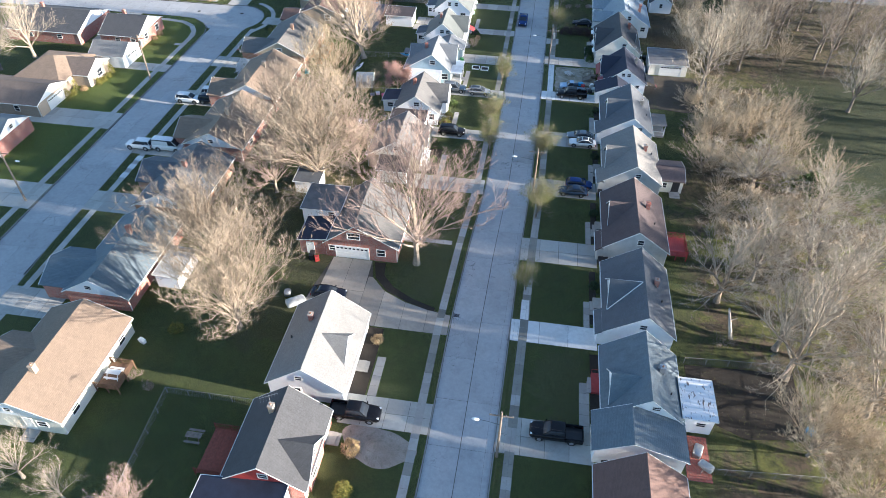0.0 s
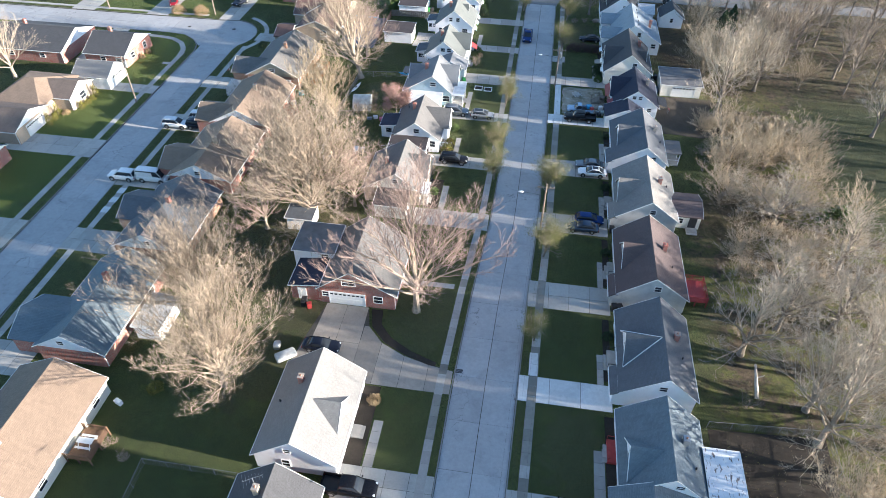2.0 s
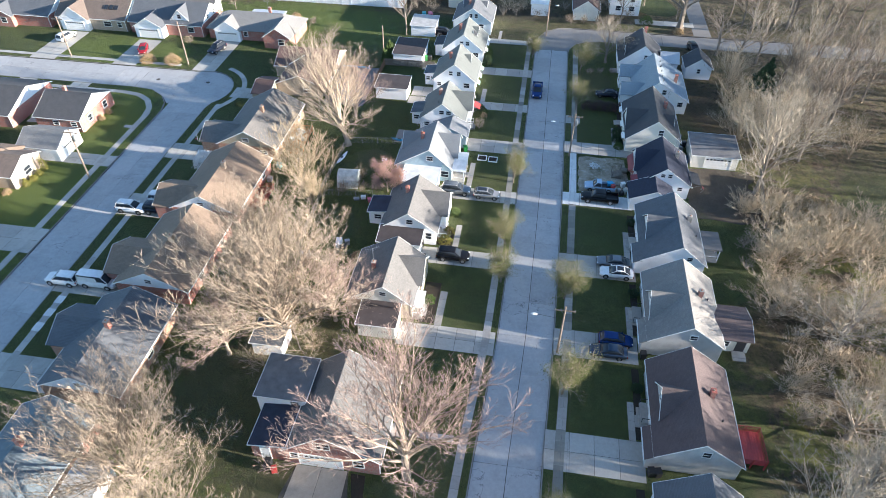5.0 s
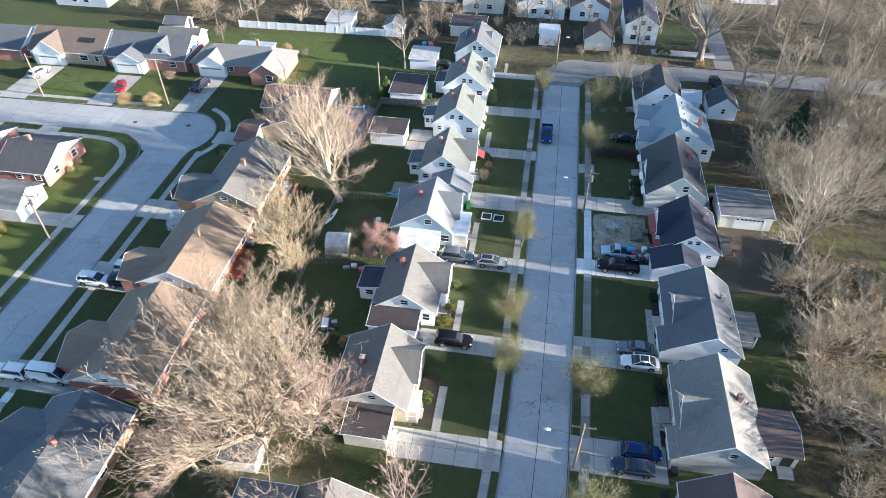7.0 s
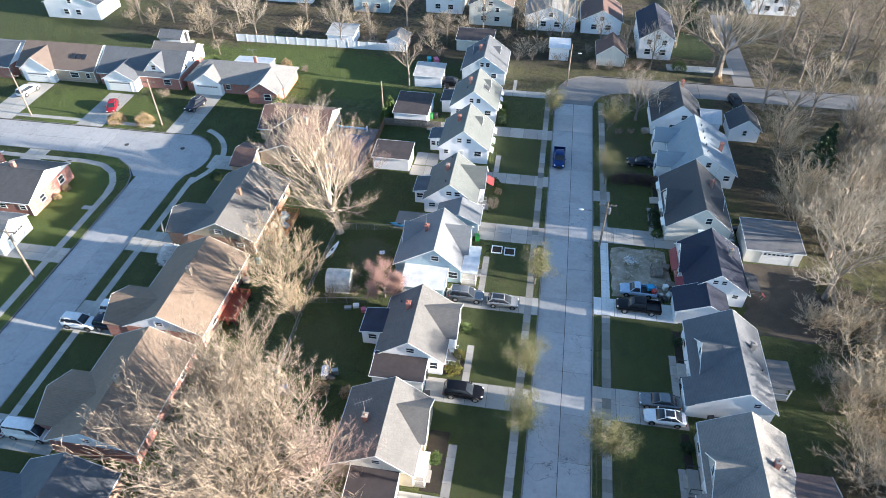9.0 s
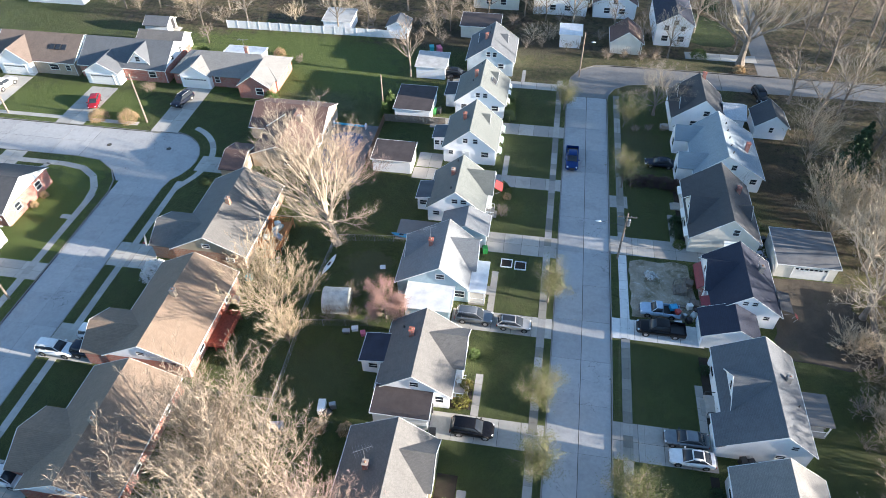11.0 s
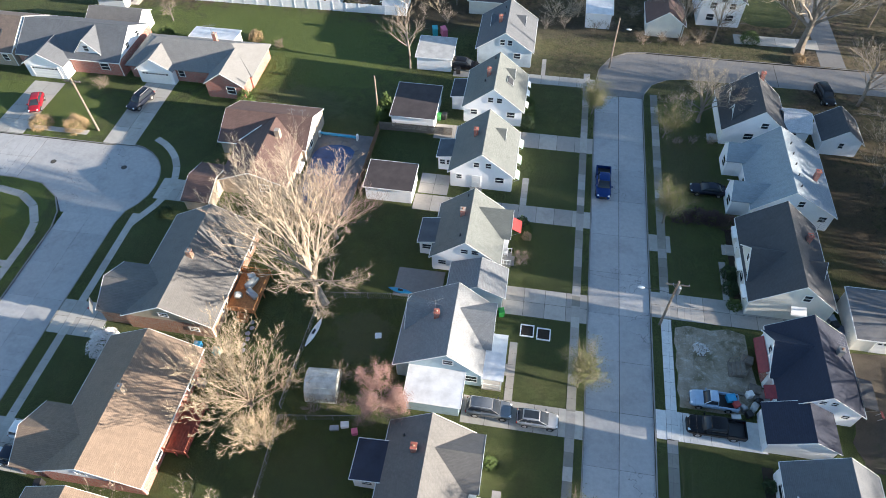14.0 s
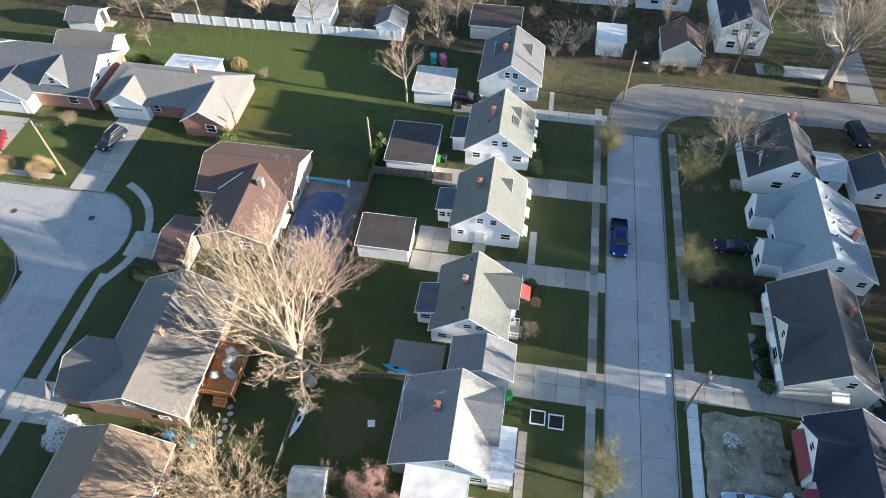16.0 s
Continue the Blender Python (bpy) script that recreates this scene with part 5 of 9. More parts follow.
# beds and bare earth
patch("gravel_yard", [(4.9 + 0.15 * math.sin(i * 2.1), 120.8 + i * 1.0) for i in range(11)] + [(6.5, 131.3), (9.0, 131.0), (11.0, 131.5), (12.8, 131.0), (12.9, 128.0), (13.4, 124.0), (12.6, 121.0), (9.0, 120.7)], GRAVEL, "front yard of pale gravel and bare churned earth", "gravel")
patch("dirt_patch", blob(-12.3, 37.4, 4.0, 2.4, 3, 40), DIRT, "bare trodden ring round a dirt mound", "dirt", 0.01)
rs = np.random.default_rng(31)
s = Shape()
rings = []
for j in range(7):
    f = j / 6
    rings += [(-12.4 + 3.2 * (1 - f) * (1 + 0.12 * math.sin(3 * a + 1)) * math.cos(a), 37.4 + 1.9 * (1 - f) * (1 + 0.12 * math.sin(2 * a)) * math.sin(a), 0.012 + 0.8 * f ** 0.8 + (rs.normal(0, 0.03) if 0 < j else 0)) for a in [2 * math.pi * k / 24 for k in range(24)]]
s.add(rings, [(j * 24 + k, j * 24 + (k + 1) % 24, (j + 1) * 24 + (k + 1) % 24, (j + 1) * 24 + k) for j in range(6) for k in range(24)])
tagged(part("dirt_mound", s, DIRT), "mound of bare pale dirt on a front lawn", "dirt", kind="structure")
patch("mulch_bed", [(-19.2, 66.0), (-18.4, 63.0), (-16.2, 60.6), (-13.0, 59.0), (-9.4, 57.9), (-9.3, 58.6), (-12.8, 59.9), (-15.6, 61.6), (-17.3, 63.6), (-17.6, 66.0)], MULCH, "dark mulch bed curving along the driveway", "flower bed")
patch("mulch_bed", [(-17.2, 42.4), (-15.2, 42.4), (-15.2, 54), (-17.2, 54)], MULCH, "planting bed along the white house", "flower bed", 0.008)
patch("mulch_bed", [(-16.2, 88.5), (-14.0, 88.5), (-14.0, 96), (-16.2, 96)], MULCH, "planting bed by a front porch", "flower bed", 0.008)
patch("mulch_bed", [(-16.2, 104), (-13.8, 104), (-13.8, 108), (-16.2, 108)], MULCH, "planting bed with low evergreens", "flower bed", 0.008)
for x0, x1, y0, y1 in ((10.9, 12.0, 44, 54), (11.0, 11.9, 59, 69), (11.4, 12.3, 75, 85), (12.0, 12.9, 90.5, 100), (12.5, 13.6, 105.4, 115.5), (12.2, 13.2, 136, 147)):
    patch("mulch_bed", [(x0, y0), (x1, y0), (x1, y1), (x0, y1)], MULCH, "narrow dark planting bed along the house front", "flower bed", 0.008)
patch("bare_yard", [(22.4 + 0.4 * math.sin(k * 1.7), 116.6 + k) for k in range(14)] + [(24.0, 130.4), (28.0, 130.7), (32.0, 130.6), (34.0, 130.9)] + [(33.6 + 0.9 * math.sin(k * 1.3), 130.0 - k) for k in range(14)] + [(30.0, 116.0), (26.0, 116.6)], EARTH, "bare brown earth yard behind the houses", "dirt", 0.008)
# earth yard in a darker tone that carries the shade of the eastern trees
patch("bare_yard", [(25.0, 46.0), (28.0, 44.6), (34.8, 45.6), (35.3, 54.9), (22.4, 54.2), (22.4, 50.4), (24.2, 49.9)], MULCH, "bare earth yard inside a wire fence, colour darkened for tree shade", "dirt", 0.007)
patch("deck_slab", [(-28.2, 130.3), (-22.4, 130.3), (-22.4, 134.6), (-28.2, 134.6)], ASPHALT, "dark paved patio behind a garage", "patio", 0.02)
patch("corner_lawn", blob(23.5, 203.0, 5.0, 8.0, 15, 26), LAWN, "sunlit green lawn beside a far house", "lawn", 0.005)
patio = patch("brick_patio", [(20.9, 38.6), (23.6, 38.6), (23.6, 44.2), (20.9, 44.2)], EARTH, "small brick patio behind a white garage", "patio", 0.008)
for i in range(9):
    for j in range(18):
        a, b = 20.95 + i * 0.29, 38.65 + j * 0.305
        part("brick", shared("patio_brick", lambda: Shape().box(0.01, 0.27, 0.01, 0.285, 0.0, 0.03).mesh("brick")), BRICK, patio, m=pose(a, b, 0.0 + random.uniform(0, 0.006)))

# ---- houses east of the street ----
SW = lambda z=4.3: ("v-", 0.0, z, 0.8, 0.7)
house("house", 11.0, 19.8, 25.0, 37.3, 2.5, 5.8, ROOF["redbrown"], BRICK, "house with a red-brown shingle roof and red porch", chimneys=((1.2, -2, 0.9, BRICK),), doors=(("u-", 2, RED_PAINT),))
house("house", 12.0, 20.4, 43.9, 53.4, 2.5, 5.9, ROOF["bluegrey"], WHITE_SIDING, "white cape house with a weathered blue-grey roof and dormer", ru=0.3, windows=(("v-", 1.0, 4.5, 0.8, 0.55), ("u-", 3, 1.5, 1.4, 1.2)),
      chimneys=((1.9, 0.2, 0.9, GALV),), crosses=(("u-", -1.5, 5.0, -3.6, 3.1, 5.3, False),), doors=(("u-", 0.3, RED_PAINT),), vents=((3.0, -2.0),))
house("garage_wing", 10.9, 20.3, 39.2, 43.85, 2.5, 4.5, ROOF["bluegrey"], WHITE_SIDING, "white garage wing with a streaked low roof", ru=-1.0, gutters=False, windows=(("v-", 0.6, 1.9, 0.3, 0.3),), garages=(("u-", 0.0, 2.6),), category="garage", group="outbuildings")
shed_block("rear_addition", 20.7, 24.0, 44.6, 49.6, 2.7, 2.85, PEELING, WHITE_SIDING, "flat-roofed white rear addition with peeling roof paint", windows=(("v-", 0.3, 1.7, 0.9, 0.6),), category="extension")
house("house", 12.5, 20.7, 55.9, 68.3, 2.7, 5.8, ROOF["slate"], WHITE_SIDING, "white cape house with a dark slate roof and white-trimmed dormer", ru=0.5, jut=0.9, windows=[("v-", 0.2, 4.0, 0.8, 0.7), ("u-", 4, 1.5, 1.4, 1.2)],
      chimneys=((2.2, 1.0, 0.9, BRICK),), crosses=(("u-", -0.15, 5.4, -3.7, 3.2, 5.6, False, "lined"),), vents=((2.8, -1.5),), doors=(("u-", -0.6, TRIM),))
house("house", 12.9, 21.5, 71.7, 84.4, 2.7, 5.8, ROOF["plum"], GREY_SIDING, "grey cape house with a dark plum-brown roof and dormer", ru=-0.1, jut=0.9, windows=[("v-", 0.4, 4.0, 0.8, 0.8), ("u-", 4, 1.5, 1.4, 1.2)],
      chimneys=((1.7, 0.8, 0.9, BRICK),), crosses=(("u-", 0.25, 5.2, -3.7, 3.2, 5.6, False),), vents=((2.6, -2),), doors=(("u-", -0.6, TRIM),))
house("house", 13.4, 22.0, 87.7, 99.7, 2.8, 5.8, ROOF["ash"], GREY_SIDING, "grey-sided cape house with a pale grey roof and wide dormer", ru=0.2, jut=0.9, windows=[("v-", 0.6, 4.0, 0.8, 0.7), ("u-", 4, 1.5, 1.4, 1.2)],
      chimneys=((2.0, 0.8, 0.9, BRICK),), crosses=(("u-", -0.3, 5.2, -4.1, 3.3, 5.5, False),), vents=((3.2, 1),), doors=(("u-", -0.6, TRIM),))
house("rear_addition", 21.8, 26.0, 89.8, 95.2, 2.4, 3.2, ROOF["plum"], CREAM_SIDING, "low cream rear addition with a brown roof", axis="x", windows=(("u-", 0.9, 1.4, 0.9, 0.9),), doors=(("u-", -1.0, DARK_METAL),), category="extension", group="outbuildings", gutters=False)
house("house", 13.5, 21.9, 102.5, 114.9, 2.75, 5.6, ROOF["slate"], WHITE_SIDING, "white cape house with a dark slate roof and dormer", ru=0.65, jut=0.9, windows=[("v-", 2.0, 3.6, 0.7, 0.6), ("v-", 1.2, 1.6, 0.9, 0.6), ("u-", 4, 1.5, 1.4, 1.2)],
      chimneys=((2.7, 1.8, 0.8, STONE),), crosses=(("u-", 0.3, 5.4, -3.45, 3.2, 5.5, False),), vents=((3.5, -1.0),), doors=(("u-", -0.6, TRIM),))
house("house", 14.4, 22.2, 121.3, 130.7, 2.6, 5.5, ROOF["navy"], WHITE_SIDING, "white house with a navy roof and red brick porch", ru=-0.2, windows=(("v-", -0.6, 4.2, 0.6, 0.6), ("v-", 0.5, 4.2, 0.6, 0.6), ("v-", 2.5, 1.9, 0.7, 0.6)),
      chimneys=((2.2, 1.4, 0.9, STONE),), crosses=(("u-", 1.2, 5.4, -4.5, 2.8, 5.1, True),), doors=(("u-", -2.6, RED_PAINT),))
house("garage_wing", 12.8, 19.2, 117.1, 121.25, 2.3, 3.9, ROOF["navy"], WHITE_SIDING, "small white attached garage with a navy roof", ru=0.5, garages=(("u-", 0.0, 2.6),), category="garage", group="outbuildings", gutters=False)
house("house", 13.0, 22.0, 134.0, 146.6, 2.8, 6.4, ROOF["charcoal"], CREAM_SIDING, "cream house with a charcoal roof, front gable and awnings", ru=0.1, windows=(("v-", 1.0, 4.3, 0.8, 1.0),),
      chimneys=((2.3, 2.0, 0.9, BRICK),), crosses=(("u-", -1.0, 5.0, -4.6, 3.2, 5.6, True), ("u+", -1.6, 2.6, 3.4, 3.7, 5.2, False)), doors=(("u-", 3.2, TRIM),))
shed_block("flat_garage", 24.0, 31.6, 130.9, 137.3, 2.4, 2.8, ROOF["grey"], CREAM_SIDING, "long low garage with a flat weathered grey roof", garages=(("v-", 0.5, 4.2),))
house("house", 15.2, 25.0, 148.8, 161.0, 2.7, 6.2, ROOF["metal"], WHITE_SIDING, "white house with a pale blue metal roof and two front gables", ru=-1.0, windows=(("v-", 0.3, 4.3, 0.7, 0.9), ("v-", 3.7, 2.0, 0.9, 0.9), ("u-", 0.0, 1.6, 1.6, 1.2)),
      chimneys=((2.9, -1.0, 1.4, BRICK),), crosses=(("u-", -3.3, 3.4, -7.4, 2.9, 4.4, True), ("u-", 4.2, 3.4, -7.2, 2.9, 4.4, True)), vents=((0.0, -4.5), (0.0, -2.5), (0.0, -0.5), (0.0, 1.5), (0.0, 3.5)), doors=(("u-", -0.9, TRIM),))
house("house", 13.1, 21.7, 164.0, 172.9, 2.8, 6.3, ROOF["charcoal"], WHITE_SIDING, "white corner house with a dark patched roof", ru=0.2, windows=(("v-", -0.7, 1.8, 1.2, 1.0), ("v-", 0.9, 3.9, 0.9, 0.9)),
      chimneys=((0.9, 3.9, 1.0, BRICK),), crosses=(("u-", -2.2, 2.4, -3.2, 4.2, 5.3, False), ("u-", 1.6, 2.4, -3.2, 4.2, 5.3, False)), doors=(("u-", -3.4, TRIM),))
house("rear_wing", 21.75, 25.2, 165.4, 170.2, 2.5, 3.7, ROOF["white"], WHITE_SIDING, "white rear wing with a pale roof", axis="x", windows=(("u-", 0.6, 1.5, 1.2, 1.1),), category="extension", group="outbuildings", gutters=False)
house("detached_garage", 26.8, 31.8, 163.9, 169.2, 2.5, 4.4, ROOF["charcoal"], WHITE_SIDING, "white detached garage with a dark gabled roof", windows=(("v-", 0.0, 1.8, 0.6, 0.9),), category="garage", group="outbuildings")

# ---- houses west of the street ----
house("house", -26.4, -18.0, 30.0, 39.4, 2.6, 5.8, ROOF["charcoal"], BRICK, "brick house with a charcoal roof, television antenna and front gable", windows=(("v-", 0.3, 4.2, 0.9, 0.7),), chimneys=((-0.9, 2.0, 1.0, BRICK_TAN),),
      crosses=(("u+", -1.2, 4.6, 4.4, 3.0, 5.2, True),), gable=RED_PAINT, doors=(("u+", 2.8, TRIM),))
shed_block("side_wing", -28.5, -19.5, 22.0, 29.8, 2.4, 3.4, ROOF["navy"], WHITE_SIDING, "low wing with a navy roof", fall="u-", category="extension")
house("house", -26.0, -17.2, 42.0, 54.0, 2.6, 5.8, ROOF["pale"], WHITE_SIDING, "white cape house with a pale roof and grey-roofed dormer", windows=(("v-", -0.6, 4.0, 0.7, 0.65), ("v-", -1.0, 1.6, 0.8, 1.1), ("u+", 3.5, 1.5, 1.4, 1.2)),
      chimneys=((-1.4, 2.0, 0.9, BRICK),), crosses=(("u+", -0.4, 4.6, 3.6, 3.2, 5.3, False),), vents=((-3.4, 0),), doors=(("u+", -0.3, TRIM),))
house("house", -26.3, -16.1, 66.3, 77.5, 2.7, 6.0, ROOF["grey"], BRICK, "red brick house with a white double garage door", ru=-0.7, gable=BRICK, windows=(("v-", -0.9, 4.2, 1.7, 1.0), ("v-", 2.9, 1.6, 1.1, 1.1), ("v-", -4.2, 1.7, 0.8, 0.8)),
      garages=(("v-", -1.3, 4.7),), doors=(("u+", 0, TRIM),))
shed_block("side_wing", -30.2, -26.35, 66.4, 71.4, 2.5, 3.0, ROOF["navy"], BRICK, "low brick side wing with a dark roof", fall="u-", doors=(("v-", -0.4, TRIM),), category="extension")
shed_block("rear_porch", -31.2, -25.6, 71.5, 77.0, 4.0, 4.2, ROOF["grey"], WHITE_SIDING, "white rear addition with a flat grey roof", windows=(("v-", 1.6, 3.4, 0.9, 0.7),), category="extension")
house("house", -25.6, -16.9, 88.8, 98.4, 2.6, 5.5, ROOF["grey"], TAN_SIDING, "tan house with a grey roof, antenna and front gable", ru=0.7, windows=(("v-", -0.4, 1.8, 1.9, 1.2), ("v-", 0.6, 4.2, 0.8, 0.6)), chimneys=((-1.6, -0.2, 0.9, BRICK),),
      crosses=(("u+", 1.8, 5.4, 4.9, 2.8, 5.0, True),), doors=(("u+", -2.6, TRIM),), gable=CREAM_SIDING)
shed_block("attached_garage", -23.2, -18.4, 85.0, 88.75, 2.3, 2.7, ROOF["brown"], CREAM_SIDING, "cream attached garage with a brown flat roof", garages=(("u+", 0, 2.6),), category="garage")
house("house", -24.3, -16.2, 103.8, 113.3, 2.6, 5.5, ROOF["grey"], WHITE_SIDING, "white house with a grey roof and brick front gable", windows=(("v-", 0.2, 4.0, 0.9, 0.75), ("v-", 3.0, 1.7, 0.9, 1.1)), chimneys=((-1.2, 1.4, 0.9, BRICK),),
      crosses=(("u+", 1.8, 5.4, 5.1, 2.9, 5.0, True),), vents=((-2.5, 3),), doors=(("u+", -2.4, TRIM),))
shed_block("attached_garage", -24.2, -18.1, 100.7, 103.75, 2.4, 2.8, ROOF["brown"], WHITE_SIDING, "white attached garage with a dark brown roof", garages=(("u+", 0, 2.5),), category="garage")
shed_block("side_porch", -27.1, -24.35, 107.3, 111.0, 2.3, 2.6, ROOF["navy"], WHITE_SIDING, "white side porch with a navy roof", fall="u-", windows=(("v-", 0, 1.5, 1.0, 0.8),), category="porch")
house("house", -25.4, -16.2, 119.9, 128.8, 2.6, 5.9, ROOF["silver"], BLUE_SIDING, "blue house with a pale silvery roof, front gable and white porch", ru=0.9, windows=(("v-", 1.0, 4.3, 1.0, 0.8), ("v-", 3.5, 1.5, 1.2, 1.1)), chimneys=((-1.0, 0.6, 0.9, BRICK),),
      crosses=(("u+", 1.6, 5.6, 5.1, 3.0, 5.5, True), ("u-", 2.0, 4.6, -4.3, 3.2, 4.9, False)), doors=(("u+", -2.6, TRIM),))
shed_block("attached_garage", -23.7, -18.1, 116.1, 119.85, 2.3, 2.7, WHITE_ROOF, BLUE_SIDING, "blue garage with a white ribbed roof", garages=(("u+", 0, 2.6),), category="garage")
house("garage_wing", -21.3, -15.1, 130.3, 134.3, 2.5, 3.9, ROOF["silver"], PALE_BLUE, "pale blue garage with a grey gabled roof", ru=0.2, garages=(("u+", 0, 2.6),), category="garage", group="outbuildings")
house("house", -24.1, -16.1, 135.0, 143.6, 2.6, 5.8, ROOF["sage"], WHITE_SIDING, "white house with a grey roof and red front awning", windows=(("v-", -0.1, 4.1, 0.8, 0.7), ("v-", 1.2, 4.1, 0.8, 0.7), ("v-", -2.8, 1.6, 0.9, 0.7)), chimneys=((-1.0, 0.6, 0.9, BRICK),),
      crosses=(("u+", 2.0, 4.4, 4.9, 2.9, 5.2, True),), vents=((-0.8, -3), (-0.7, 3.5)), doors=(("u+", -1.6, TRIM),))
shed_block("side_porch", -26.1, -24.15, 137.2, 140.8, 2.3, 2.6, ROOF["slate"], WHITE_SIDING, "white enclosed side porch with a slate roof", fall="u-", windows=(("v-", 0, 1.5, 1.2, 0.8),), category="porch")
house("house", -24.1, -15.8, 149.6, 158.6, 2.9, 6.3, ROOF["sage"], WHITE_SIDING, "white two-storey house with a grey roof and mint awnings", windows=(("v-", -0.7, 4.4, 0.7, 0.8), ("v-", 0.9, 4.4, 0.7, 0.8), ("v-", 2.5, 2.0, 1.1, 0.9), ("v-", -3.0, 2.0, 0.7, 0.7)), doors=(("v-", -0.6, TRIM),),
      chimneys=((-1.4, 0.4, 1.0, BRICK),), crosses=(("u+", 1.9, 2.0, 2.4, 4.4, 5.4, False),))
shed_block("side_porch", -26.3, -24.15, 152.6, 155.8, 2.4, 2.7, ROOF["slate"], WHITE_SIDING, "white enclosed side porch with two windows", fall="u-", windows=(("v-", -0.5, 1.5, 0.7, 0.8), ("v-", 0.5, 1.5, 0.7, 0.8)), category="porch")
house("house", -24.2, -15.7, 163.4, 172.3, 2.9, 6.3, ROOF["sage"], WHITE_SIDING, "white two-storey house with a grey roof and roof hatch", windows=(("v-", -0.4, 4.4, 0.7, 0.8), ("v-", 0.9, 4.4, 0.7, 0.8), ("v-", 2.7, 2.0, 1.1, 0.9), ("v-", -2.8, 2.0, 0.9, 0.8)), doors=(("v-", -0.2, TRIM),),
      chimneys=((-1.2, 0.0, 1.1, BRICK),), vents=((-0.6, 3.5), (-1.6, -1.2)), crosses=(("u+", 1.9, 2.0, 2.4, 4.4, 5.4, False),))
shed_block("side_porch", -26.4, -24.25, 166.0, 170.0, 2.4, 2.6, ROOF["charcoal"], WHITE_SIDING, "white side porch with a dark roof", fall="u-", category="porch")
house("house", -24.1, -15.4, 178.3, 188.2, 3.0, 6.0, ROOF["slate"], PALE_BLUE, "pale blue house with a dark roof and a shed dormer", windows=(("v-", -0.4, 4.3, 0.7, 0.9), ("v-", 0.8, 4.3, 0.7, 0.9), ("v-", 2.1, 2.0, 1.0, 0.9)), chimneys=((-1.2, -0.6, 1.0, BRICK),),
      crosses=(("u-", 1.2, 3.6, -2.6, 4.3, 5.2, False), ("u+", 1.6, 2.4, 2.6, 4.2, 5.2, False)), vents=((-0.7, 1), (-0.7, 3)))
for x0, x1, y0, y1, roof, lab in ((-35.0, -28.8, 145.4, 149.8, "brown", "white detached garage with a dark brown roof"), (-34.6, -28.3, 160.2, 167.3, "brown", "white detached garage with a wide dark roof"),
                                  (-33.6, -28.0, 175.2, 180.2, "pale", "white detached garage with a pale flat roof")):
    shed_block("detached_garage", x0, x1, y0, y1, 2.4, 2.8, ROOF[roof], WHITE_SIDING, lab, fall="v-", garages=(("u+", 0, 2.6),))

# ---- long houses on the far street's east side ----
D = dict(gable=WHITE_SIDING, group="ranch houses along the far street", over=0.4)
house("ranch_house", -56.6, -46.4, 33.4, 48.4, 2.6, 5.0, ROOF["tan"], CREAM_SIDING, "long cream house with a tan shingle roof and deck", chimneys=((0.5, -3.2, 1.0, BRICK_TAN),), windows=(("v-", -0.5, 3.6, 0.8, 0.6), ("v-", 2.8, 1.6, 1.1, 0.9), ("u+", -5, 1.5, 1.2, 1.1), ("u+", 5, 1.5, 1.2, 1.1)), doors=(("v-", 1.2, TRIM),), crosses=(("u-", 0.0, 6.5, -7.6, 2.6, 4.2, True),), **D)
house("ranch_house", -57.0, -48.5, 51.6, 67.0, 2.6, 5.1, ROOF["bluegrey"], BRICK, "long brick house with a streaked blue-grey roof", chimneys=((0.4, 2.0, 1.0, BRICK),), windows=(("v-", -0.6, 3.7, 0.8, 0.6), ("u+", 4, 1.5, 1.2, 1.1)), crosses=(("u-", -3.5, 7.0, -8.0, 2.6, 4.2, True),), **D)
shed_block("garden_shed", -35.4, -31.6, 80.0, 83.4, 2.2, 2.5, ROOF["slate"], WHITE_SIDING, "white shed in deep shade under big bare trees", category="shed")
shed_block("patio_roof", -47.2, -44.0, 56.5, 62.0, 2.1, 2.3, ROOF["pale"], WHITE_SIDING, "pale patio roof behind a brick house", fall="u+", category="porch")
house("ranch_house", -57.0, -47.4, 69.8, 84.0, 2.6, 5.1, ROOF["slate"], BRICK_ORANGE, "long brick house with a mottled slate roof", chimneys=((0.4, 0.5, 1.0, BRICK),), windows=(("v-", 0.4, 3.7, 0.8, 0.6), ("u+", 0, 1.5, 1.2, 1.1)), crosses=(("u-", 2.0, 6.5, -7.4, 2.6, 4.2, True),), **D)
house("ranch_house", -57.0, -47.0, 86.6, 101.3, 2.6, 5.1, ROOF["tan"], BRICK, "long brick house with a tan-brown roof and white gable", chimneys=((0.5, -0.6, 1.0, BRICK_TAN),), windows=(("v-", 0.0, 3.6, 0.8, 0.6), ("u+", -3, 1.5, 1.2, 1.1), ("u+", 4, 1.5, 1.2, 1.1)), crosses=(("u-", -2.0, 7.0, -7.5, 2.6, 4.3, True),), **D)
house("ranch_house", -57.0, -46.9, 103.2, 118.2, 2.6, 5.2, ROOF["tan"], BRICK, "long brick house with a brown-tan roof and white gable", chimneys=((0.6, 0.5, 1.0, BRICK_TAN),), windows=(("v-", -0.2, 3.7, 0.9, 0.6), ("u+", -4, 1.5, 1.2, 1.1), ("u+", 4, 1.5, 1.2, 1.1)), crosses=(("u-", -4.2, 6.4, -8.0, 2.6, 4.3, True),), **D)
D["gable"] = TAN_SIDING
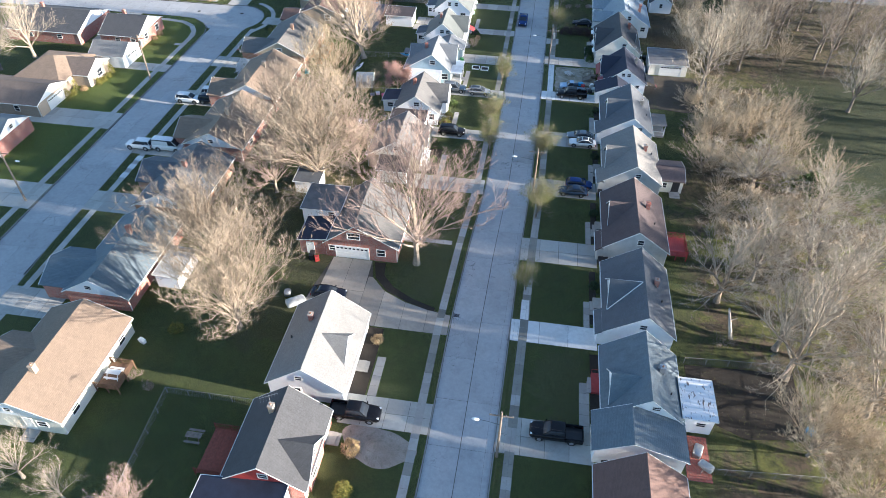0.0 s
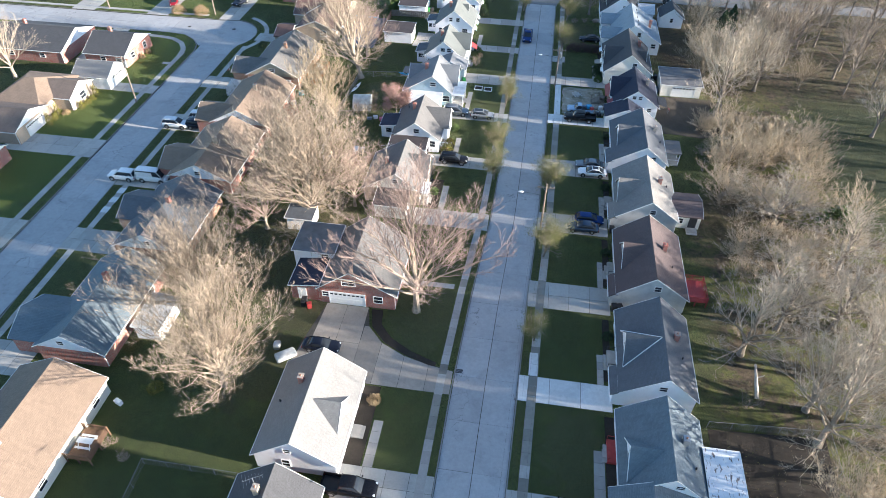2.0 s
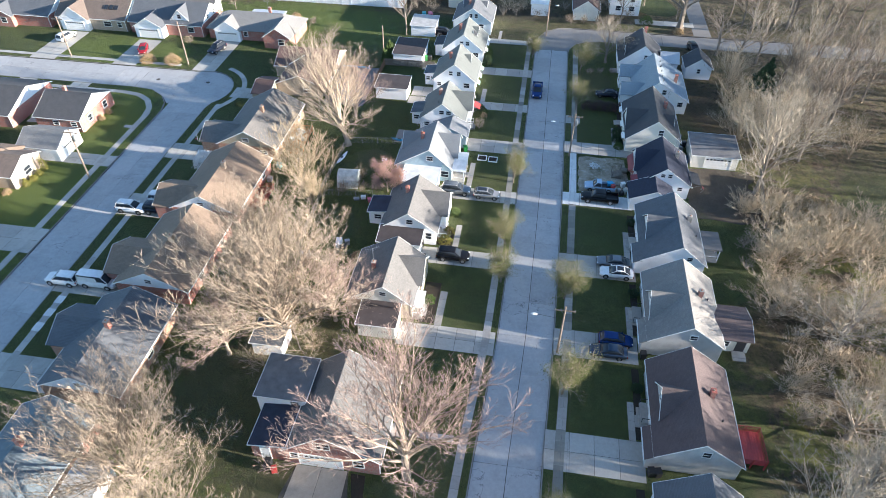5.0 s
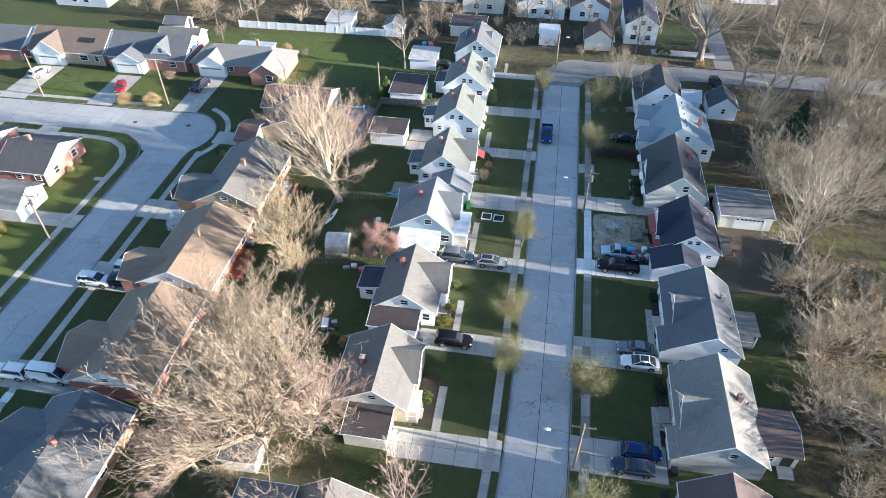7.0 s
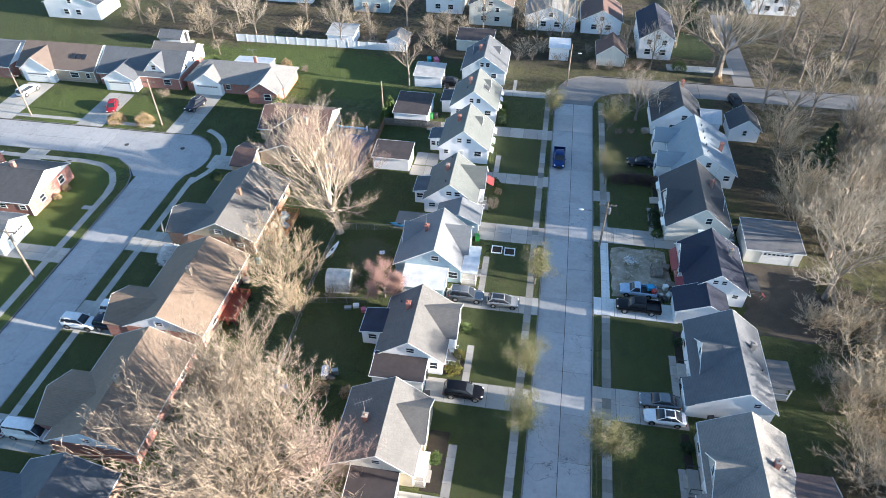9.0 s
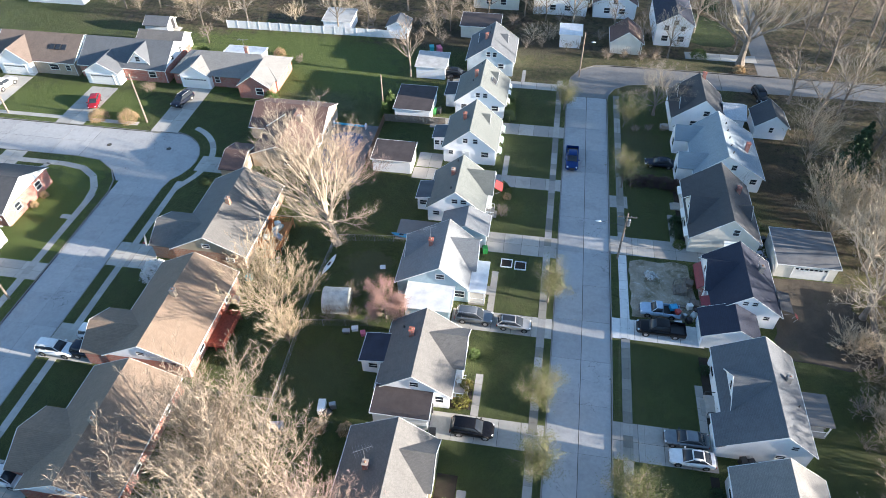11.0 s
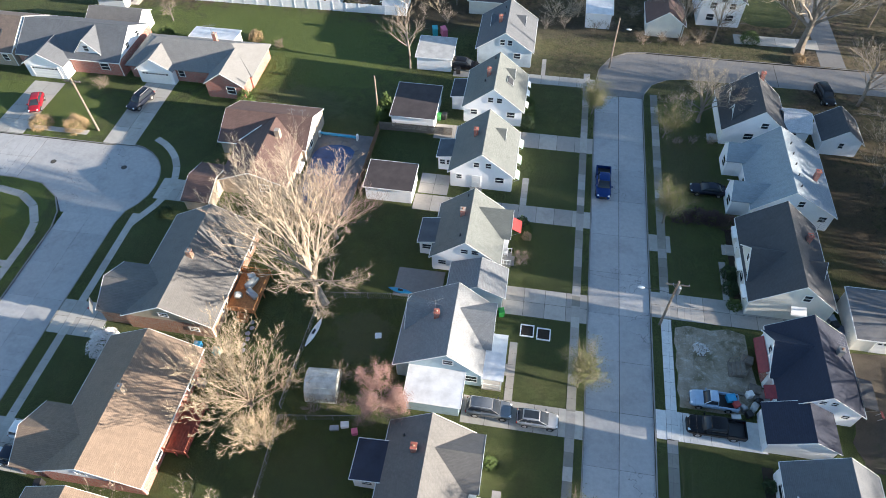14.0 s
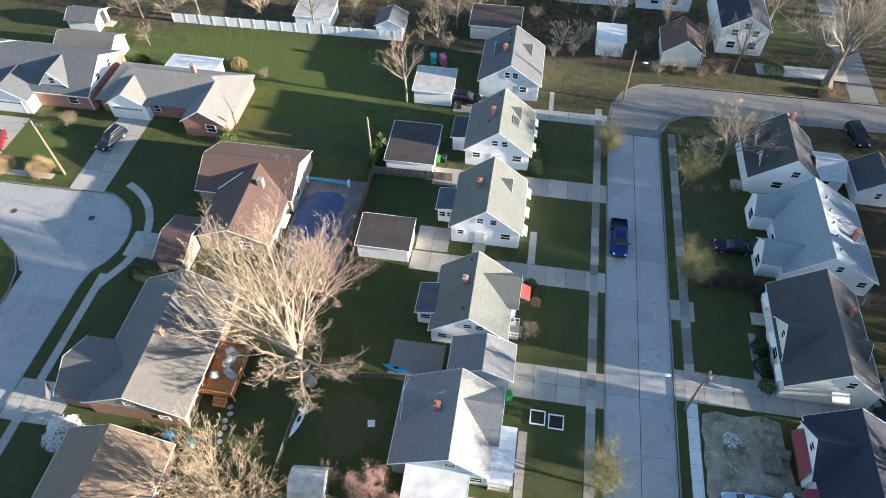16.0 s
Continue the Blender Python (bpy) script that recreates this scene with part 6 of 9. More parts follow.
house("ranch_house", -57.2, -47.0, 121.2, 136.4, 2.6, 5.3, ROOF["grey"], BRICK_ORANGE, "long orange brick house with a grey roof and wooden deck", chimneys=((0.6, -0.2, 1.0, BRICK_ORANGE),), windows=(("v-", 0.0, 3.7, 1.0, 0.6), ("u+", -4, 1.5, 1.2, 1.1), ("u+", 5, 1.5, 1.2, 1.1), ("v-", 3, 1.5, 1.0, 0.6)), crosses=(("u-", -4.0, 6.6, -8.4, 2.6, 4.3, True),), **D)
h = house("ranch_house", -57.6, -45.0, 151.2, 159.8, 2.5, 4.5, ROOF["redbrown"], BRICK_TAN, "tan brick house with a red-brown roof beside a pool", axis="x", gable=BRICK_TAN, windows=(("v-", -2.0, 1.5, 1.2, 1.1),), crosses=(("u-", -1.2, 9.0, -11.8, 2.5, 4.3, True),), group="ranch houses along the far street")
s = Shape()
s.tube((-4.3, 3.4, 2.72), (-1.9, 0.6, 3.84), 0.09, n=6)
part("valley_flashing", s, TRIM, h, "white metal valley flashing")
s = Shape()
s.box(-4.2, -3.5, -2.9, -2.2, 2.6, 5.1)
part("chimney", s, BRICK_TAN, h)
s = Shape()
s.box(-8.6, -6.4, -6.75, -6.05, 1.75, 2.0)
part("awning", s, TRIM, h, "white metal window awning")
house("house_wing", -58.4, -54.9, 139.8, 146.4, 2.1, 3.2, ROOF["redbrown"], BRICK_TAN, "low brick wing with a red-brown roof", axis="x", category="house", group="outbuildings", gutters=False)

# ---- houses west and north of the far street ----
house("bungalow", -99.6, -89.8, 102.4, 114.6, 2.7, 5.0, ROOF["tan"], BRICK_TAN, "tan brick bungalow with a hipped tan roof", axis="x", hip=4.0, group="bungalows", windows=(("v-", 1.5, 1.5, 1.4, 1.3), ("v-", -1.0, 1.5, 1.0, 1.3)))
house("bungalow_wing", -103.0, -88.9, 94.2, 103.4, 2.6, 4.3, ROOF["brown"], BRICK_TAN, "tan brick bungalow wing with a brown roof and white gable", axis="x", gable=WHITE_SIDING, group="bungalows", windows=(("u-", -2.5, 1.5, 0.9, 1.0),), garages=(("v-", 0.4, 4.6),), category="house")
house("bungalow_wing", -92.6, -86.2, 106.4, 113.6, 2.6, 4.2, ROOF["brown"], BRICK_TAN, "brick wing with a brown roof and white gable", axis="x", gable=WHITE_SIDING, group="bungalows", windows=(("v-", 0, 1.5, 1.6, 1.3),), category="house")
house("bungalow", -104.0, -87.8, 81.0, 90.0, 2.7, 4.8, ROOF["bluegrey"], BRICK, "brick bungalow with a grey roof", axis="x", gable=WHITE_SIDING, group="bungalows", windows=(("v-", 0, 3.5, 0.8, 0.6),))
house("bungalow", -94.0, -85.0, 124.2, 134.8, 2.7, 5.0, ROOF["charcoal"], BRICK, "brick bungalow with a dark roof and white gable end", axis="x", gable=WHITE_SIDING, group="bungalows", chimneys=((0.5, 1, 0.9, BRICK),), windows=(("u-", -3, 1.6, 1.0, 0.8), ("u-", 0.5, 1.6, 1.0, 0.8), ("v-", -2.5, 1.6, 1.2, 1.2), ("v-", 2.5, 1.6, 1.2, 1.2)))
house("attached_garage", -91.0, -83.6, 115.0, 121.4, 2.6, 4.2, ROOF["pale"], WHITE_SIDING, "white garage with a pale gabled roof", axis="x", garages=(("v-", 0, 3.4),), category="garage", group="outbuildings")
house("bungalow", -116.0, -98.7, 123.6, 136.4, 2.7, 5.0, ROOF["charcoal"], BRICK, "brick bungalow with a long dark roof", axis="x", gable=WHITE_SIDING, group="bungalows", chimneys=((0.5, 3, 0.9, BRICK),), windows=(("u-", -4, 1.6, 1.0, 0.8), ("u-", 3, 1.6, 1.0, 0.8)))
N = dict(axis="x", group="houses along the north street")
house("brick_house", -79.0, -58.5, 166.4, 174.6, 2.6, 5.0, ROOF["pale"], BRICK, "red brick house with a grey hipped roof", hip=4.0, windows=(("u-", 4.5, 1.5, 1.6, 1.2), ("u-", 1.5, 1.5, 0.9, 1.1)), chimneys=((1.2, -3.0, 1.3, BRICK),), crosses=(("u-", 5.4, 5.8, -5.2, 2.6, 4.5, True, "garage"), ("u-", -7.0, 6.0, -7.2, 2.6, 4.6, True)), **N)
house("brick_house", -98.2, -80.4, 166.2, 177.0, 2.8, 5.8, ROOF["slate"], BRICK, "brick house with a slate roof, white dormer and garage", gable=WHITE_SIDING, crosses=(("u-", -3.4, 4.6, -4.6, 3.4, 5.6, False), ("u-", 3.2, 6.6, -7.6, 2.6, 4.5, True, "garage")), windows=(("v-", -2.0, 3.6, 0.9, 0.9), ("v-", 1.5, 3.6, 0.9, 0.9), ("u-", -6, 1.6, 1.4, 1.1)), **N)
house("brick_house", -116.5, -99.2, 166.2, 177.0, 2.8, 5.8, ROOF["brown"], BRICK_TAN, "tan brick house with a brown roof and skylights", gable=WHITE_SIDING, crosses=(("u-", 3.6, 6.8, -6.6, 2.8, 5.4, True, "garage"),), windows=(("u-", -4, 1.6, 1.8, 1.1), ("u-", -7, 1.6, 0.9, 1.1)), **N)
house("brick_house", -136.0, -118.0, 165.5, 177.0, 2.8, 5.4, ROOF["slate"], BRICK, "brick house with a slate roof and white gables", gable=WHITE_SIDING, crosses=(("u-", 3.0, 6.4, -7.0, 2.6, 4.4, True),), **N)
shed_block("patio_roof", -72.2, -64.6, 175.1, 178.0, 2.3, 2.5, WHITE_ROOF, WHITE_SIDING, "white patio room behind a brick house", fall="v+", category="porch")
house("rear_wing", -92.0, -82.5, 177.2, 181.6, 2.6, 3.8, ROOF["grey"], WHITE_SIDING, "white rear wing with a grey roof", axis="x", category="extension", group="outbuildings", gutters=False)
house("garden_shed", -94.8, -89.6, 185.2, 189.0, 2.0, 3.0, ROOF["slate"], WHITE_SIDING, "white garden shed with a dark roof", axis="x", doors=(("v-", 0.6, DARK_METAL),), category="shed", group="outbuildings", gutters=False)
shed_block("garden_shed", -57.0, -51.0, 191.6, 197.0, 2.3, 2.6, ROOF["pale"], WHITE_SIDING, "white shed with a pale flat roof behind a fence", category="shed")
house("garden_shed", -43.0, -38.6, 191.2, 195.5, 2.1, 3.2, ROOF["slate"], WHITE_SIDING, "white shed behind the vinyl fence", category="shed", group="outbuildings", gutters=False)
for x0, x1, y0, y1, e, r, roof, wall, lab in ((12.4, 19.4, 195.2, 209.5, 4.6, 6.8, "navy", "w", "white two-storey house with a dark roof and upper porch"), (3.5, 9.5, 190.5, 197.0, 2.5, 4.6, "redbrown", "c", "old pale garage with a rust-brown roof"),
                                              (-26.5, -16.5, 207.5, 218.0, 4.8, 7.2, "brown", "c", "cream two-storey house with a brown roof"), (-13.0, -1.5, 206.5, 217.0, 3.4, 5.8, "pale", "w", "white house with a row of porch windows"),
                                              (0.0, 9.0, 206.5, 217.0, 3.2, 5.6, "redbrown", "w", "white house with a brown roof"), (-56.0, -47.0, 211.0, 220.0, 3.4, 6.0, "slate", "b", "blue house with a slate roof"), (-38.0, -29.0, 213.0, 222.0, 4.4, 6.8, "slate", "w", "white two-storey house beyond bare trees"),
                                              (-130.0, -116.0, 196.0, 205.0, 3.8, 6.4, "slate", "w", "white house with dark shutters"), (41.0, 52.0, 224.0, 236.0, 3.0, 5.4, "slate", "w", "white house beyond the woods"), (-80.0, -68.0, 214.0, 224.0, 3.4, 6.0, "grey", "w", "white house beyond the trees")):
    wm = {"w": WHITE_SIDING, "c": CREAM_SIDING, "b": BLUE_SIDING}[wall]
    house("far_house", x0, x1, y0, y1, e, r, ROOF[roof], wm, lab, group="houses beyond the north yards", windows=() if e < 2.6 else (("v-", -1.6, 1.7, 1.2, 1.1), ("v-", 1.6, 1.7, 1.2, 1.1), ("v-", 0, e + 0.5, 0.9, 0.9)) + ((("v-", -1.6, 3.9, 0.9, 1.0), ("v-", 1.6, 3.9, 0.9, 1.0)) if e > 4 else ()))
shed_block("garden_shed", -6.8, -2.6, 191.5, 195.5, 2.8, 3.1, WHITE_ROOF, WHITE_SIDING, "tall pale shed among bare trees", category="shed")
shed_block("garden_shed", -27.5, -19.5, 193.0, 198.5, 2.5, 2.8, ROOF["brown"], CREAM_SIDING, "long cream garage with a brown flat roof", category="garage")

# ---- trees ----
KINDS = [
    rooted_tree("bare_tree", "big bare tree with tan twigs", BARK_TAN, BARK_TAN, 11, 13, 9.5, fork=0.08, stems=26, kids=(9, 6, 5, 2), r0=0.3, twig=0.013, flat=0.7, up=0.3, open_up=0.54, angle=0.7, ragged=0.16),
    rooted_tree("bare_tree", "bare grey-brown woodland tree", BARK_GREY, BARK_GREY_TAN, 23, 13, 6.0, fork=0.2, stems=11, kids=(8, 6, 4, 1), r0=0.26, twig=0.012, open_up=0.4, angle=0.7),
    rooted_tree("bare_tree", "pale bare woodland tree", BARK_PALE, BARK_GREY_TAN, 37, 12, 6.5, fork=0.16, stems=11, kids=(8, 5, 4, 1), r0=0.3, twig=0.012, open_up=0.36, angle=0.7),
    rooted_tree("bare_tree", "bare tree with pinkish twigs", BARK_PALE, BARK_PINK, 41, 12.5, 7.0, fork=0.16, stems=15, kids=(9, 6, 5, 2), r0=0.3, twig=0.012, open_up=0.36),
    make_tree("bare_tree", "tall slim bare tree", BARK_GREY, BARK_TAN, 53, 15, trunk=0.6, kids=(10, 5, 4, 2), twig=0.016, r0=0.19, first=0.3, low=0.3, spread=(0.8, 0.6, 0.58, 0.55)),
    rooted_tree("bare_tree", "bushy bare tree with many low stems", BARK_TAN, BARK_STRAW, 67, 10, 5.6, fork=0.02, stems=24, kids=(9, 5, 4, 1), r0=0.13, twig=0.013, flat=0.8, up=0.26, open_up=0.42, angle=0.5),
    rooted_tree("bare_tree", "old sycamore with pale bare limbs", BARK_PALE, BARK_PALE, 72, 16, 8.5, fork=0.14, stems=18, kids=(11, 6, 5, 2), r0=0.44, lean=(-0.36, 0.32), twig=0.012, flat=1.0, open_up=0.26),
    rooted_tree("bare_tree", "bare thicket of a few stems", BARK_TAN, BARK_STRAW, 83, 8, 4.6, fork=0.02, stems=12, kids=(7, 4, 3), r0=0.08, twig=0.015, flat=0.68, open_up=0.4, angle=0.5),
    rooted_tree("bare_tree", "large old bare tree with a thick trunk", BARK_GREY, BARK_GREY_TAN, 61, 14, 9.0, fork=0.28, stems=9, kids=(8, 5, 5, 2), r0=0.62, twig=0.011, open_up=0.5),
    rooted_tree("bare_tree", "bare woodland tree far in the wood", BARK_GREY, BARK_GREY_TAN, 29, 13, 5.5, fork=0.3, stems=9, kids=(8, 5, 3), r0=0.24, twig=0.018, open_up=0.45),
    rooted_tree("dry_brush", "low tangle of dry tan brush", BARK_STRAW, BARK_STRAW, 91, 3, 2.4, group="dry brush", category="brush", fork=0.02, stems=13, kids=(5, 4), r0=0.03, twig=0.019, flat=0.8, up=0.2, open_up=0.35, angle=0.6, cuts=(3, 2, 2), ragged=0.5),
]
HEIGHTS = [13, 13, 12, 12.5, 15, 10, 16, 8, 14, 13, 3]
REACH = []
for ob in KINDS:  # how far most of each crown reaches sideways
    me = next(c for c in ob.children if c.name.startswith("crown")).data
    co = np.empty(len(me.vertices) * 3)
    me.vertices.foreach_get("co", co)
    co = co.reshape(-1, 3)
    mid = np.median(co[:, :2], axis=0)
    REACH.append(float(np.percentile(np.linalg.norm(co[:, :2] - mid, axis=1), 93)))
USED = set()


def plant(kind, x, y, h, turn=0.0, label="", r=None):
    """A tree of one kind; r: its crown's radius."""
    k = h / HEIGHTS[kind]
    w = r / REACH[kind] if r else k
    ob = KINDS[kind]
    m = pose(x, y, 0, 0, 0, turn)
    if kind not in USED:
        USED.add(kind)
        ob.matrix_world = m @ Matrix.Diagonal((w, w, k, 1))
        return tagged(ob, label)
    o = copy_thing(ob, m)
    o.scale = (w, w, k)
    return tagged(o, label)


for kind, x, y, h, r, lab in (
        (0, -33.6, 51.4, 14.0, 8.4, "big bare round-crowned tree in a back yard"), (0, -40.6, 61.4, 13.5, 8.4, "big bare tree beside a brick house"), (0, -32.6, 83.4, 15.0, 11.8, "huge bare tree with tan twigs between the back yards"), (3, -38.5, 79.5, 9.5, 5.6, ""), (3, -26.8, 87.0, 9.5, 5.5, ""),
        (3, -13.3, 66.6, 20.0, 9.8, "bare tree with pinkish buds on a front lawn"), (6, -35.9, 127.8, 16.5, 9.6, "old leaning sycamore with pale bare limbs"), (5, -40.0, 113.8, 11.0, 6.2, ""), (5, -37.1, 109.9, 5.5, 2.6, "small bare bushy tree"),
        (0, -38.6, 92.9, 12.0, 7.5, "bare spreading tree behind ranch houses"), (4, -34.8, 175.3, 15.0, None, ""), (8, 28.6, 189.3, 15.0, 9.5, "large old bare tree beside a pale drive"), (1, 10.6, 168.6, 8.5, 5.6, "bare spreading tree at the street corner"), (3, -37.2, 138.0, 10.0, 5.2, "bare tree with rosy twigs beside a pool"),
        (2, -105.2, 116.4, 13.0, 7.0, "bare tree with a pale trunk beside bungalows"), (1, -108.5, 110.0, 11.0, 6.5, ""), (4, -79.5, 182.9, 5.0, 1.8, "small bare tree on a wide lawn"), (2, -42.5, 26.5, 5.5, None, "small bare young tree"), (3, -35.0, 26.0, 5.5, None, ""), (2, -48.0, 28.0, 7.0, None, ""),
        # along the wood's edge
        (2, 28.0, 65.9, 11.5, 7.0, "big bare tree at the wood's edge"), (2, 34.2, 54.1, 14.5, 8.0, "old pale tree leaning over the woods"), (1, 37.2, 92.2, 8.5, 8.0, "big bare tree at the wood's edge"), (5, 34.3, 43.6, 9.5, 6.5, "wide bare thicket by a back yard"), (5, 38.5, 38.5, 9.5, 6.5, "wide bare thicket by a back yard"),
        (1, 33.7, 124.9, 15.5, 7.5, "tall bare tree beside an earth yard"), (7, 33.6, 116.0, 7.0, 4.5, ""), (7, 30.2, 97.0, 5.5, 5.0, "wide bare thicket behind a grey house"), (7, 32.6, 105.4, 8.0, 6.0, "wide pale bare thicket at the wood's edge"), (7, 39.0, 107.6, 8.5, 6.5, "wide pale bare thicket at the wood's edge"), (7, 45.0, 110.5, 7.5, 5.5, "wide pale bare thicket at the wood's edge"), (2, 35.0, 79.0, 7.0, 6.5, ""), (1, 40.5, 72.0, 10.0, 8.0, ""), (2, 41.0, 64.0, 12.5, 8.0, ""), (1, 44.5, 84.0, 9.5, 7.0, ""),
        (2, 36.5, 134.0, 12.0, 7.0, ""), (5, 33.0, 139.5, 9.0, 6.0, ""), (2, 39.5, 142.0, 12.0, 7.5, ""), (1, 43.0, 136.0, 11.0, 7.0, ""), (2, 42.0, 50.0, 11.5, 7.5, ""), (1, 61.0, 121.9, 13.0, 6.5, ""), (2, 34.0, 58.5, 11.5, 6.5, "bare tree among the close-set woods"), (1, 39.5, 63.0, 11.0, 7.0, "bare tree among the close-set woods"), (1, 33.5, 71.0, 10.0, 6.0, "bare tree among the close-set woods"), (2, 45.0, 57.0, 11.5, 7.0, "bare tree among the close-set woods"), (2, 46.0, 72.0, 11.0, 7.0, "bare tree among the close-set woods"), (7, 34.5, 74.0, 4.8, 4.6, ""), (7, 38.5, 84.5, 5.5, 5.0, "")):
    plant(kind, x, y, h, 0.0 if kind == 6 and x < 0 else random.uniform(0, 360), lab, r)
rng = random.Random(5)
woods = [(51.4, 149.6), (56.7, 157), (60.6, 158.4), (60.8, 144.4), (51.2, 155.2), (46, 159.5), (43, 173.2), (35.4, 176.2), (66, 150), (70, 160), (50, 166), (58, 168), (66, 170), (74, 152), (80, 162), (86, 176), (38, 168), (47.4, 207.3), (44, 190), (54, 194), (64, 190), (72, 198), (80, 190), (58, 206), (90, 200), (72, 212), (48, 150), (70, 142), (78, 140), (64, 178), (76, 172)]
for x, y in woods:
    plant(rng.choice((9, 4, 4)), x + rng.uniform(-1, 1), y + rng.uniform(-1, 1), rng.uniform(11.5, 15.0), rng.uniform(0, 360), "", None if y < 100 else rng.uniform(4.5, 6.0))
# unseen trees added east of the meadow to cast shade over it
for i in range(8):
    plant(rng.choice((9, 4, 9)), rng.uniform(84, 104), rng.uniform(88, 134), rng.uniform(13, 16), rng.uniform(0, 360), "", rng.uniform(4.5, 6.5))
for i in range(56):  # slim trunks close together in the deep of the wood
    plant(4, rng.uniform(37, 100), rng.uniform(136, 178) if i < 38 else rng.uniform(188, 215), rng.uniform(12, 16), rng.uniform(0, 360), "tall slim bare tree among the close-set woods", rng.uniform(2.6, 3.8))
for x, y, h in ((33.5, 146, 8), (34.2, 158, 7.5), (43.5, 147, 8), (45.5, 153, 7), (36, 165, 6.5), (52, 138, 6.5), (48.5, 93, 7.5), (42.5, 99.5, 8)):
    plant(7, x, y, h, rng.uniform(0, 360), "bare many-stemmed thicket at the wood's edge", h * 0.62)
for i in range(17):  # thickets between the taller trees
    x, y = (rng.uniform(36, 48), rng.uniform(34, 56)) if i < 7 else (rng.uniform(31, 47), rng.uniform(94, 113))
    plant(7, x, y, rng.uniform(3.2, 5.2), rng.uniform(0, 360), "low bare thicket on the wood's floor", rng.uniform(3.0, 4.4))
for i in range(104):  # dry brush on the wood's floor
    plant(10, rng.uniform(29.5, 50), 121 - 52 * rng.random() ** 1.3, rng.uniform(1.6, 3.2), rng.uniform(0, 360), "low tan brush on the wood's floor", rng.uniform(1.8, 3.0))
for i in range(16):  # brush under the big bare trees
    plant(10, rng.uniform(-37, -27.5), rng.uniform(77.5, 92), rng.uniform(1.2, 2.4), rng.uniform(0, 360), "low brush under a big bare tree", rng.uniform(1.5, 2.4))
for i in range(22):  # brush behind the north yards
    plant(10, rng.uniform(-118, 20), rng.uniform(192, 208), rng.uniform(2.0, 4.0), rng.uniform(0, 360), "tan brush behind the back yards", rng.uniform(2.2, 3.6))
for i in range(24):
    plant(rng.choice((4, 4, 9)), -118 + i * 6.4 + rng.uniform(-2, 2), rng.uniform(190, 206), rng.uniform(9, 13), rng.uniform(0, 360))

# ---- vehicles ----
car("pickup", "black", -15.6, 40.9, 0, "black pickup truck parked beside a white house", 0.03)
car("sedan", "dark", -23.8, 58.6, 0, "dark blue sedan parked on a wide driveway", 0.03)
car("pickup", "black", 7.0, 41.8, 180, "black pickup truck on a concrete driveway", 0.03)
car("sedan", "steel", 8.6, 86.9, 180, "steel blue sedan on a driveway", 0.03)
car("hatch", "blue", 9.6, 88.9, 0, "bright blue hatchback by a grey house", 0.03)
car("sedan", "grey", 9.8, 103.7, 180, "grey sedan parked on a driveway", 0.03)
car("sedan", "white", 10.2, 101.5, 180, "white sedan with a black sunroof", 0.03, False, True)
car("pickup", "black", 8.2, 118.7, 180, "black pickup truck on pale concrete", 0.04)
car("old_pickup", "paleblue", 8.3, 121.8, 180, "old pale blue pickup truck with a loaded bed", 0.03)
car("suv", "black", -13.2, 101.4, 0, "black sport utility car on a driveway", 0.03)
car("suv", "grey", -15.0, 117.2, 0, "grey sport utility car with roof rails", 0.03, True)
car("hatch", "silver", -9.9, 116.8, 0, "silver hatchback near the pavement", 0.03, False, True)
car("pickup", "blue", -3.4, 152.8, -90, "bright blue pickup truck parked at the kerb", ROAD_Z)
car("suv", "white", -64.8, 104.3, 0, "white sport utility car with roof rails", 0.03, True)
car("suv", "dark", -60.4, 104.6, 0, "dark blue sport utility car by a garage", 0.03)
car("suv", "white", -60.9, 107.2, 0, "white sport utility car by a garage", 0.03)
car("suv", "white", -66.2, 87.9, 180, "white sport utility car in front of a van", 0.03)
car("van", "white", -61.0, 88.2, 0, "white panel van on a driveway", 0.03)
car("suv", "dark", -74.6, 160.0, -105, "dark grey jeep on a sloping driveway", 0.03, True)
car("hatch", "red", -90.5, 157.0, -70, "red hatchback by a dry bush", 0.03)
car("suv", "white", -111.0, 160.3, 80, "white car before a garage", 0.03)
car("sedan", "dark", 10.6, 153.6, 180, "dark blue sedan parked before a white house", 0.0)
car("suv", "black", 30.2, 177.0, -80, "black car beside a detached garage", 0.03)
car("suv", "black", -26.0, 176.6, 0, "black car in a narrow drive", 0.03)

# ---- porches, awnings, decks ----


def awning(x, y, rz, w, material, label, d=1.1, z=2.3, top=2.9):
    a = thing("awning", x, y, rz, label=label, category="awning", group="awnings")
    s = Shape()
    s.add([(-w / 2, 0, top), (w / 2, 0, top), (w / 2, -d, z), (-w / 2, -d, z), (-w / 2, 0, top - 0.05), (w / 2, 0, top - 0.05), (w / 2, -d, z - 0.05), (-w / 2, -d, z - 0.05), (-w / 2, -d, z - 0.22), (w / 2, -d, z - 0.22)],
          [(0, 1, 2, 3), (7, 6, 5, 4), (0, 3, 7, 4), (1, 5, 6, 2), (0, 4, 5, 1), (3, 2, 9, 8), (2, 6, 9), (3, 8, 7)])
    part("canopy", s, material, a)
    for q in (-1, 1):
        b = Shape()
        b.tube((q * (w / 2 - 0.05), -d + 0.05, z), (q * (w / 2 - 0.05), 0, z - 0.7), 0.02, n=5)
        part("bracket", b, GALV, a)


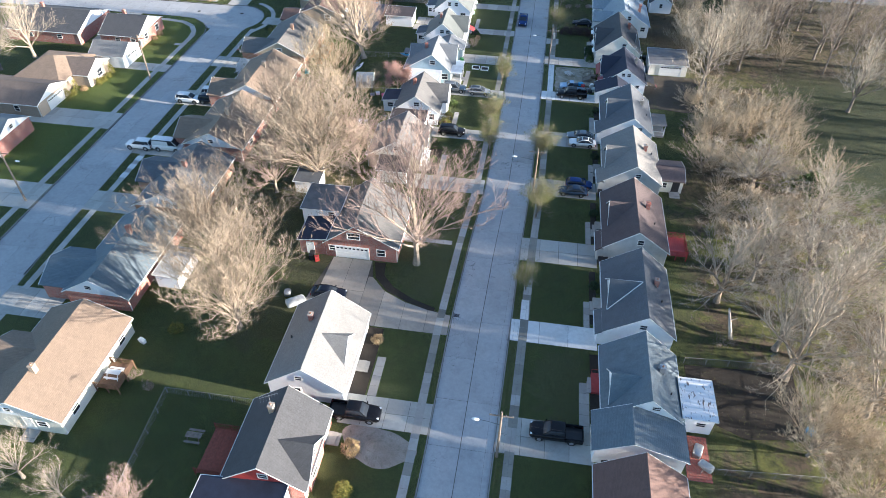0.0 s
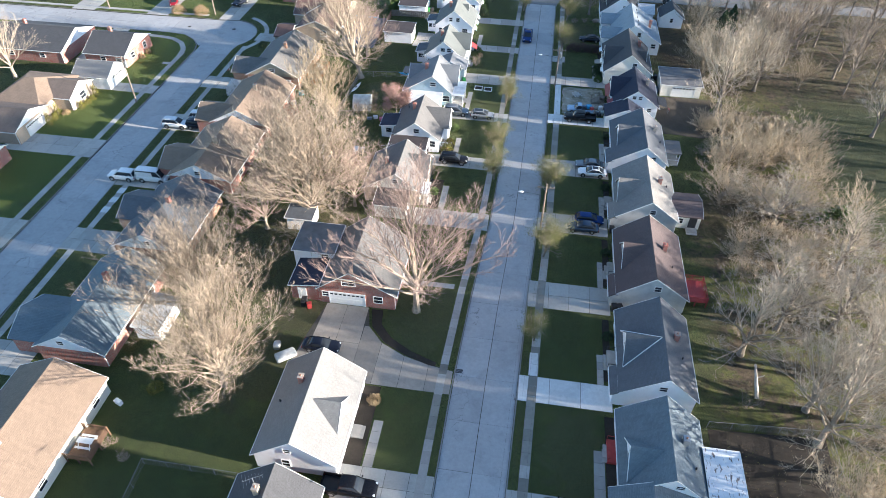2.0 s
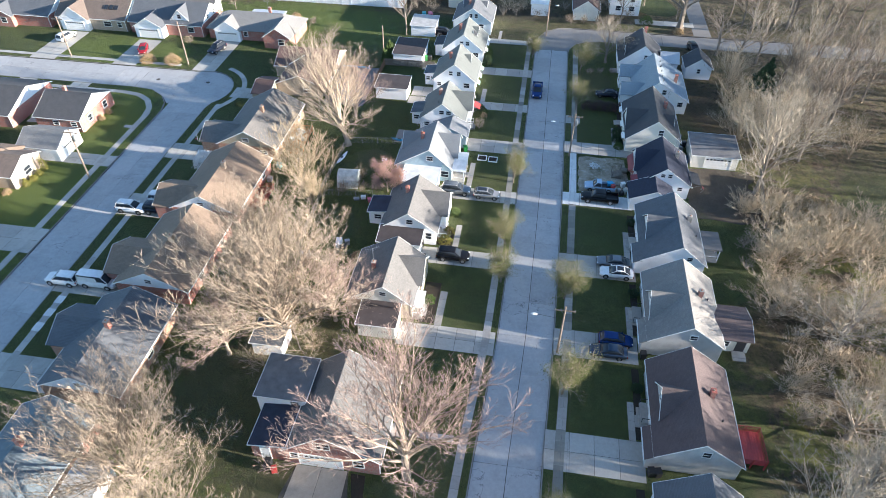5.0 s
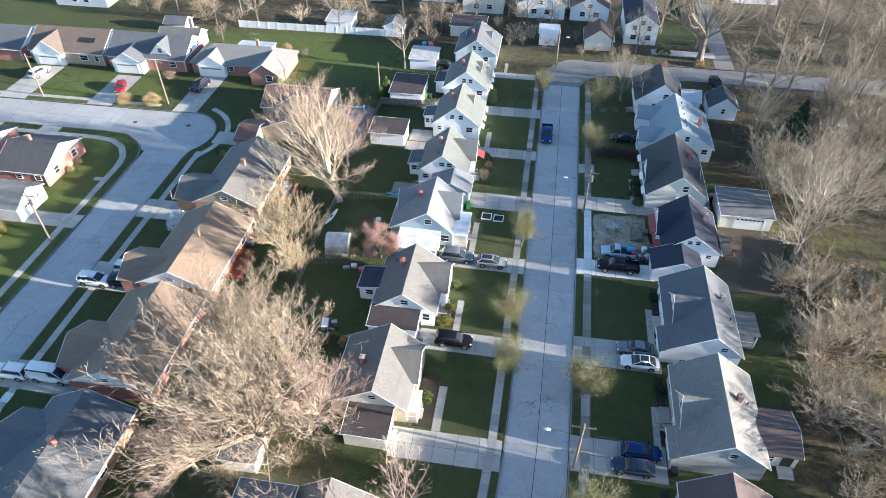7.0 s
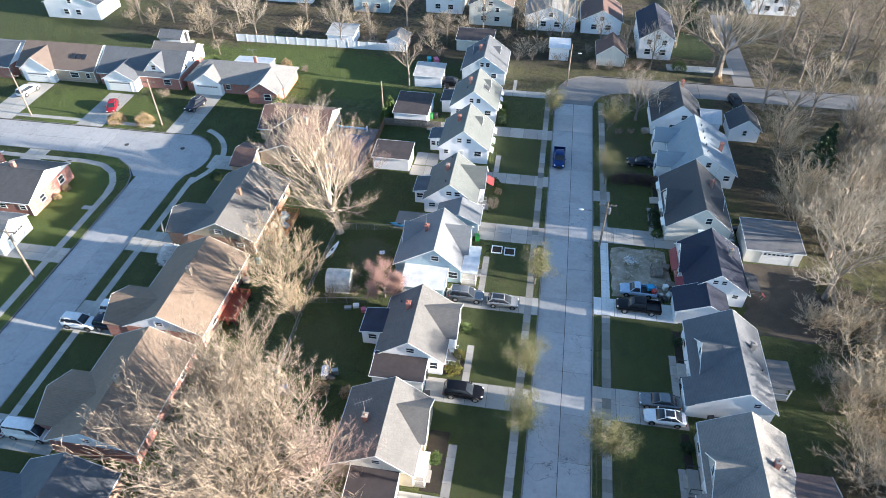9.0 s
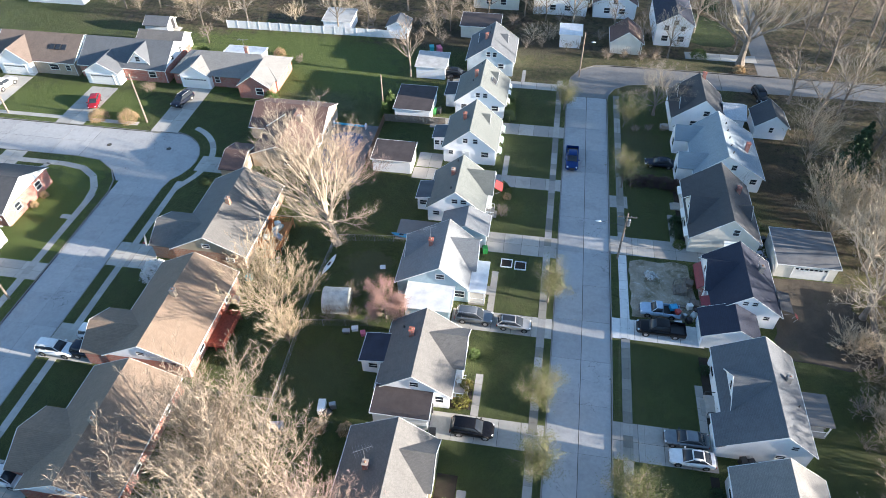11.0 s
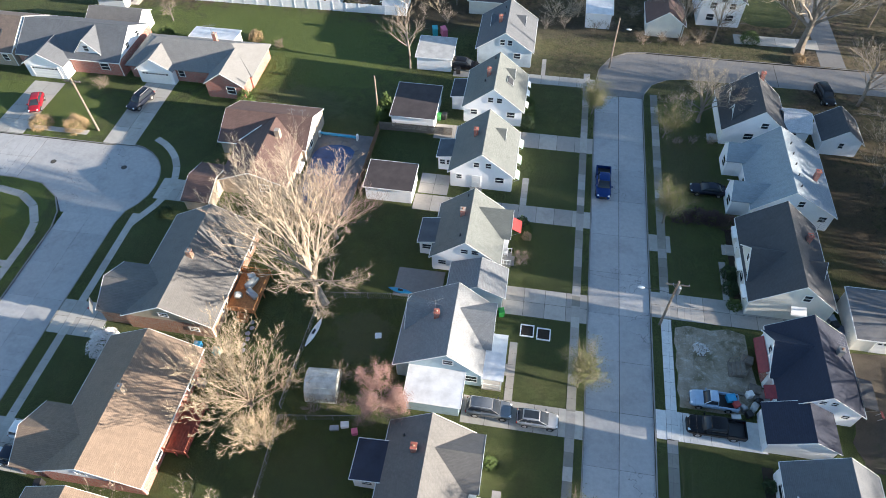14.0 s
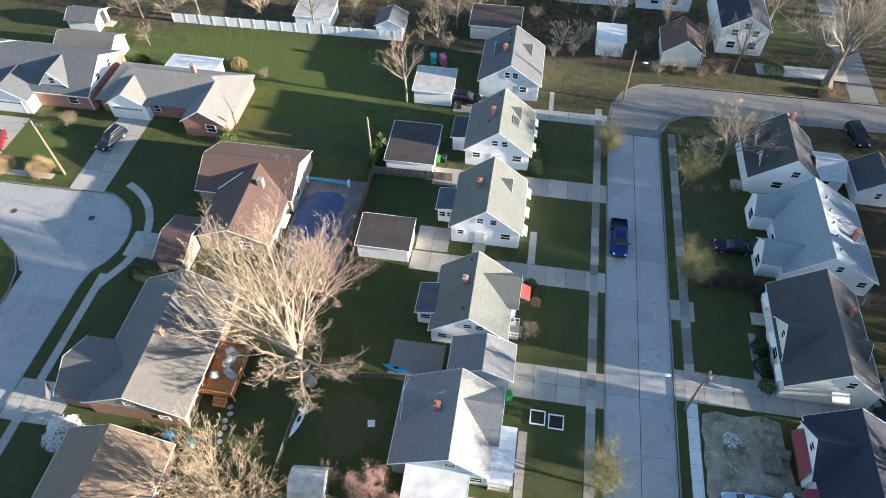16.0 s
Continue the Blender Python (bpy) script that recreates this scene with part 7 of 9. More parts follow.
def porch(x0, x1, y0, y1, z, label, roof=None, floor=0.35, steps=None):
    """A porch roof on posts over a raised floor."""
    p = thing("porch", (x0 + x1) / 2, (y0 + y1) / 2, label=label, category="porch", group="porches")
    w, l = (x1 - x0) / 2, (y1 - y0) / 2
    s = Shape()
    s.box(-w, w, -l, l, 0, floor)
    part("floor", s, PAVING_OLD, p)
    s = Shape()
    s.box(-w - 0.15, w + 0.15, -l - 0.15, l + 0.15, z, z + 0.14)
    part("roof", s, roof or WHITE_ROOF, p)
    for u in (-w + 0.08, w - 0.08):
        for v in (-l + 0.08, 0, l - 0.08):
            s = Shape()
            s.box(u - 0.06, u + 0.06, v - 0.06, v + 0.06, floor, z)
            part("post", s, TRIM, p)
    for v in (-l + 0.08, l - 0.08):
        s = Shape()
        s.box(-w + 0.1, w - 0.1, v - 0.03, v + 0.03, floor + 0.75, floor + 0.82)
        part("rail", s, TRIM, p)
    s = Shape()
    s.box(w, w + 0.4, -0.7, 0.7, 0, floor / 2)
    part("step", s, PAVING_OLD, p)


def deck(x0, x1, y0, y1, z, wood, label, stair=None):
    """A boarded deck with railings on posts."""
    d = thing("deck", (x0 + x1) / 2, (y0 + y1) / 2, label=label, category="deck", group="decks")
    w, l = (x1 - x0) / 2, (y1 - y0) / 2
    n = max(6, int(2 * w / 0.28))
    for i in range(n):
        s = Shape()
        s.box(-w + 2 * w * i / n + 0.01, -w + 2 * w * (i + 1) / n - 0.01, -l, l, z - 0.05, z + random.uniform(0, 0.008))
        part("board", s, wood, d)
    for u in (-w, 0, w):
        for v in (-l, 0, l):
            if u or v:
                s = Shape()
                s.box(u - 0.06, u + 0.06, v - 0.06, v + 0.06, 0, z + (0.95 if u > -w + 0.1 or v else 0))
                part("post", s, wood, d)
    for a in ((-w, w, -l - 0.03, -l + 0.03), (-w, w, l - 0.03, l + 0.03), (w - 0.03, w + 0.03, -l, l)):
        for h, t in ((0.9, 0.06), (0.25, 0.05)):
            s = Shape()
            s.box(*a, z + h - t, z + h)
            part("rail", s, wood, d)
        for i in range(1, 14):
            f = i / 14
            u, v = a[0] + (a[1] - a[0]) * f, a[2] + (a[3] - a[2]) * f
            if a[1] - a[0] > 0.1:
                v = (a[2] + a[3]) / 2
            else:
                u = (a[0] + a[1]) / 2
            s = Shape()
            s.box(u - 0.025, u + 0.025, v - 0.025, v + 0.025, z, z + 0.86)
            part("baluster", s, wood, d)
    if stair:
        for i in range(3):
            s = Shape()
            s.box(stair - 0.7, stair + 0.7, -l - 0.3 * (i + 1), -l - 0.3 * i, 0, z * (3 - i) / 4)
            part("step", s, wood, d)
    return d


deck(-30.4, -26.6, 31.2, 36.6, 0.4, WOOD_RED, "red-stained wooden deck behind a brick house")
deck(-46.2, -43.4, 39.3, 43.0, 0.8, WOOD_BROWN, "brown wooden deck with a small white table", 0.0)
deck(-46.9, -43.3, 124.6, 130.4, 0.9, WOOD_ORANGE, "orange-stained wooden deck with covered furniture", 0.3)
deck(-46.8, -44.4, 107.4, 112.6, 0.7, WOOD_RED, "red-stained wooden deck with railings")
deck(21.9, 24.8, 73.4, 77.6, 0.8, RED_PAINT, "red-painted rear deck with railings")
porch(-16.1, -14.0, 119.6, 125.0, 2.5, "white porch with a white roof and slim posts")
porch(-16.9, -15.6, 88.9, 91.6, 2.4, "small white porch with iron rails", TRIM)
porch(22.3, 24.8, 106.4, 110.3, 2.4, "rear porch with a grey roof", ROOF["grey"])
for y, lab in ((49.5, "low red front porch"), (62.2, "dark front stoop"), (78.5, "dark front stoop beside shrubs"), (94.0, "grey front stoop with a railing"), (108.5, "dark front stoop with a railing")):
    b = thing("front_stoop", 11.9 if y < 50 else 12.3 if y < 70 else 12.9 if y < 100 else 13.3, y, label=lab + " before the door", category="porch", group="front stoops")
    s = Shape()
    s.box(-0.9, 0.35, -1.4, 1.4, 0, 0.4)
    part("platform", s, RED_PAINT if y < 50 else PAVING_OLD, b)
    s = Shape()
    s.box(-1.3, -0.9, -0.8, 0.8, 0, 0.2)
    part("step", s, PAVING_OLD, b)
    for q in (-1.35, 1.35):
        s = Shape()
        s.box(-0.9, 0.3, q - 0.03, q + 0.03, 1.1, 1.16).box(-0.9, -0.84, q - 0.03, q + 0.03, 0.4, 1.1)
        part("railing", s, DARK_METAL if y > 50 else RED_PAINT, b)

awning(18.2, 133.97, 0, 1.7, TRIM, "white metal awning over a side door", 0.9, 2.2, 2.7)


def rail_stoop(x, y, label, w=1.3, material=None):
    """A raised step before a front door that faces the street, with white railings and a chair."""
    b = thing("front_stoop", x, y, label=label, category="porch", group="front stoops")
    s = Shape()
    s.box(-0.7, 0.7, -w, w, 0, 0.45)
    part("platform", s, material or BRICK, b)
    s = Shape()
    s.box(0.7, 1.1, -0.7, 0.7, 0, 0.22)
    part("step", s, PAVING_OLD, b)
    for q in (-w + 0.04, w - 0.04):
        s = Shape()
        s.box(-0.7, 0.7, q - 0.03, q + 0.03, 1.25, 1.32).box(-0.7, 0.7, q - 0.02, q + 0.02, 0.6, 0.64)
        part("railing", s, TRIM, b)
        for u in (-0.6, -0.2, 0.2, 0.62):
            s = Shape()
            s.box(u - 0.025, u + 0.025, q - 0.025, q + 0.025, 0.45, 1.25)
            part("baluster", s, TRIM, b)
    c = thing("garden_chair", x - 0.1, y + w * 0.5, -70, 0.45, "white garden chair on a front step", "chair", "garden chairs")
    s = Shape()
    s.box(-0.25, 0.25, -0.25, 0.25, 0.4, 0.45)
    part("seat", s, TRIM, c)
    s = Shape()
    s.box(-0.25, 0.25, 0.2, 0.26, 0.45, 0.95)
    part("backrest", s, TRIM, c)
    for u in (-0.22, 0.22):
        for v in (-0.22, 0.22):
            s = Shape()
            s.box(u - 0.02, u + 0.02, v - 0.02, v + 0.02, 0, 0.4)
            part("leg", s, TRIM, c)


rail_stoop(-15.4, 106.4, "brick front stoop with white railings and chairs")
rail_stoop(-15.3, 137.6, "front stoop with white railings", 1.0, PAVING_OLD)


def roof_light(x, y, z, sx, sy, tilt, label):
    b = thing("roof_window", x, y, z=z, label=label, category="skylight", group="roof windows")
    b.matrix_world = pose(x, y, z, tilt, 0, 0)
    s = Shape()
    s.box(-sx / 2, sx / 2, -sy / 2, sy / 2, -0.05, 0.09)
    part("frame", s, DARK_METAL, b)
    s = Shape()
    s.box(-sx / 2 + 0.08, sx / 2 - 0.08, -sy / 2 + 0.08, sy / 2 - 0.08, 0.09, 0.1)
    part("pane", s, GLASS, b)


for x in (-104.6, -103.4, -102.2):
    roof_light(x, 168.8, 4.45, 1.0, 1.2, 29.1, "dark roof window in a brown roof")
b = thing("roof_hatch", -17.6, 167.4, label="dark flat roof hatch on a grey roof", category="hatch")
b.matrix_world = pose(-17.9, 167.6, 4.92, 0, 38.7, 0)
s = Shape()
s.slope_box(-0.55, 0.55, -0.7, 0.7, -0.05, 0.12, 0.06, 0.06, 0.06)
part("lid", s, DARK_METAL, b)
s = Shape()
s.box(-0.62, 0.62, -0.77, 0.77, -0.05, 0.05)
part("rim", s, GALV, b)
awning(-14.9, 141.4, 90, 2.0, RED_PAINT, "red metal awning over a front window")
for y in (150.6, 153.6, 156.8):
    awning(-15.75, y, 90, 1.7, AWNING_GREEN, "mint green metal awning on a white house", 0.9)
for y in (165.6, 168.4, 170.6):
    awning(-15.65, y, 90, 1.4, TRIM, "pale metal awning on a white house", 0.8)
for y in (135.5, 139.5, 144.6):
    awning(12.95, y, -90, 1.9, TRIM, "white metal awning on a cream house", 0.75, 2.3, 2.75)
awning(13.7, 127.2, -90, 4.4, DARK_RED, "dark red sheet awning over a front wall", 0.8, 2.0, 2.75)
awning(14.4, 122.8, -90, 1.6, DARK_RED, "small dark red awning over a side door", 1.3, 2.2, 2.6)
awning(22.5, 124.0, 90, 3.4, ROOF["charcoal"], "dark shingled rear awning", 1.7, 2.2, 2.7)
awning(24.25, 122.0, 90, 0.7, DARK_RED, "dark red edge of a rear awning", 0.4, 2.0, 2.3)

# ---- poles and wires ----


def utility_pole(x, y, h, label, arm=True, lamp=None, drum=False, rz=0.0):
    p = thing("utility_pole", x, y, rz, label=label, category="pole", group="utility poles")
    s = Shape()
    s.tube((0, 0, 0), (0, 0, h), 0.16, 0.11, 10)
    part("post", s, POLE_WOOD, p)
    if arm:
        s = Shape()
        s.box(-1.25, 1.25, -0.06, 0.06, h - 0.7, h - 0.56)
        a = part("crossarm", s, POLE_WOOD, p)
        for u in (-1.15, -0.5, 0.5, 1.15):
            s = Shape()
            s.tube((u, 0, h - 0.56), (u, 0, h - 0.38), 0.045, 0.03, 6)
            part("insulator", s, GALV, a)
        for u in (-0.6, 0.6):
            s = Shape()
            s.tube((0, 0.08, h - 1.4), (u, 0.08, h - 0.62), 0.02, n=4)
            part("brace", s, GALV, a)
    if drum:
        s = Shape()
        s.tube((0.35, 0.1, h - 2.2), (0.35, 0.1, h - 1.2), 0.24, n=12).tube((0.35, 0.1, h - 1.2), (0.35, 0.1, h - 1.1), 0.2, 0.1, 12)
        part("transformer", s, GALV, p)
    if lamp:
        s = Shape()
        z = min(7.4, h - 2.3)
        n = 6
        s.pipe([(lamp * i / n, 0, z + 0.5 * math.sin(i / n * 1.5)) for i in range(n + 1)], 0.022)
        arm_ob = part("lamp_arm", s, DARK_METAL, p)
        s = Shape()
        s.ball((lamp * 1.08, 0, z + 0.5), 0.42, 0.19, 0.11, 10, 6)
        part("lamp_head", s, TRIM, arm_ob, "pale grey lamp head", smooth=True)
    return p


MAIN_POLES = [(0.75, 38.2, -2.4), (2.3, 86.2, -3.3), (3.3, 131.0, -3.3)]
for x, y, l in MAIN_POLES:
    utility_pole(x, y, 8.4, "wooden utility pole with crossarm and street lamp by the kerb", True, l, y > 120)
utility_pole(-2.6, 180.2, 9.0, "leaning wooden pole with a street lamp at the corner", False, 1.6)
utility_pole(-78.2, 153.0, 9.5, "wooden utility pole leaning by dry bushes", True, None, False, 0)
utility_pole(-76.3, 111.2, 9.5, "wooden utility pole on a sunny verge", True, None, True, 0)
utility_pole(-76.7, 70.9, 9.5, "wooden utility pole at the edge of a lawn", True, 2.0, False, 0)
utility_pole(-105.0, 152.3, 9.0, "wooden utility pole beside the north street", True)
utility_pole(-37.2, 162.4, 7.5, "plain pale pole beside an evergreen", False)


def wire(a, b, sag, label="thin black overhead cable between poles"):
    cu = bpy.data.curves.new("cable", "CURVE")
    cu.dimensions, cu.bevel_depth, cu.bevel_resolution = "3D", 0.006, 0
    sp = cu.splines.new("POLY")
    n = 14
    sp.points.add(n)
    for i in range(n + 1):
        f = i / n
        sp.points[i].co = (*[p + (q - p) * f - (4 * sag * f * (1 - f) if k == 2 else 0) for k, (p, q) in enumerate(zip(a, b))], 1)
    cu.materials.append(DARK_METAL)
    tagged(new("overhead_cable", cu), label, "cable", "overhead cables")


spans = [(0.3, 5.0), (0.75, 38.2), (2.3, 86.2), (3.3, 131.0), (4.4, 178.0)]
for (xa, ya), (xb, yb) in zip(spans, spans[1:]):
    for u in (-1.15, 0.5, 1.15):
        wire((xa + u, ya, 8.05), (xb + u, yb, 8.05), 0.6)
    wire((xa, ya, 6.8), (xb, yb, 6.8), 0.5)
wire((0.75, 38.2, 6.9), (12.0, 40.5, 3.6), 0.4, "service cable from a pole to a house")
wire((2.3, 86.2, 6.9), (12.6, 88.2, 3.4), 0.4, "service cable from a pole to a house")
wire((3.3, 131.0, 6.9), (13.4, 133.8, 3.6), 0.4, "service cable from a pole to a house")
wire((3.3, 131.0, 6.9), (-15.0, 136.0, 3.6), 0.5, "service cable across the street")
for a, b in (((-78.2, 153.0), (-76.3, 111.2)), ((-76.3, 111.2), (-76.7, 70.9)), ((-78.2, 153.0), (-105.0, 152.3))):
    for u in (-1.1, 0.0, 1.1):
        wire((a[0] + u, a[1], 9.1), (b[0] + u, b[1], 9.1), 0.8)

# ---- fences ----


def mesh_fence(pts, h=1.2, label="grey chain-link fence on thin posts"):
    f = thing("chain_link_fence", pts[0][0], pts[0][1], label=label, category="fence", group="yard fences")
    ox, oy = pts[0]
    for (xa, ya), (xb, yb) in zip(pts, pts[1:]):
        L = math.hypot(xb - xa, yb - ya)
        n = max(1, round(L / 2.6))
        at = lambda t: (xa - ox + (xb - xa) * t, ya - oy + (yb - ya) * t)
        for i in range(n + 1):
            s = Shape()
            s.tube((*at(i / n), 0), (*at(i / n), h + 0.05), 0.035, n=6)
            part("post", s, FENCE_METAL, f)
        s = Shape()
        s.tube((*at(0), h), (*at(1), h), 0.025, n=5)
        part("top_rail", s, FENCE_METAL, f)
        s = Shape()
        m = int(L / 0.22)
        for i in range(m):
            p, q = at(i / m), at((i + 1) / m)
            s.tube((*p, 0.03), (*q, h), 0.008, n=3).tube((*q, 0.03), (*p, h), 0.008, n=3)
        tagged(part("wire_mesh", s, FENCE_METAL, f), kind="stuff")


def board_fence(pts, h, material, label, pitch=0.16, gap=0.02, name="wooden_fence"):
    f = thing(name, pts[0][0], pts[0][1], label=label, category="fence", group="yard fences")
    ox, oy = pts[0]
    for (xa, ya), (xb, yb) in zip(pts, pts[1:]):
        L = math.hypot(xb - xa, yb - ya)
        a = math.degrees(math.atan2(yb - ya, xb - xa))
        n = max(1, int(L / pitch))
        def plank():
            s = Shape()
            s.box(0, pitch - gap, -0.02, 0.02, 0.05, h)
            return s.mesh("board")
        for i in range(n):
            part("board", shared(("plank", pitch, h, material.name), plank), material, f, m=pose(xa - ox + (xb - xa) * i / n, ya - oy + (yb - ya) * i / n, random.uniform(-0.02, 0.02), 0, 0, a))
        for i in range(int(L / 2.4) + 1):
            t = min(1.0, i * 2.4 / L)
            s = Shape()
            s.box(-0.06, 0.06, -0.06, 0.06, 0, h + 0.08)
            part("post", shared(("fpost", h, material.name), lambda: s.mesh("post")), material, f, m=pose(xa - ox + (xb - xa) * t, ya - oy + (yb - ya) * t, 0, 0, 0, a))
        for z in (0.35, h - 0.25):
            s = Shape()
            s.box(0, L, 0.02, 0.06, z, z + 0.09)
            part("rail", s, material, f, m=pose(xa - ox, ya - oy, 0, 0, 0, a))


mesh_fence([(-37.0, 24.0), (-38.0, 40.3), (-27.4, 40.3)])
mesh_fence([(-36.0, 98.5), (-36.5, 112.8), (-28.2, 114.0)])
mesh_fence([(-42.5, 101.2), (-36.0, 101.2)])
mesh_fence([(-36.8, 114.0), (-36.4, 128.6), (-25.5, 130.0)])
mesh_fence([(22.3, 54.4), (35.5, 55.2), (35.0, 40.5), (22.4, 39.6)])
board_fence([(-78.3, 190.0), (-38.4, 190.4)], 1.75, FENCE_WHITE, "long white vinyl panel fence across the back of a lawn", 0.3, 0.006, "vinyl_fence")
board_fence([(-36.3, 159.6), (-25.5, 159.8)], 1.5, WOOD_GREY, "weathered grey board fence between yards")
board_fence([(-36.4, 146.5), (-36.4, 159.4)], 1.5, WOOD_BROWN, "brown board fence beside a pool")
board_fence([(33.4, 117.0), (35.2, 128.5)], 1.5, WOOD_GREY, "leaning grey board fence at the edge of the woods", 0.3)

# ---- pool ----
p = thing("swimming_pool", -41.6, 150.0, label="swimming pool under a taut blue cover with a stone rim", category="pool")
s = Shape()
s.prism([(-3.3, -8.2), (4.7, -8.2), (4.9, 7.8), (-3.4, 7.8)], 0.0, 0.03, "z")
part("surround", s, FELT["grey"], p)
rim = [(-2.5, 4.2), (-1.2, 5.1), (0.4, 5.3), (1.8, 5.0), (2.7, 4.2), (2.7, 2.7), (2.3, 1.6), (2.3, -1.0), (2.6, -4.0), (2.2, -6.6), (-2.0, -6.6), (-2.6, -4.0), (-2.9, -1.0), (-3.1, 1.7), (-3.0, 3.2)]
s = Shape()
s.prism(rim[::-1], 0.03, 0.09, "z")
part("cover", s, POOL_COVER, p)
for (xa, ya), (xb, yb) in list(zip(rim, rim[1:]))[:9]:
    for k in range(2):
        fa, fb = k / 2 + 0.02, (k + 1) / 2 - 0.02
        d = Vector((xb - xa, yb - ya)).normalized()
        o = Vector((-d.y, d.x)) * 0.75
        a, b = (xa + (xb - xa) * fa, ya + (yb - ya) * fa), (xa + (xb - xa) * fb, ya + (yb - ya) * fb)
        s = Shape()
        s.sheet([(a[0], a[1], 0.1), (b[0], b[1], 0.1), (b[0] + o.x, b[1] + o.y, 0.1), (a[0] + o.x, a[1] + o.y, 0.1)], 0.07)
        part("coping_stone", s, PAVE_POOL, p)
s = Shape()
s.tube((-3.1, 6.9, 0.55), (2.4, 6.7, 0.55), 0.2, n=10)
part("cover_roller", s, BLUE_PLASTIC, p)
for x in (-3.2, 2.5):
    s = Shape()
    s.box(x - 0.12, x + 0.12, 6.5, 7.1, 0.03, 0.95)
    part("roller_stand", s, TRIM, p)

# ---- yard things ----


def bin_(x, y, lid, label):
    b = thing("wheeled_bin", x, y, random.uniform(-20, 20), label=label, category="bin", group="wheeled bins")
    s = Shape()
    s.slope_box(-0.3, 0.3, -0.34, 0.34, 0.08, 1.0, -0.05, -0.05, -0.04)
    part("body", s, BLACK_PLASTIC if lid is BLACK_PLASTIC else GREEN_PLASTIC, b)
    s = Shape()
    s.slope_box(-0.37, 0.37, -0.41, 0.43, 1.0, 1.09, 0.04, 0.04, 0.05)
    part("lid", s, lid, b)
    for q in (-0.26, 0.26):
        s = Shape()
        s.tube((q - 0.03, 0.3, 0.12), (q + 0.03, 0.3, 0.12), 0.12, n=10)
        part("wheel", s, TYRE, b)


for x, y, k in ((12.2, 38.6, 1), (13.0, 38.5, 1), (12.6, 70.9, 1), (13.3, 70.9, 1), (12.9, 87.0, 1), (15.4, 101.9, 1), (16.2, 101.8, 1), (-17.4, 100.2, 1), (-18.2, 103.2, 1), (-15.0, 129.4, 0), (-27.2, 163.4, 1), (-28.0, 163.2, 0),
                (-28.2, 65.6, 1), (22.8, 133.5, 1), (-26.8, 175.0, 1), (-57.6, 102.4, 1)):
    bin_(x, y, BLACK_PLASTIC if k else GREEN_PLASTIC, "black wheeled rubbish bin by a wall" if k else "green wheeled rubbish bin by a wall")


def boat(x, y, rz, material, label, L=3.2, z=0.0):
    b = thing("kayak", x, y, rz, z, label, "kayak")
    s = Shape()
    n = 9
    ring = []
    for i in range(n + 1):
        f = i / n * 2 - 1
        r = 0.36 * max(0.03, 1 - abs(f) ** 2.4)
        ring.append([(f * L / 2, r * math.cos(a), 0.2 + 0.17 * math.sin(a) * max(0.15, 1 - abs(f) ** 3) + 0.12 * f * f) for a in [2 * math.pi * k / 10 for k in range(10)]])
    v = [p for r in ring for p in r]
    s.add(v, [(i * 10 + k, i * 10 + (k + 1) % 10, (i + 1) * 10 + (k + 1) % 10, (i + 1) * 10 + k) for i in range(n) for k in range(10)])
    part("hull", s, material, b, smooth=True)
    s = Shape()
    s.tube((-0.3, 0, 0.355), (0.3, 0, 0.355), 0.16, 0.14, 8)
    part("seat", s, BLACK_PLASTIC, b)


boat(-27.3, 130.9, -8, BLUE_PLASTIC, "bright blue kayak lying by a fence")
boat(-36.0, 123.6, 78, TRIM, "white canoe leaning along a fence", 4.2)


def frame_bed(x, y):
    b = thing("cellar_hatch", x, y, label="square window well with a white frame in the lawn", category="hatch", group="window wells")
    s = Shape()
    for a in ((-0.8, 0.8, -0.8, -0.68), (-0.8, 0.8, 0.68, 0.8), (-0.8, -0.68, -0.68, 0.68), (0.68, 0.8, -0.68, 0.68)):
        s.box(*a, 0, 0.16)
    part("rim", s, TRIM, b)
    s = Shape()
    s.box(-0.68, 0.68, -0.68, 0.68, 0, 0.06)
    part("cover", s, MULCH, b)


frame_bed(-11.8, 127.7)
frame_bed(-9.9, 127.5)
q = thing("quonset_shed", -33.0, 117.2, 95, label="grey tarpaulin shed with a rounded roof", category="shed")
s = Shape()
arc = [(1.9 * math.cos(a), 2.3 * math.sin(a)) for a in [math.pi * i / 10 for i in range(11)]]
s.prism(arc, -1.7, 1.7, "y")
part("cover", s, TARP, q)
s = Shape()
s.box(-0.7, 0.7, -1.74, -1.71, 0, 1.7)
part("flap", s, TARP, q)


def table_set(x, y, label, material, rz=0.0):
    t = thing("picnic_table", x, y, rz, label=label, category="table")
    for i in range(4):
        s = Shape()
        s.box(-0.9, 0.9, -0.36 + i * 0.18, -0.2 + i * 0.18, 0.7, 0.74)
        part("tabletop_board", s, material, t)
    for v in (-0.75, 0.75):
        s = Shape()
        s.box(-0.9, 0.9, v - 0.13, v + 0.13, 0.42, 0.46)
        part("bench", s, material, t)
    for u in (-0.65, 0.65):
        for q in (-1, 1):
            s = Shape()
            s.tube((u, q * 0.25, 0.7), (u, q * 0.75, 0.0), 0.05, n=5)
            part("leg", s, material, t)


table_set(-32.3, 35.2, "weathered grey picnic table on a lawn", WOOD_GREY)
table_set(-44.8, 41.2, "white garden table on a deck", TRIM)
tagged(bpy.data.objects["picnic_table.001"]).location.z = 0.8


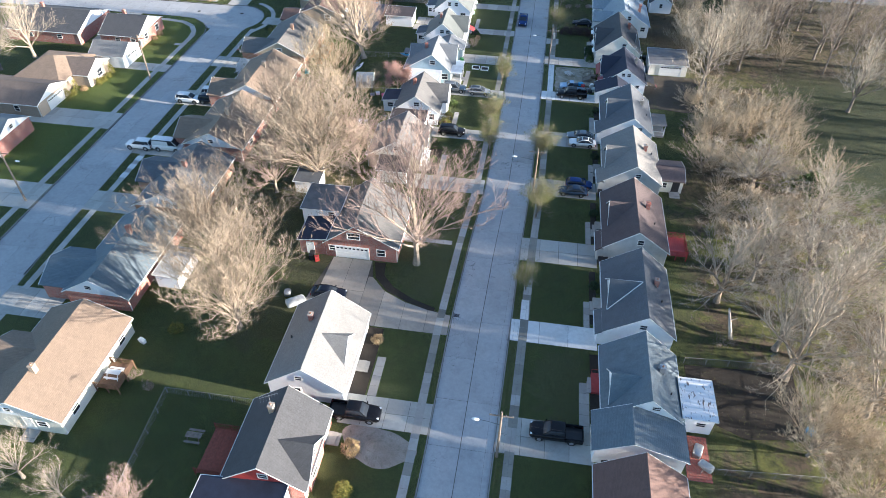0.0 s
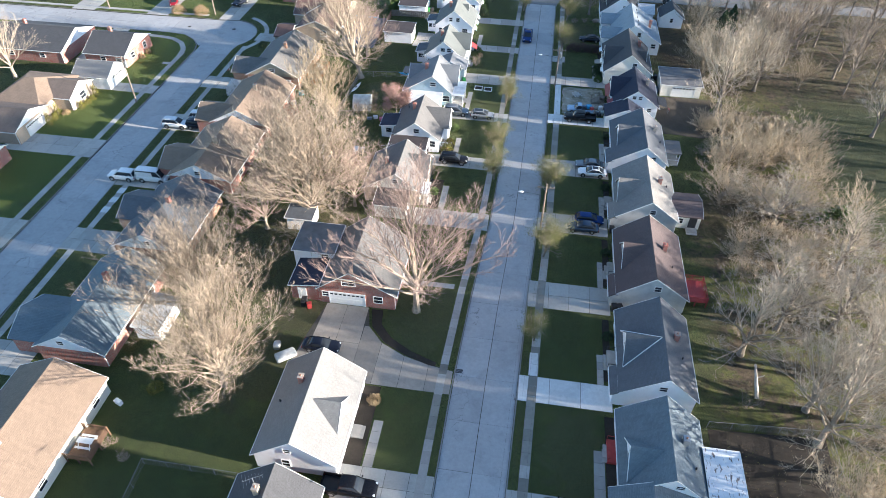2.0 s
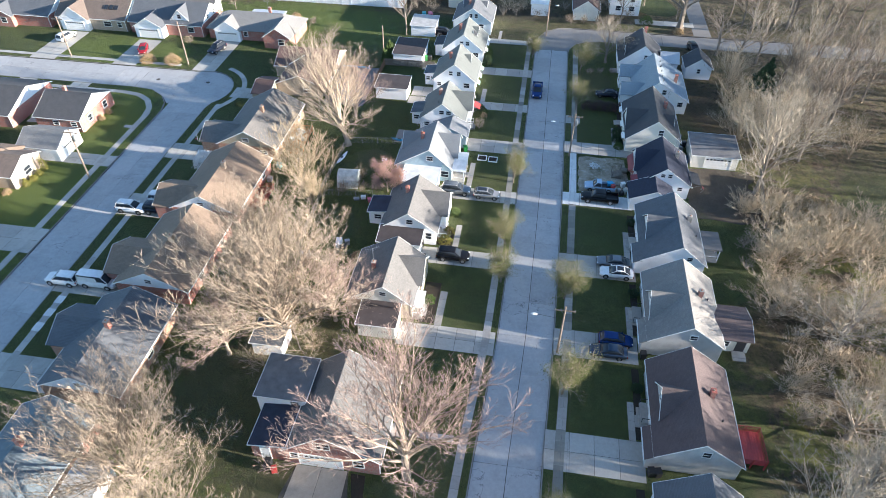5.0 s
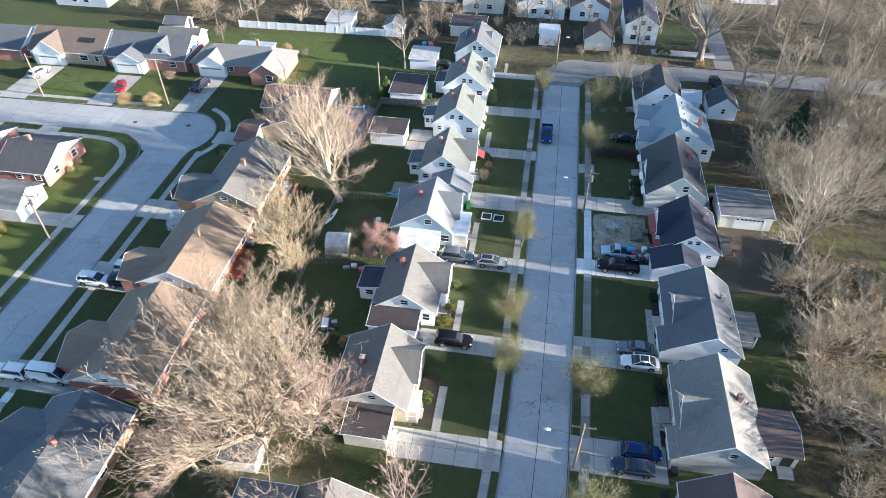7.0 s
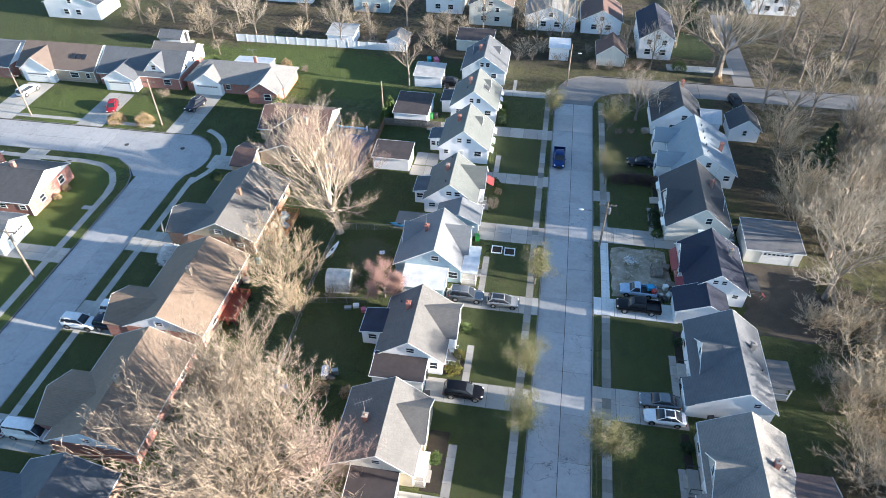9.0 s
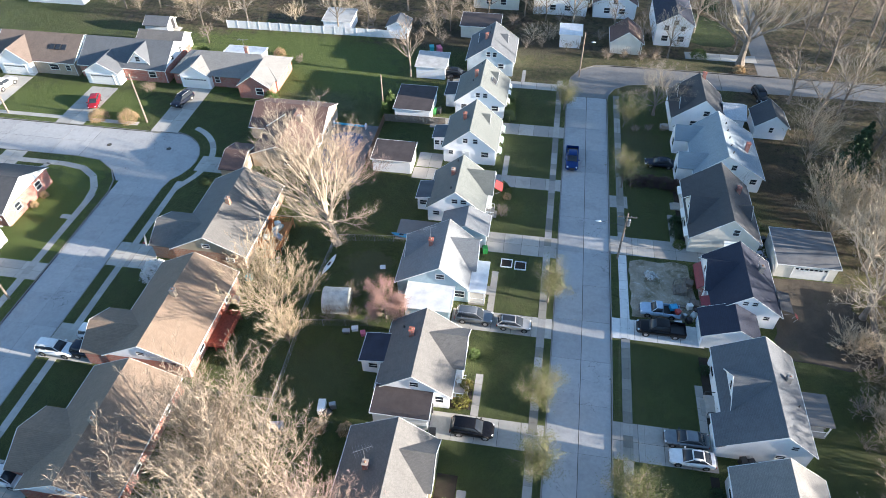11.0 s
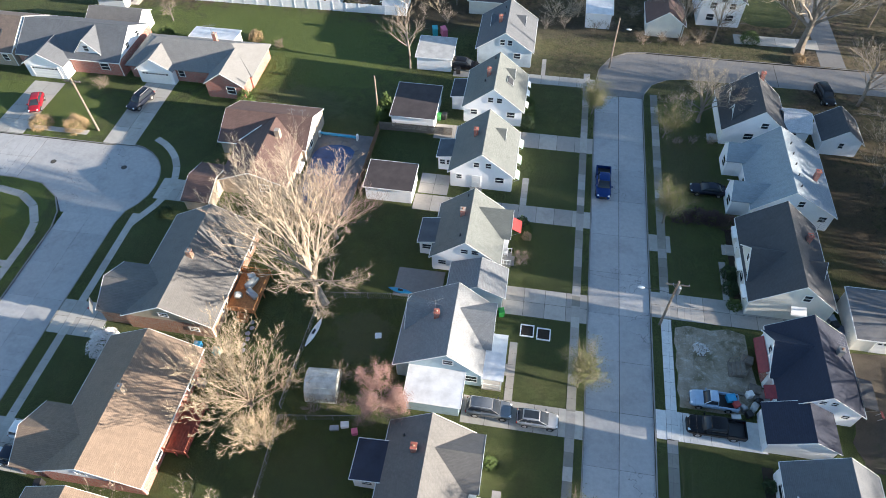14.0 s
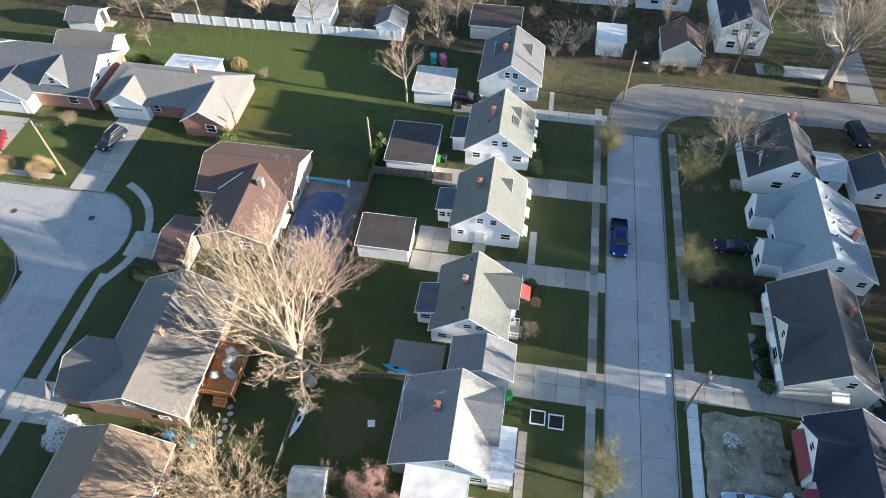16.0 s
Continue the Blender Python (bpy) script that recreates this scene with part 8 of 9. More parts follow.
def small_box(name, x, y, sx, sy, h, material, label, category, rz=0.0, z=0.0):
    b = thing(name, x, y, rz, z, label, category)
    s = Shape()
    s.slope_box(-sx / 2, sx / 2, -sy / 2, sy / 2, 0, h * 0.9, 0.03, 0.03, 0.03)
    part("body", s, material, b, bevel=0.02)
    s = Shape()
    s.slope_box(-sx / 2 - 0.03, sx / 2 + 0.03, -sy / 2 - 0.03, sy / 2 + 0.03, h * 0.9, h, 0.06, 0.06, 0.06)
    part("lid", s, material, b)


small_box("storage_box", -30.4, 101.6, 0.8, 1.6, 0.8, TRIM, "white garden storage box on the grass", "box", 8)
small_box("barbecue", -29.2, 101.9, 0.7, 0.5, 0.9, GALV, "covered grey barbecue on the lawn", "barbecue", 20)
small_box("air_conditioner", -46.2, 115.4, 0.8, 0.8, 0.8, GALV, "grey air conditioner by a wall", "appliance")
small_box("air_conditioner", -46.0, 119.4, 0.8, 0.8, 0.8, TEAL_PLASTIC, "teal box beside a brick wall", "box")
small_box("air_conditioner", -48.5, 119.8, 0.8, 0.8, 0.7, BLUE_PLASTIC, "blue box beside a brick wall", "box")
small_box("storage_box", -34.6, 98.4, 1.4, 0.9, 0.8, GALV, "grey storage box at the end of a hedge", "box", 15)
small_box("toy_box", 9.9, 122.0, 0.9, 0.8, 0.55, BLUE_PLASTIC, "blue plastic crate among clutter in a truck bed", "crate", 15, 0.95)
small_box("toy_box", 10.4, 121.4, 0.6, 0.6, 0.5, RED_PAINT, "red crate among clutter in a truck bed", "crate", 30, 0.95)
small_box("white_panel", -28.6, 124.4, 0.7, 0.7, 0.1, TRIM, "white board lying on the grass", "board", 12)
for x, y, sx, sy, h, m, lab in ((35.2, 46.6, 0.9, 0.7, 0.6, BLUE_PLASTIC, "blue plastic drum among shrubs"),
                              (12.5, 127.5, 1.2, 1.0, 0.6, WOOD_GREY, "wooden steps by a red porch"), (-30.8, 185.4, 0.9, 1.5, 1.5, PINK_PLASTIC, "pink plastic playhouse in a yard"), (-32.4, 185.6, 0.9, 1.2, 1.4, TEAL_PLASTIC, "pale plastic play slide in a yard")):
    small_box("yard_clutter", x, y, sx, sy, h, m, lab, "clutter", random.uniform(-30, 30))


for x, y, sx, sy, h, m, lab in ((-29.6, 113.2, 0.8, 0.6, 0.5, TRIM, "white plastic tub under a blossom tree"), (-28.4, 112.6, 0.6, 0.6, 0.6, PINK_PLASTIC, "faded pink plastic tub under a blossom tree"), (-30.6, 112.7, 0.9, 0.5, 0.4, GALV, "grey metal trough under a blossom tree"),
                                (12.9, 124.0, 1.2, 1.0, 0.5, WOOD_GREY, "stack of weathered pallets by a red porch"), (12.2, 123.2, 0.7, 0.6, 0.8, TRIM, "white plastic crate among clutter by a house"), (11.0, 123.4, 1.5, 0.35, 0.25, WOOD_GREY, "loose boards lying on gravel"), (11.9, 120.9, 0.6, 0.6, 0.7, BLACK_PLASTIC, "black plastic tub beside a garage"), (10.6, 120.5, 0.9, 0.4, 0.3, TRIM, "white board lying by a pickup truck"),
                                (22.8, 139.6, 1.3, 0.9, 0.9, WOOD_GREY, "stack of grey boards behind a house"), (23.6, 137.4, 0.7, 0.7, 1.0, BLACK_PLASTIC, "black drum behind a house"), (22.7, 134.4, 0.8, 0.8, 0.8, GALV, "grey metal cabinet behind a house"),
                                (-27.4, 65.0, 0.6, 0.5, 0.9, RED_PAINT, "red plastic bin by a brick wall"), (-28.3, 65.2, 0.6, 0.5, 0.9, BLACK_PLASTIC, "black bin by a brick wall"), (-44.6, 47.0, 0.9, 0.5, 0.6, TRIM, "white garden bench on a deck edge"), (-40.5, 193.4, 1.0, 0.8, 1.0, BLUE_PLASTIC, "blue drum beyond the vinyl fence"), (-47.0, 193.0, 1.4, 0.9, 0.9, WOOD_GREY, "grey crate beyond the vinyl fence")):
    small_box("yard_clutter", x, y, sx, sy, h, m, lab, "clutter", random.uniform(-30, 30))


def covered_seat(x, y, z, sx, sy, rz, material, label):
    """Garden furniture under a slack cover."""
    b = thing("covered_furniture", x, y, rz, z, label, "furniture", "covered deck furniture")
    s = Shape()
    loft(s, [(-sx / 2, sy * 0.36, 0, 0.55), (-sx / 2 + 0.15, sy * 0.48, 0, 0.8), (0, sy * 0.5, 0, 0.66), (sx / 2 - 0.2, sy * 0.48, 0, 0.6), (sx / 2, sy * 0.34, 0, 0.42)], 14, 0.5)
    part("cover", s, material, b, smooth=True)
    s = Shape()
    for q in (-0.25, 0.25):
        s.tube((q * sx, -sy * 0.5, 0.3), (q * sx, sy * 0.5, 0.32), 0.02, n=5)
    part("strap", s, DARK_METAL, b)


for x, y, sx, sy, rz, m in ((-45.0, 128.6, 1.9, 0.9, 70, TARP), (-44.4, 127.0, 1.6, 0.8, -30, GALV), (-46.0, 126.6, 0.9, 0.8, 15, TARP), (-45.4, 129.6, 0.9, 0.7, 40, TRIM)):
    covered_seat(x, y, 0.905, sx, sy, rz, m, "garden furniture under a grey cover on a deck")
covered_seat(-27.8, 56.6, 0.0, 2.6, 1.4, 40, TARP, "small trailer heaped under a pale tarpaulin")
covered_seat(-29.4, 58.0, 0.0, 1.2, 0.9, 100, GALV, "heap of garden clutter under grey plastic")
covered_seat(-29.6, 101.0, 0.0, 1.1, 0.8, 30, BLACK_PLASTIC, "dark covered garden chair on a lawn")

for x, y, sx, sy, rz, m, lab in ((12.6, 121.9, 1.1, 0.7, 60, TARP, "pale bag of rubbish beside a house"), (13.2, 122.6, 0.9, 0.6, 10, BLACK_PLASTIC, "black bag of rubbish beside a house"), (11.4, 121.6, 0.8, 0.6, 120, GALV, "grey covered mower beside a pickup"),
                                 (22.4, 42.2, 1.7, 1.0, 70, GALV, "crumpled grey sheet over a heap on a patio"), (23.0, 40.4, 1.6, 0.9, 140, TARP, "pale tarpaulin heap on a patio"), (23.1, 132.6, 2.6, 1.5, 85, BLUE_COVER, "blue tarpaulin over a trailer by a garage"), (22.9, 136.2, 1.0, 0.8, 20, GALV, "covered barbecue behind a house"), (22.8, 138.0, 1.2, 0.8, 70, BLACK_PLASTIC, "dark covered garden furniture behind a house"),
                                 (-30.6, 71.0, 1.4, 0.9, 30, BLACK_PLASTIC, "dark covered garden furniture in a yard"), (-32.4, 77.6, 1.8, 1.0, 80, BLUE_COVER, "blue covered garden furniture in a yard")):
    covered_seat(x, y, 0.0, sx, sy, rz, m, lab)
for i in range(6):
    b = thing("stepping_stone", -43.6 + 0.25 * (i % 2), 123.9 - i * 0.75, random.uniform(0, 90), label="flat grey stepping stone in the grass", category="stone", group="stepping stones")
    s = Shape()
    s.prism([(0.3 * math.cos(a) * random.uniform(0.85, 1.1), 0.27 * math.sin(a)) for a in [2 * math.pi * k / 9 for k in range(9)]], -0.04, 0.03, "z")
    part("stone", s, PAVING_OLD, b)

t = thing("wooden_steps", 11.7, 126.2, -90, label="weathered grey wooden steps with handrails", category="steps")
for i in range(4):
    s = Shape()
    s.box(-0.85, 0.85, -1.3 + i * 0.4, -0.86 + i * 0.4, 0.0, 0.18 * (i + 1))
    part("step", s, WOOD_GREY, t)
for q in (-0.9, 0.9):
    s = Shape()
    s.tube((q, -1.25, 1.0), (q, 0.3, 1.7), 0.04, n=6)
    part("handrail", s, WOOD_GREY, t)
    for v, zz in ((-1.2, 1.02), (0.25, 1.68)):
        s = Shape()
        s.box(q - 0.045, q + 0.045, v - 0.045, v + 0.045, 0, zz)
        part("post", s, WOOD_GREY, t)
bush("dry_plant", 7.6, 128.3, 0.8, 0.8, 0.4, LEAF_WHITE, "flat pale clump of dry stalks on gravel", 41, 260, 0.14)
b = thing("red_brick_front", 13.95, 127.2, label="red-painted front wall under a dark red awning", category="wall")
s = Shape()
s.box(-0.25, 0.3, -2.1, 2.1, 0, 2.0)
part("panel", s, BRICK, b)
s = Shape()
s.box(-0.32, 0.3, -2.15, 2.15, 2.0, 2.08)
part("coping", s, TRIM, b)


def manhole(x, y, z):
    m = thing("manhole_cover", x, y, z=z, label="round dark iron manhole cover in the street", category="manhole", group="manhole covers")
    s = Shape()
    s.tube((0, 0, 0.0), (0, 0, 0.012), 0.42, n=20)
    part("frame", s, DARK_METAL, m)
    s = Shape()
    s.tube((0, 0, 0.012), (0, 0, 0.02), 0.33, n=20)
    part("lid", s, JOINT, m)


for x, y in ((-81.5, 145.8), (-70.8, 146.2)):
    manhole(x, y, ROAD_Z)
for x, y in ((-6.1, 57.9),):
    g = thing("storm_drain", x - 0.25 if x < 0 else x - 0.6, y, z=ROAD_Z, label="dark iron storm drain grate at the kerb", category="drain", group="storm drains")
    s = Shape()
    for i in range(6):
        s.box(-0.4, 0.4, -0.3 + i * 0.1, -0.24 + i * 0.1, 0, 0.02)
    part("grate", s, DARK_METAL, g)


def antenna(x, y, z, label, rz=30, k=0.75):
    a = thing("tv_antenna", x, y, rz, z, label, "antenna")
    a.scale = (k, k, k)
    s = Shape()
    s.tube((0, 0, 0), (0, 0, 2.6), 0.03, n=5)
    part("mast", s, GALV, a)
    s = Shape()
    s.tube((-1.3, 0, 2.5), (1.3, 0, 2.5), 0.025, n=4)
    b = part("boom", s, GALV, a)
    for i in range(7):
        s = Shape()
        u = -1.2 + i * 0.4
        l = 0.9 - 0.08 * i
        s.tube((u, -l, 2.5), (u, l, 2.5), 0.014, n=4)
        part("rod", s, GALV, b)


antenna(-23.1, 36.8, 5.9, "metal television antenna on a brick chimney")
antenna(-21.9, 125.0, 5.9, "metal television antenna on a chimney")
antenna(-22.9, 93.6, 5.6, "metal television antenna on a roof")
antenna(-66.0, 171.6, 5.4, "metal television antenna on a brick chimney", 10)
antenna(-47.8, 155.5, 4.5, "small metal antenna on a red-brown roof", 0, 0.45)
antenna(-46.2, 155.5, 4.5, "small metal antenna on a red-brown roof", 20, 0.45)
antenna(19.8, 127.3, 5.2, "metal television antenna on a dark roof", 70)
antenna(19.9, 142.2, 6.0, "metal television antenna on a charcoal roof", 60)
h = thing("basketball_hoop", -60.4, 121.6, -60, label="portable basketball hoop beside a driveway", category="hoop")
s = Shape()
s.tube((0, 0, 0), (0, 0, 3.4), 0.05, n=6)
part("post", s, DARK_METAL, h)
s = Shape()
s.box(-0.9, 0.9, -0.65, -0.6, 2.9, 3.9)
part("backboard", s, GALV, h)
s = Shape()
s.tube((0, -0.9, 3.05), (0, -0.9, 3.08), 0.23, n=12)
part("rim", s, RED_PAINT, h)

# ---- hedges, shrubs, small trees ----
rr = random.Random(77)
mounds = [bush("reed_clump", 38.0 + 2.4 * k, 118.0, 1.0, 0.9, 1.5, LEAF_STRAW, "rounded clump of dry straw-coloured reeds", 500 + k, 420, 0.15, "reeds", "dry reed clumps") for k in range(3)]
for i in range(46):
    m = copy_thing(mounds[i % 3], pose(rr.uniform(34.6, 47.0), rr.uniform(110.5, 122.0), 0.0, 0, 0, rr.uniform(0, 360)))
    k = rr.uniform(0.8, 1.5)
    m.scale = (k, k, k * rr.uniform(0.8, 1.1))
bush("blossom_tree", -58.8, 118.2, 1.9, 1.8, 2.9, LEAF_WHITE, "rounded shrub covered in white blossom", 5, 2600, 0.13)
k = make_tree("blossom_tree", "small tree covered in dusty pink blossom", BARK_GREY, BARK_PINK, 91, 6.5, LEAF_PINK, 0.05, 30, "small garden trees", kids=(7, 6, 5, 3), r0=0.13, first=0.46, low=0.3)
k.matrix_world = pose(-26.1, 115.6, 0) @ Matrix.Scale(1.12, 4)
STREET = make_tree("young_street_tree", "young street tree with sparse yellow-green leaves", BARK_GREY, BARK_TAN, 97, 6.0, LEAF_YELLOW, 0.045, 9, "young street trees", kids=(9, 7, 5, 3), r0=0.1, first=0.44, low=0.3, twig=0.01, spread=(0.55, 0.7, 0.8, 0.85))
STREET.matrix_world = pose(-6.0, 105.8, 0) @ Matrix.Diagonal((1.4, 1.45, 1.2, 1))
for x, y, h, t in ((-5.9, 97.6, 5.4, 40), (3.0, 95.8, 5.6, 100), (3.0, 79.9, 6.0, 170), (-5.9, 121.5, 5.2, 220), (2.4, 64.0, 4.2, 20), (-5.2, 168.0, 5.0, 75), (5.2, 164.0, 5.0, 130), (4.4, 147.0, 5.2, 250)):
    o = copy_thing(STREET, pose(x, y, 0, 0, 0, t))
    o.scale = (h / 4.0, h / 3.7, h / 4.4)


def evergreen(x, y, h, r, seed, label):
    rng = np.random.default_rng(seed)
    t = thing("evergreen_tree", x, y, label=label, category="tree", group="evergreens")
    s = Shape()
    s.tube((0, 0, 0), (0, 0, h * 0.95), 0.2, 0.04, 8)
    part("trunk", s, BARK_GREY, t)
    n = 5200
    f = rng.uniform(0.04, 1, n) ** 0.85
    rad = r * (1 - f) ** 0.8 * rng.uniform(0.35, 1.05, n) * (1 + 0.25 * np.sin(f * 40))
    a = rng.uniform(0, 2 * np.pi, n)
    lump = 1 + 0.2 * np.sin(3 * a + 9 * f)
    c = np.c_[rad * lump * np.cos(a), rad * lump * np.sin(a), h * f - 0.25 * rad]
    c[:, 2] = np.maximum(c[:, 2], 0.15)
    part("foliage", flakes("foliage", c, 0.2, seed, jitter=0.05), LEAF_DARK, t)


evergreen(40.5, 157.0, 9.0, 2.6, 3, "dark green spruce at the edge of the woods")
evergreen(37.2, 150.5, 10.0, 4.4, 4, "dark green cedar in the woods")
bush("evergreen_shrub", 47.5, 94.4, 3.0, 2.6, 3.2, LEAF_GREEN, "broad green evergreen shrub in the woods", 77, 3600, 0.2)
log = thing("dead_trunk", 28.7, 59.2, 25, label="pale barkless dead trunk leaning in the grass", category="log")
s = Shape()
s.tube((0, 0, 0.15), (1.3, 3.2, 2.3), 0.28, 0.12, 9)
part("stem", s, BARK_BARE, log, smooth=True)
s = Shape()
s.tube((0.8, 1.9, 1.4), (1.5, 1.6, 2.0), 0.09, 0.04, 6)
part("branch_stub", s, BARK_BARE, log)
evergreen(25.2, 213.0, 9.0, 2.0, 8, "dark slim conifer beside a far house")
bush("arborvitae", -36.0, 163.2, 1.2, 1.2, 4.2, LEAF_GREEN, "tall rounded green arborvitae beside a pole", 21, 2200, 0.15)
bush("arborvitae", -36.6, 161.3, 1.0, 1.0, 2.8, LEAF_GREEN, "green arborvitae shrub beside a pole", 22, 1500, 0.14)
for x, y, rx, h, m, lab in ((-14.6, 31.6, 1.0, 1.3, LEAF_GOLD, "yellow flowering shrub by a front door"), (-41.4, 49.6, 0.9, 1.0, LEAF_GOLD, "yellow flowering shrub in a back yard"), (-15.6, 52.0, 0.8, 0.7, LEAF_TAN, "dry brown shrub by a white house"), (-15.0, 36.6, 1.1, 1.2, LEAF_TAN, "dry brown shrub by a brick house"),
                            (-14.6, 107.0, 0.8, 1.1, LEAF_GOLD, "yellow-green shrub by a front step"), (-14.9, 104.8, 1.0, 1.3, LEAF_GOLD, "yellow-green shrub in a planting bed"), (-14.2, 111.5, 0.7, 1.3, LEAF_GREEN, "small upright green garden shrub"), (-13.8, 146.2 - 2.2, 0.9, 1.2, LEAF_DARK, "dark round clipped evergreen shrub"),
                            (-12.9, 143.0, 0.6, 0.8, LEAF_GREEN, "green round shrub by a lawn"), (-13.0, 141.8, 0.6, 0.8, LEAF_TAN, "dry round shrub by a lawn"), (-15.2, 92.4, 0.8, 0.9, LEAF_GREEN, "low green shrub by a porch"), (-14.6, 163.6, 1.1, 2.0, LEAF_DARK, "tall dark green hedge shrub"), (-14.7, 166.0, 1.0, 1.8, LEAF_GREEN, "green hedge shrub beside a lawn"),
                            (-14.8, 168.5, 0.9, 1.6, LEAF_GREEN, "green hedge shrub by a wall"), (11.8, 137.2, 1.0, 1.4, LEAF_DARK, "dark round clipped evergreen shrub"), (11.9, 139.6, 1.0, 1.3, LEAF_DARK, "dark round clipped evergreen shrub"), (12.0, 134.9, 0.8, 1.0, LEAF_GREEN, "round green shrub by an awning"), (11.6, 66.0, 0.7, 0.9, LEAF_DARK, "dark shrub by a house front"),
                            (11.9, 82.0, 0.7, 0.9, LEAF_DARK, "dark shrub by a house front"), (12.4, 98.0, 0.7, 0.9, LEAF_DARK, "dark shrub by a house front"), (13.0, 113.5, 0.7, 0.9, LEAF_DARK, "dark shrub by a house front"), (-58.6, 163.0, 1.3, 2.2, LEAF_GREEN, "round evergreen bush at a brick corner"), (-61.0, 138.6, 0.9, 1.0, LEAF_DARK, "dark round bush by a driveway"),
                            (-30.2, 99.2, 1.0, 1.1, LEAF_TAN, "dry tan hedge clump by a lawn"), (-27.0, 99.3, 0.9, 1.1, LEAF_TAN, "dry tan hedge clump by a lawn"), (-24.6, 99.4, 0.8, 0.9, LEAF_TAN, "dry tan hedge clump by a lawn"), (-87.4, 152.9, 1.7, 1.9, LEAF_TAN, "large dry tan bush by the street"), (-81.9, 153.3, 1.8, 2.0, LEAF_TAN, "large dry tan bush by the street"),
                            (-93.0, 86.6, 0.9, 1.0, LEAF_DARK, "round clipped bush by a bungalow"), (-91.0, 84.6, 0.9, 0.9, LEAF_TAN, "dry bush by a bungalow"), (-87.9, 101.2, 0.55, 2.6, LEAF_GOLD, "tall yellow-green conical evergreen by a bungalow"), (-88.0, 103.0, 0.6, 1.3, LEAF_GOLD, "clipped yellow-green shrub by a bungalow"), (-88.4, 104.6, 0.55, 2.8, LEAF_GOLD, "tall yellow-green conical evergreen by a bungalow"), (-87.2, 105.2, 0.7, 0.8, LEAF_TAN, "round dry garden shrub by a bungalow"), (-85.4, 107.6, 0.5, 1.6, LEAF_GOLD, "upright yellow-green shrub before a gable"), (-85.2, 109.2, 0.6, 0.9, LEAF_GOLD, "clipped round yellow-green shrub before a gable"), (-85.2, 110.8, 0.6, 1.0, LEAF_GOLD, "clipped round yellow-green shrub before a gable"), (-85.4, 112.6, 0.55, 2.4, LEAF_GOLD, "tall yellow-green conical evergreen before a gable"), (-84.2, 131.4, 0.6, 1.0, LEAF_TAN, "dry shrub along a brick wall"), (-84.3, 129.0, 0.6, 0.9, LEAF_TAN, "dry shrub along a brick wall"), (-62.8, 179.6, 1.2, 1.8, LEAF_TAN, "dry tan bush behind a brick house"), (-78.6, 178.4, 1.3, 1.6, LEAF_GREEN, "low green shrub between two houses"),
                            (21.0, 191.5, 1.6, 1.8, LEAF_GREEN, "green shrub on a corner lawn"), (28.0, 186.6, 1.2, 1.2, LEAF_TAN, "dry tan shrub by the lane"), (-60.2, 96.2, 0.8, 0.9, LEAF_GOLD, "round gold shrub on a lawn")):
    bush("shrub", x, y, rx, rx, h, m, lab, int(abs(x * 7 + y * 3)), int(420 * max(1.0, rx * rx * 2.6)), 0.1 if rx < 1.5 else 0.075)
for i, (x, y, h) in enumerate(((-13.4, 137.5, 2.6), (-33.2, 114.6, 2.2), (-30.5, 115.0, 2.4), (-31.0, 118.4, 2.6), (-28.2, 116.0, 2.0), (-40.5, 40.6, 1.4), (7.0, 163.2, 1.3), (9.5, 163.4, 1.3), (12.0, 163.6, 1.3), (3.0, 188.0, 2.6), (6.0, 188.6, 2.4), (9.5, 188.4, 2.4), (12.0, 189.5, 3.0), (-82.5, 163.0, 2.2), (-58.0, 177.5, 2.0), (-42.8, 42.0, 1.2))):
    bare_shrub("bare_shrub", x, y, h, 1.0, "dry bare shrub with thin twigs", 300 + i, BARK_TAN)
for i, (x, y) in enumerate(((6.8, 148.2), (8.8, 148.5), (10.8, 148.3), (12.6, 147.8))):
    bush("hedge", x, y, 1.5, 1.1, 1.8, LEAF_PLUM, "dark reddish bare hedge along a front lawn", 810 + i, 1500, 0.1, group="dark hedge")
UNDER = bare_shrub("undergrowth", 27.5, 58.0, 2.6, 1.2, "tangled bare undergrowth shrub in the woods", 777, BARK_TAN, (4, 4, 3), 5, "woodland undergrowth")
UNDER2 = bare_shrub("undergrowth", 30.5, 80.0, 3.2, 1.2, "tangled bare undergrowth shrub in the woods", 778, BARK_PALE, (4, 4, 3), 5, "woodland undergrowth")
rng = random.Random(12)
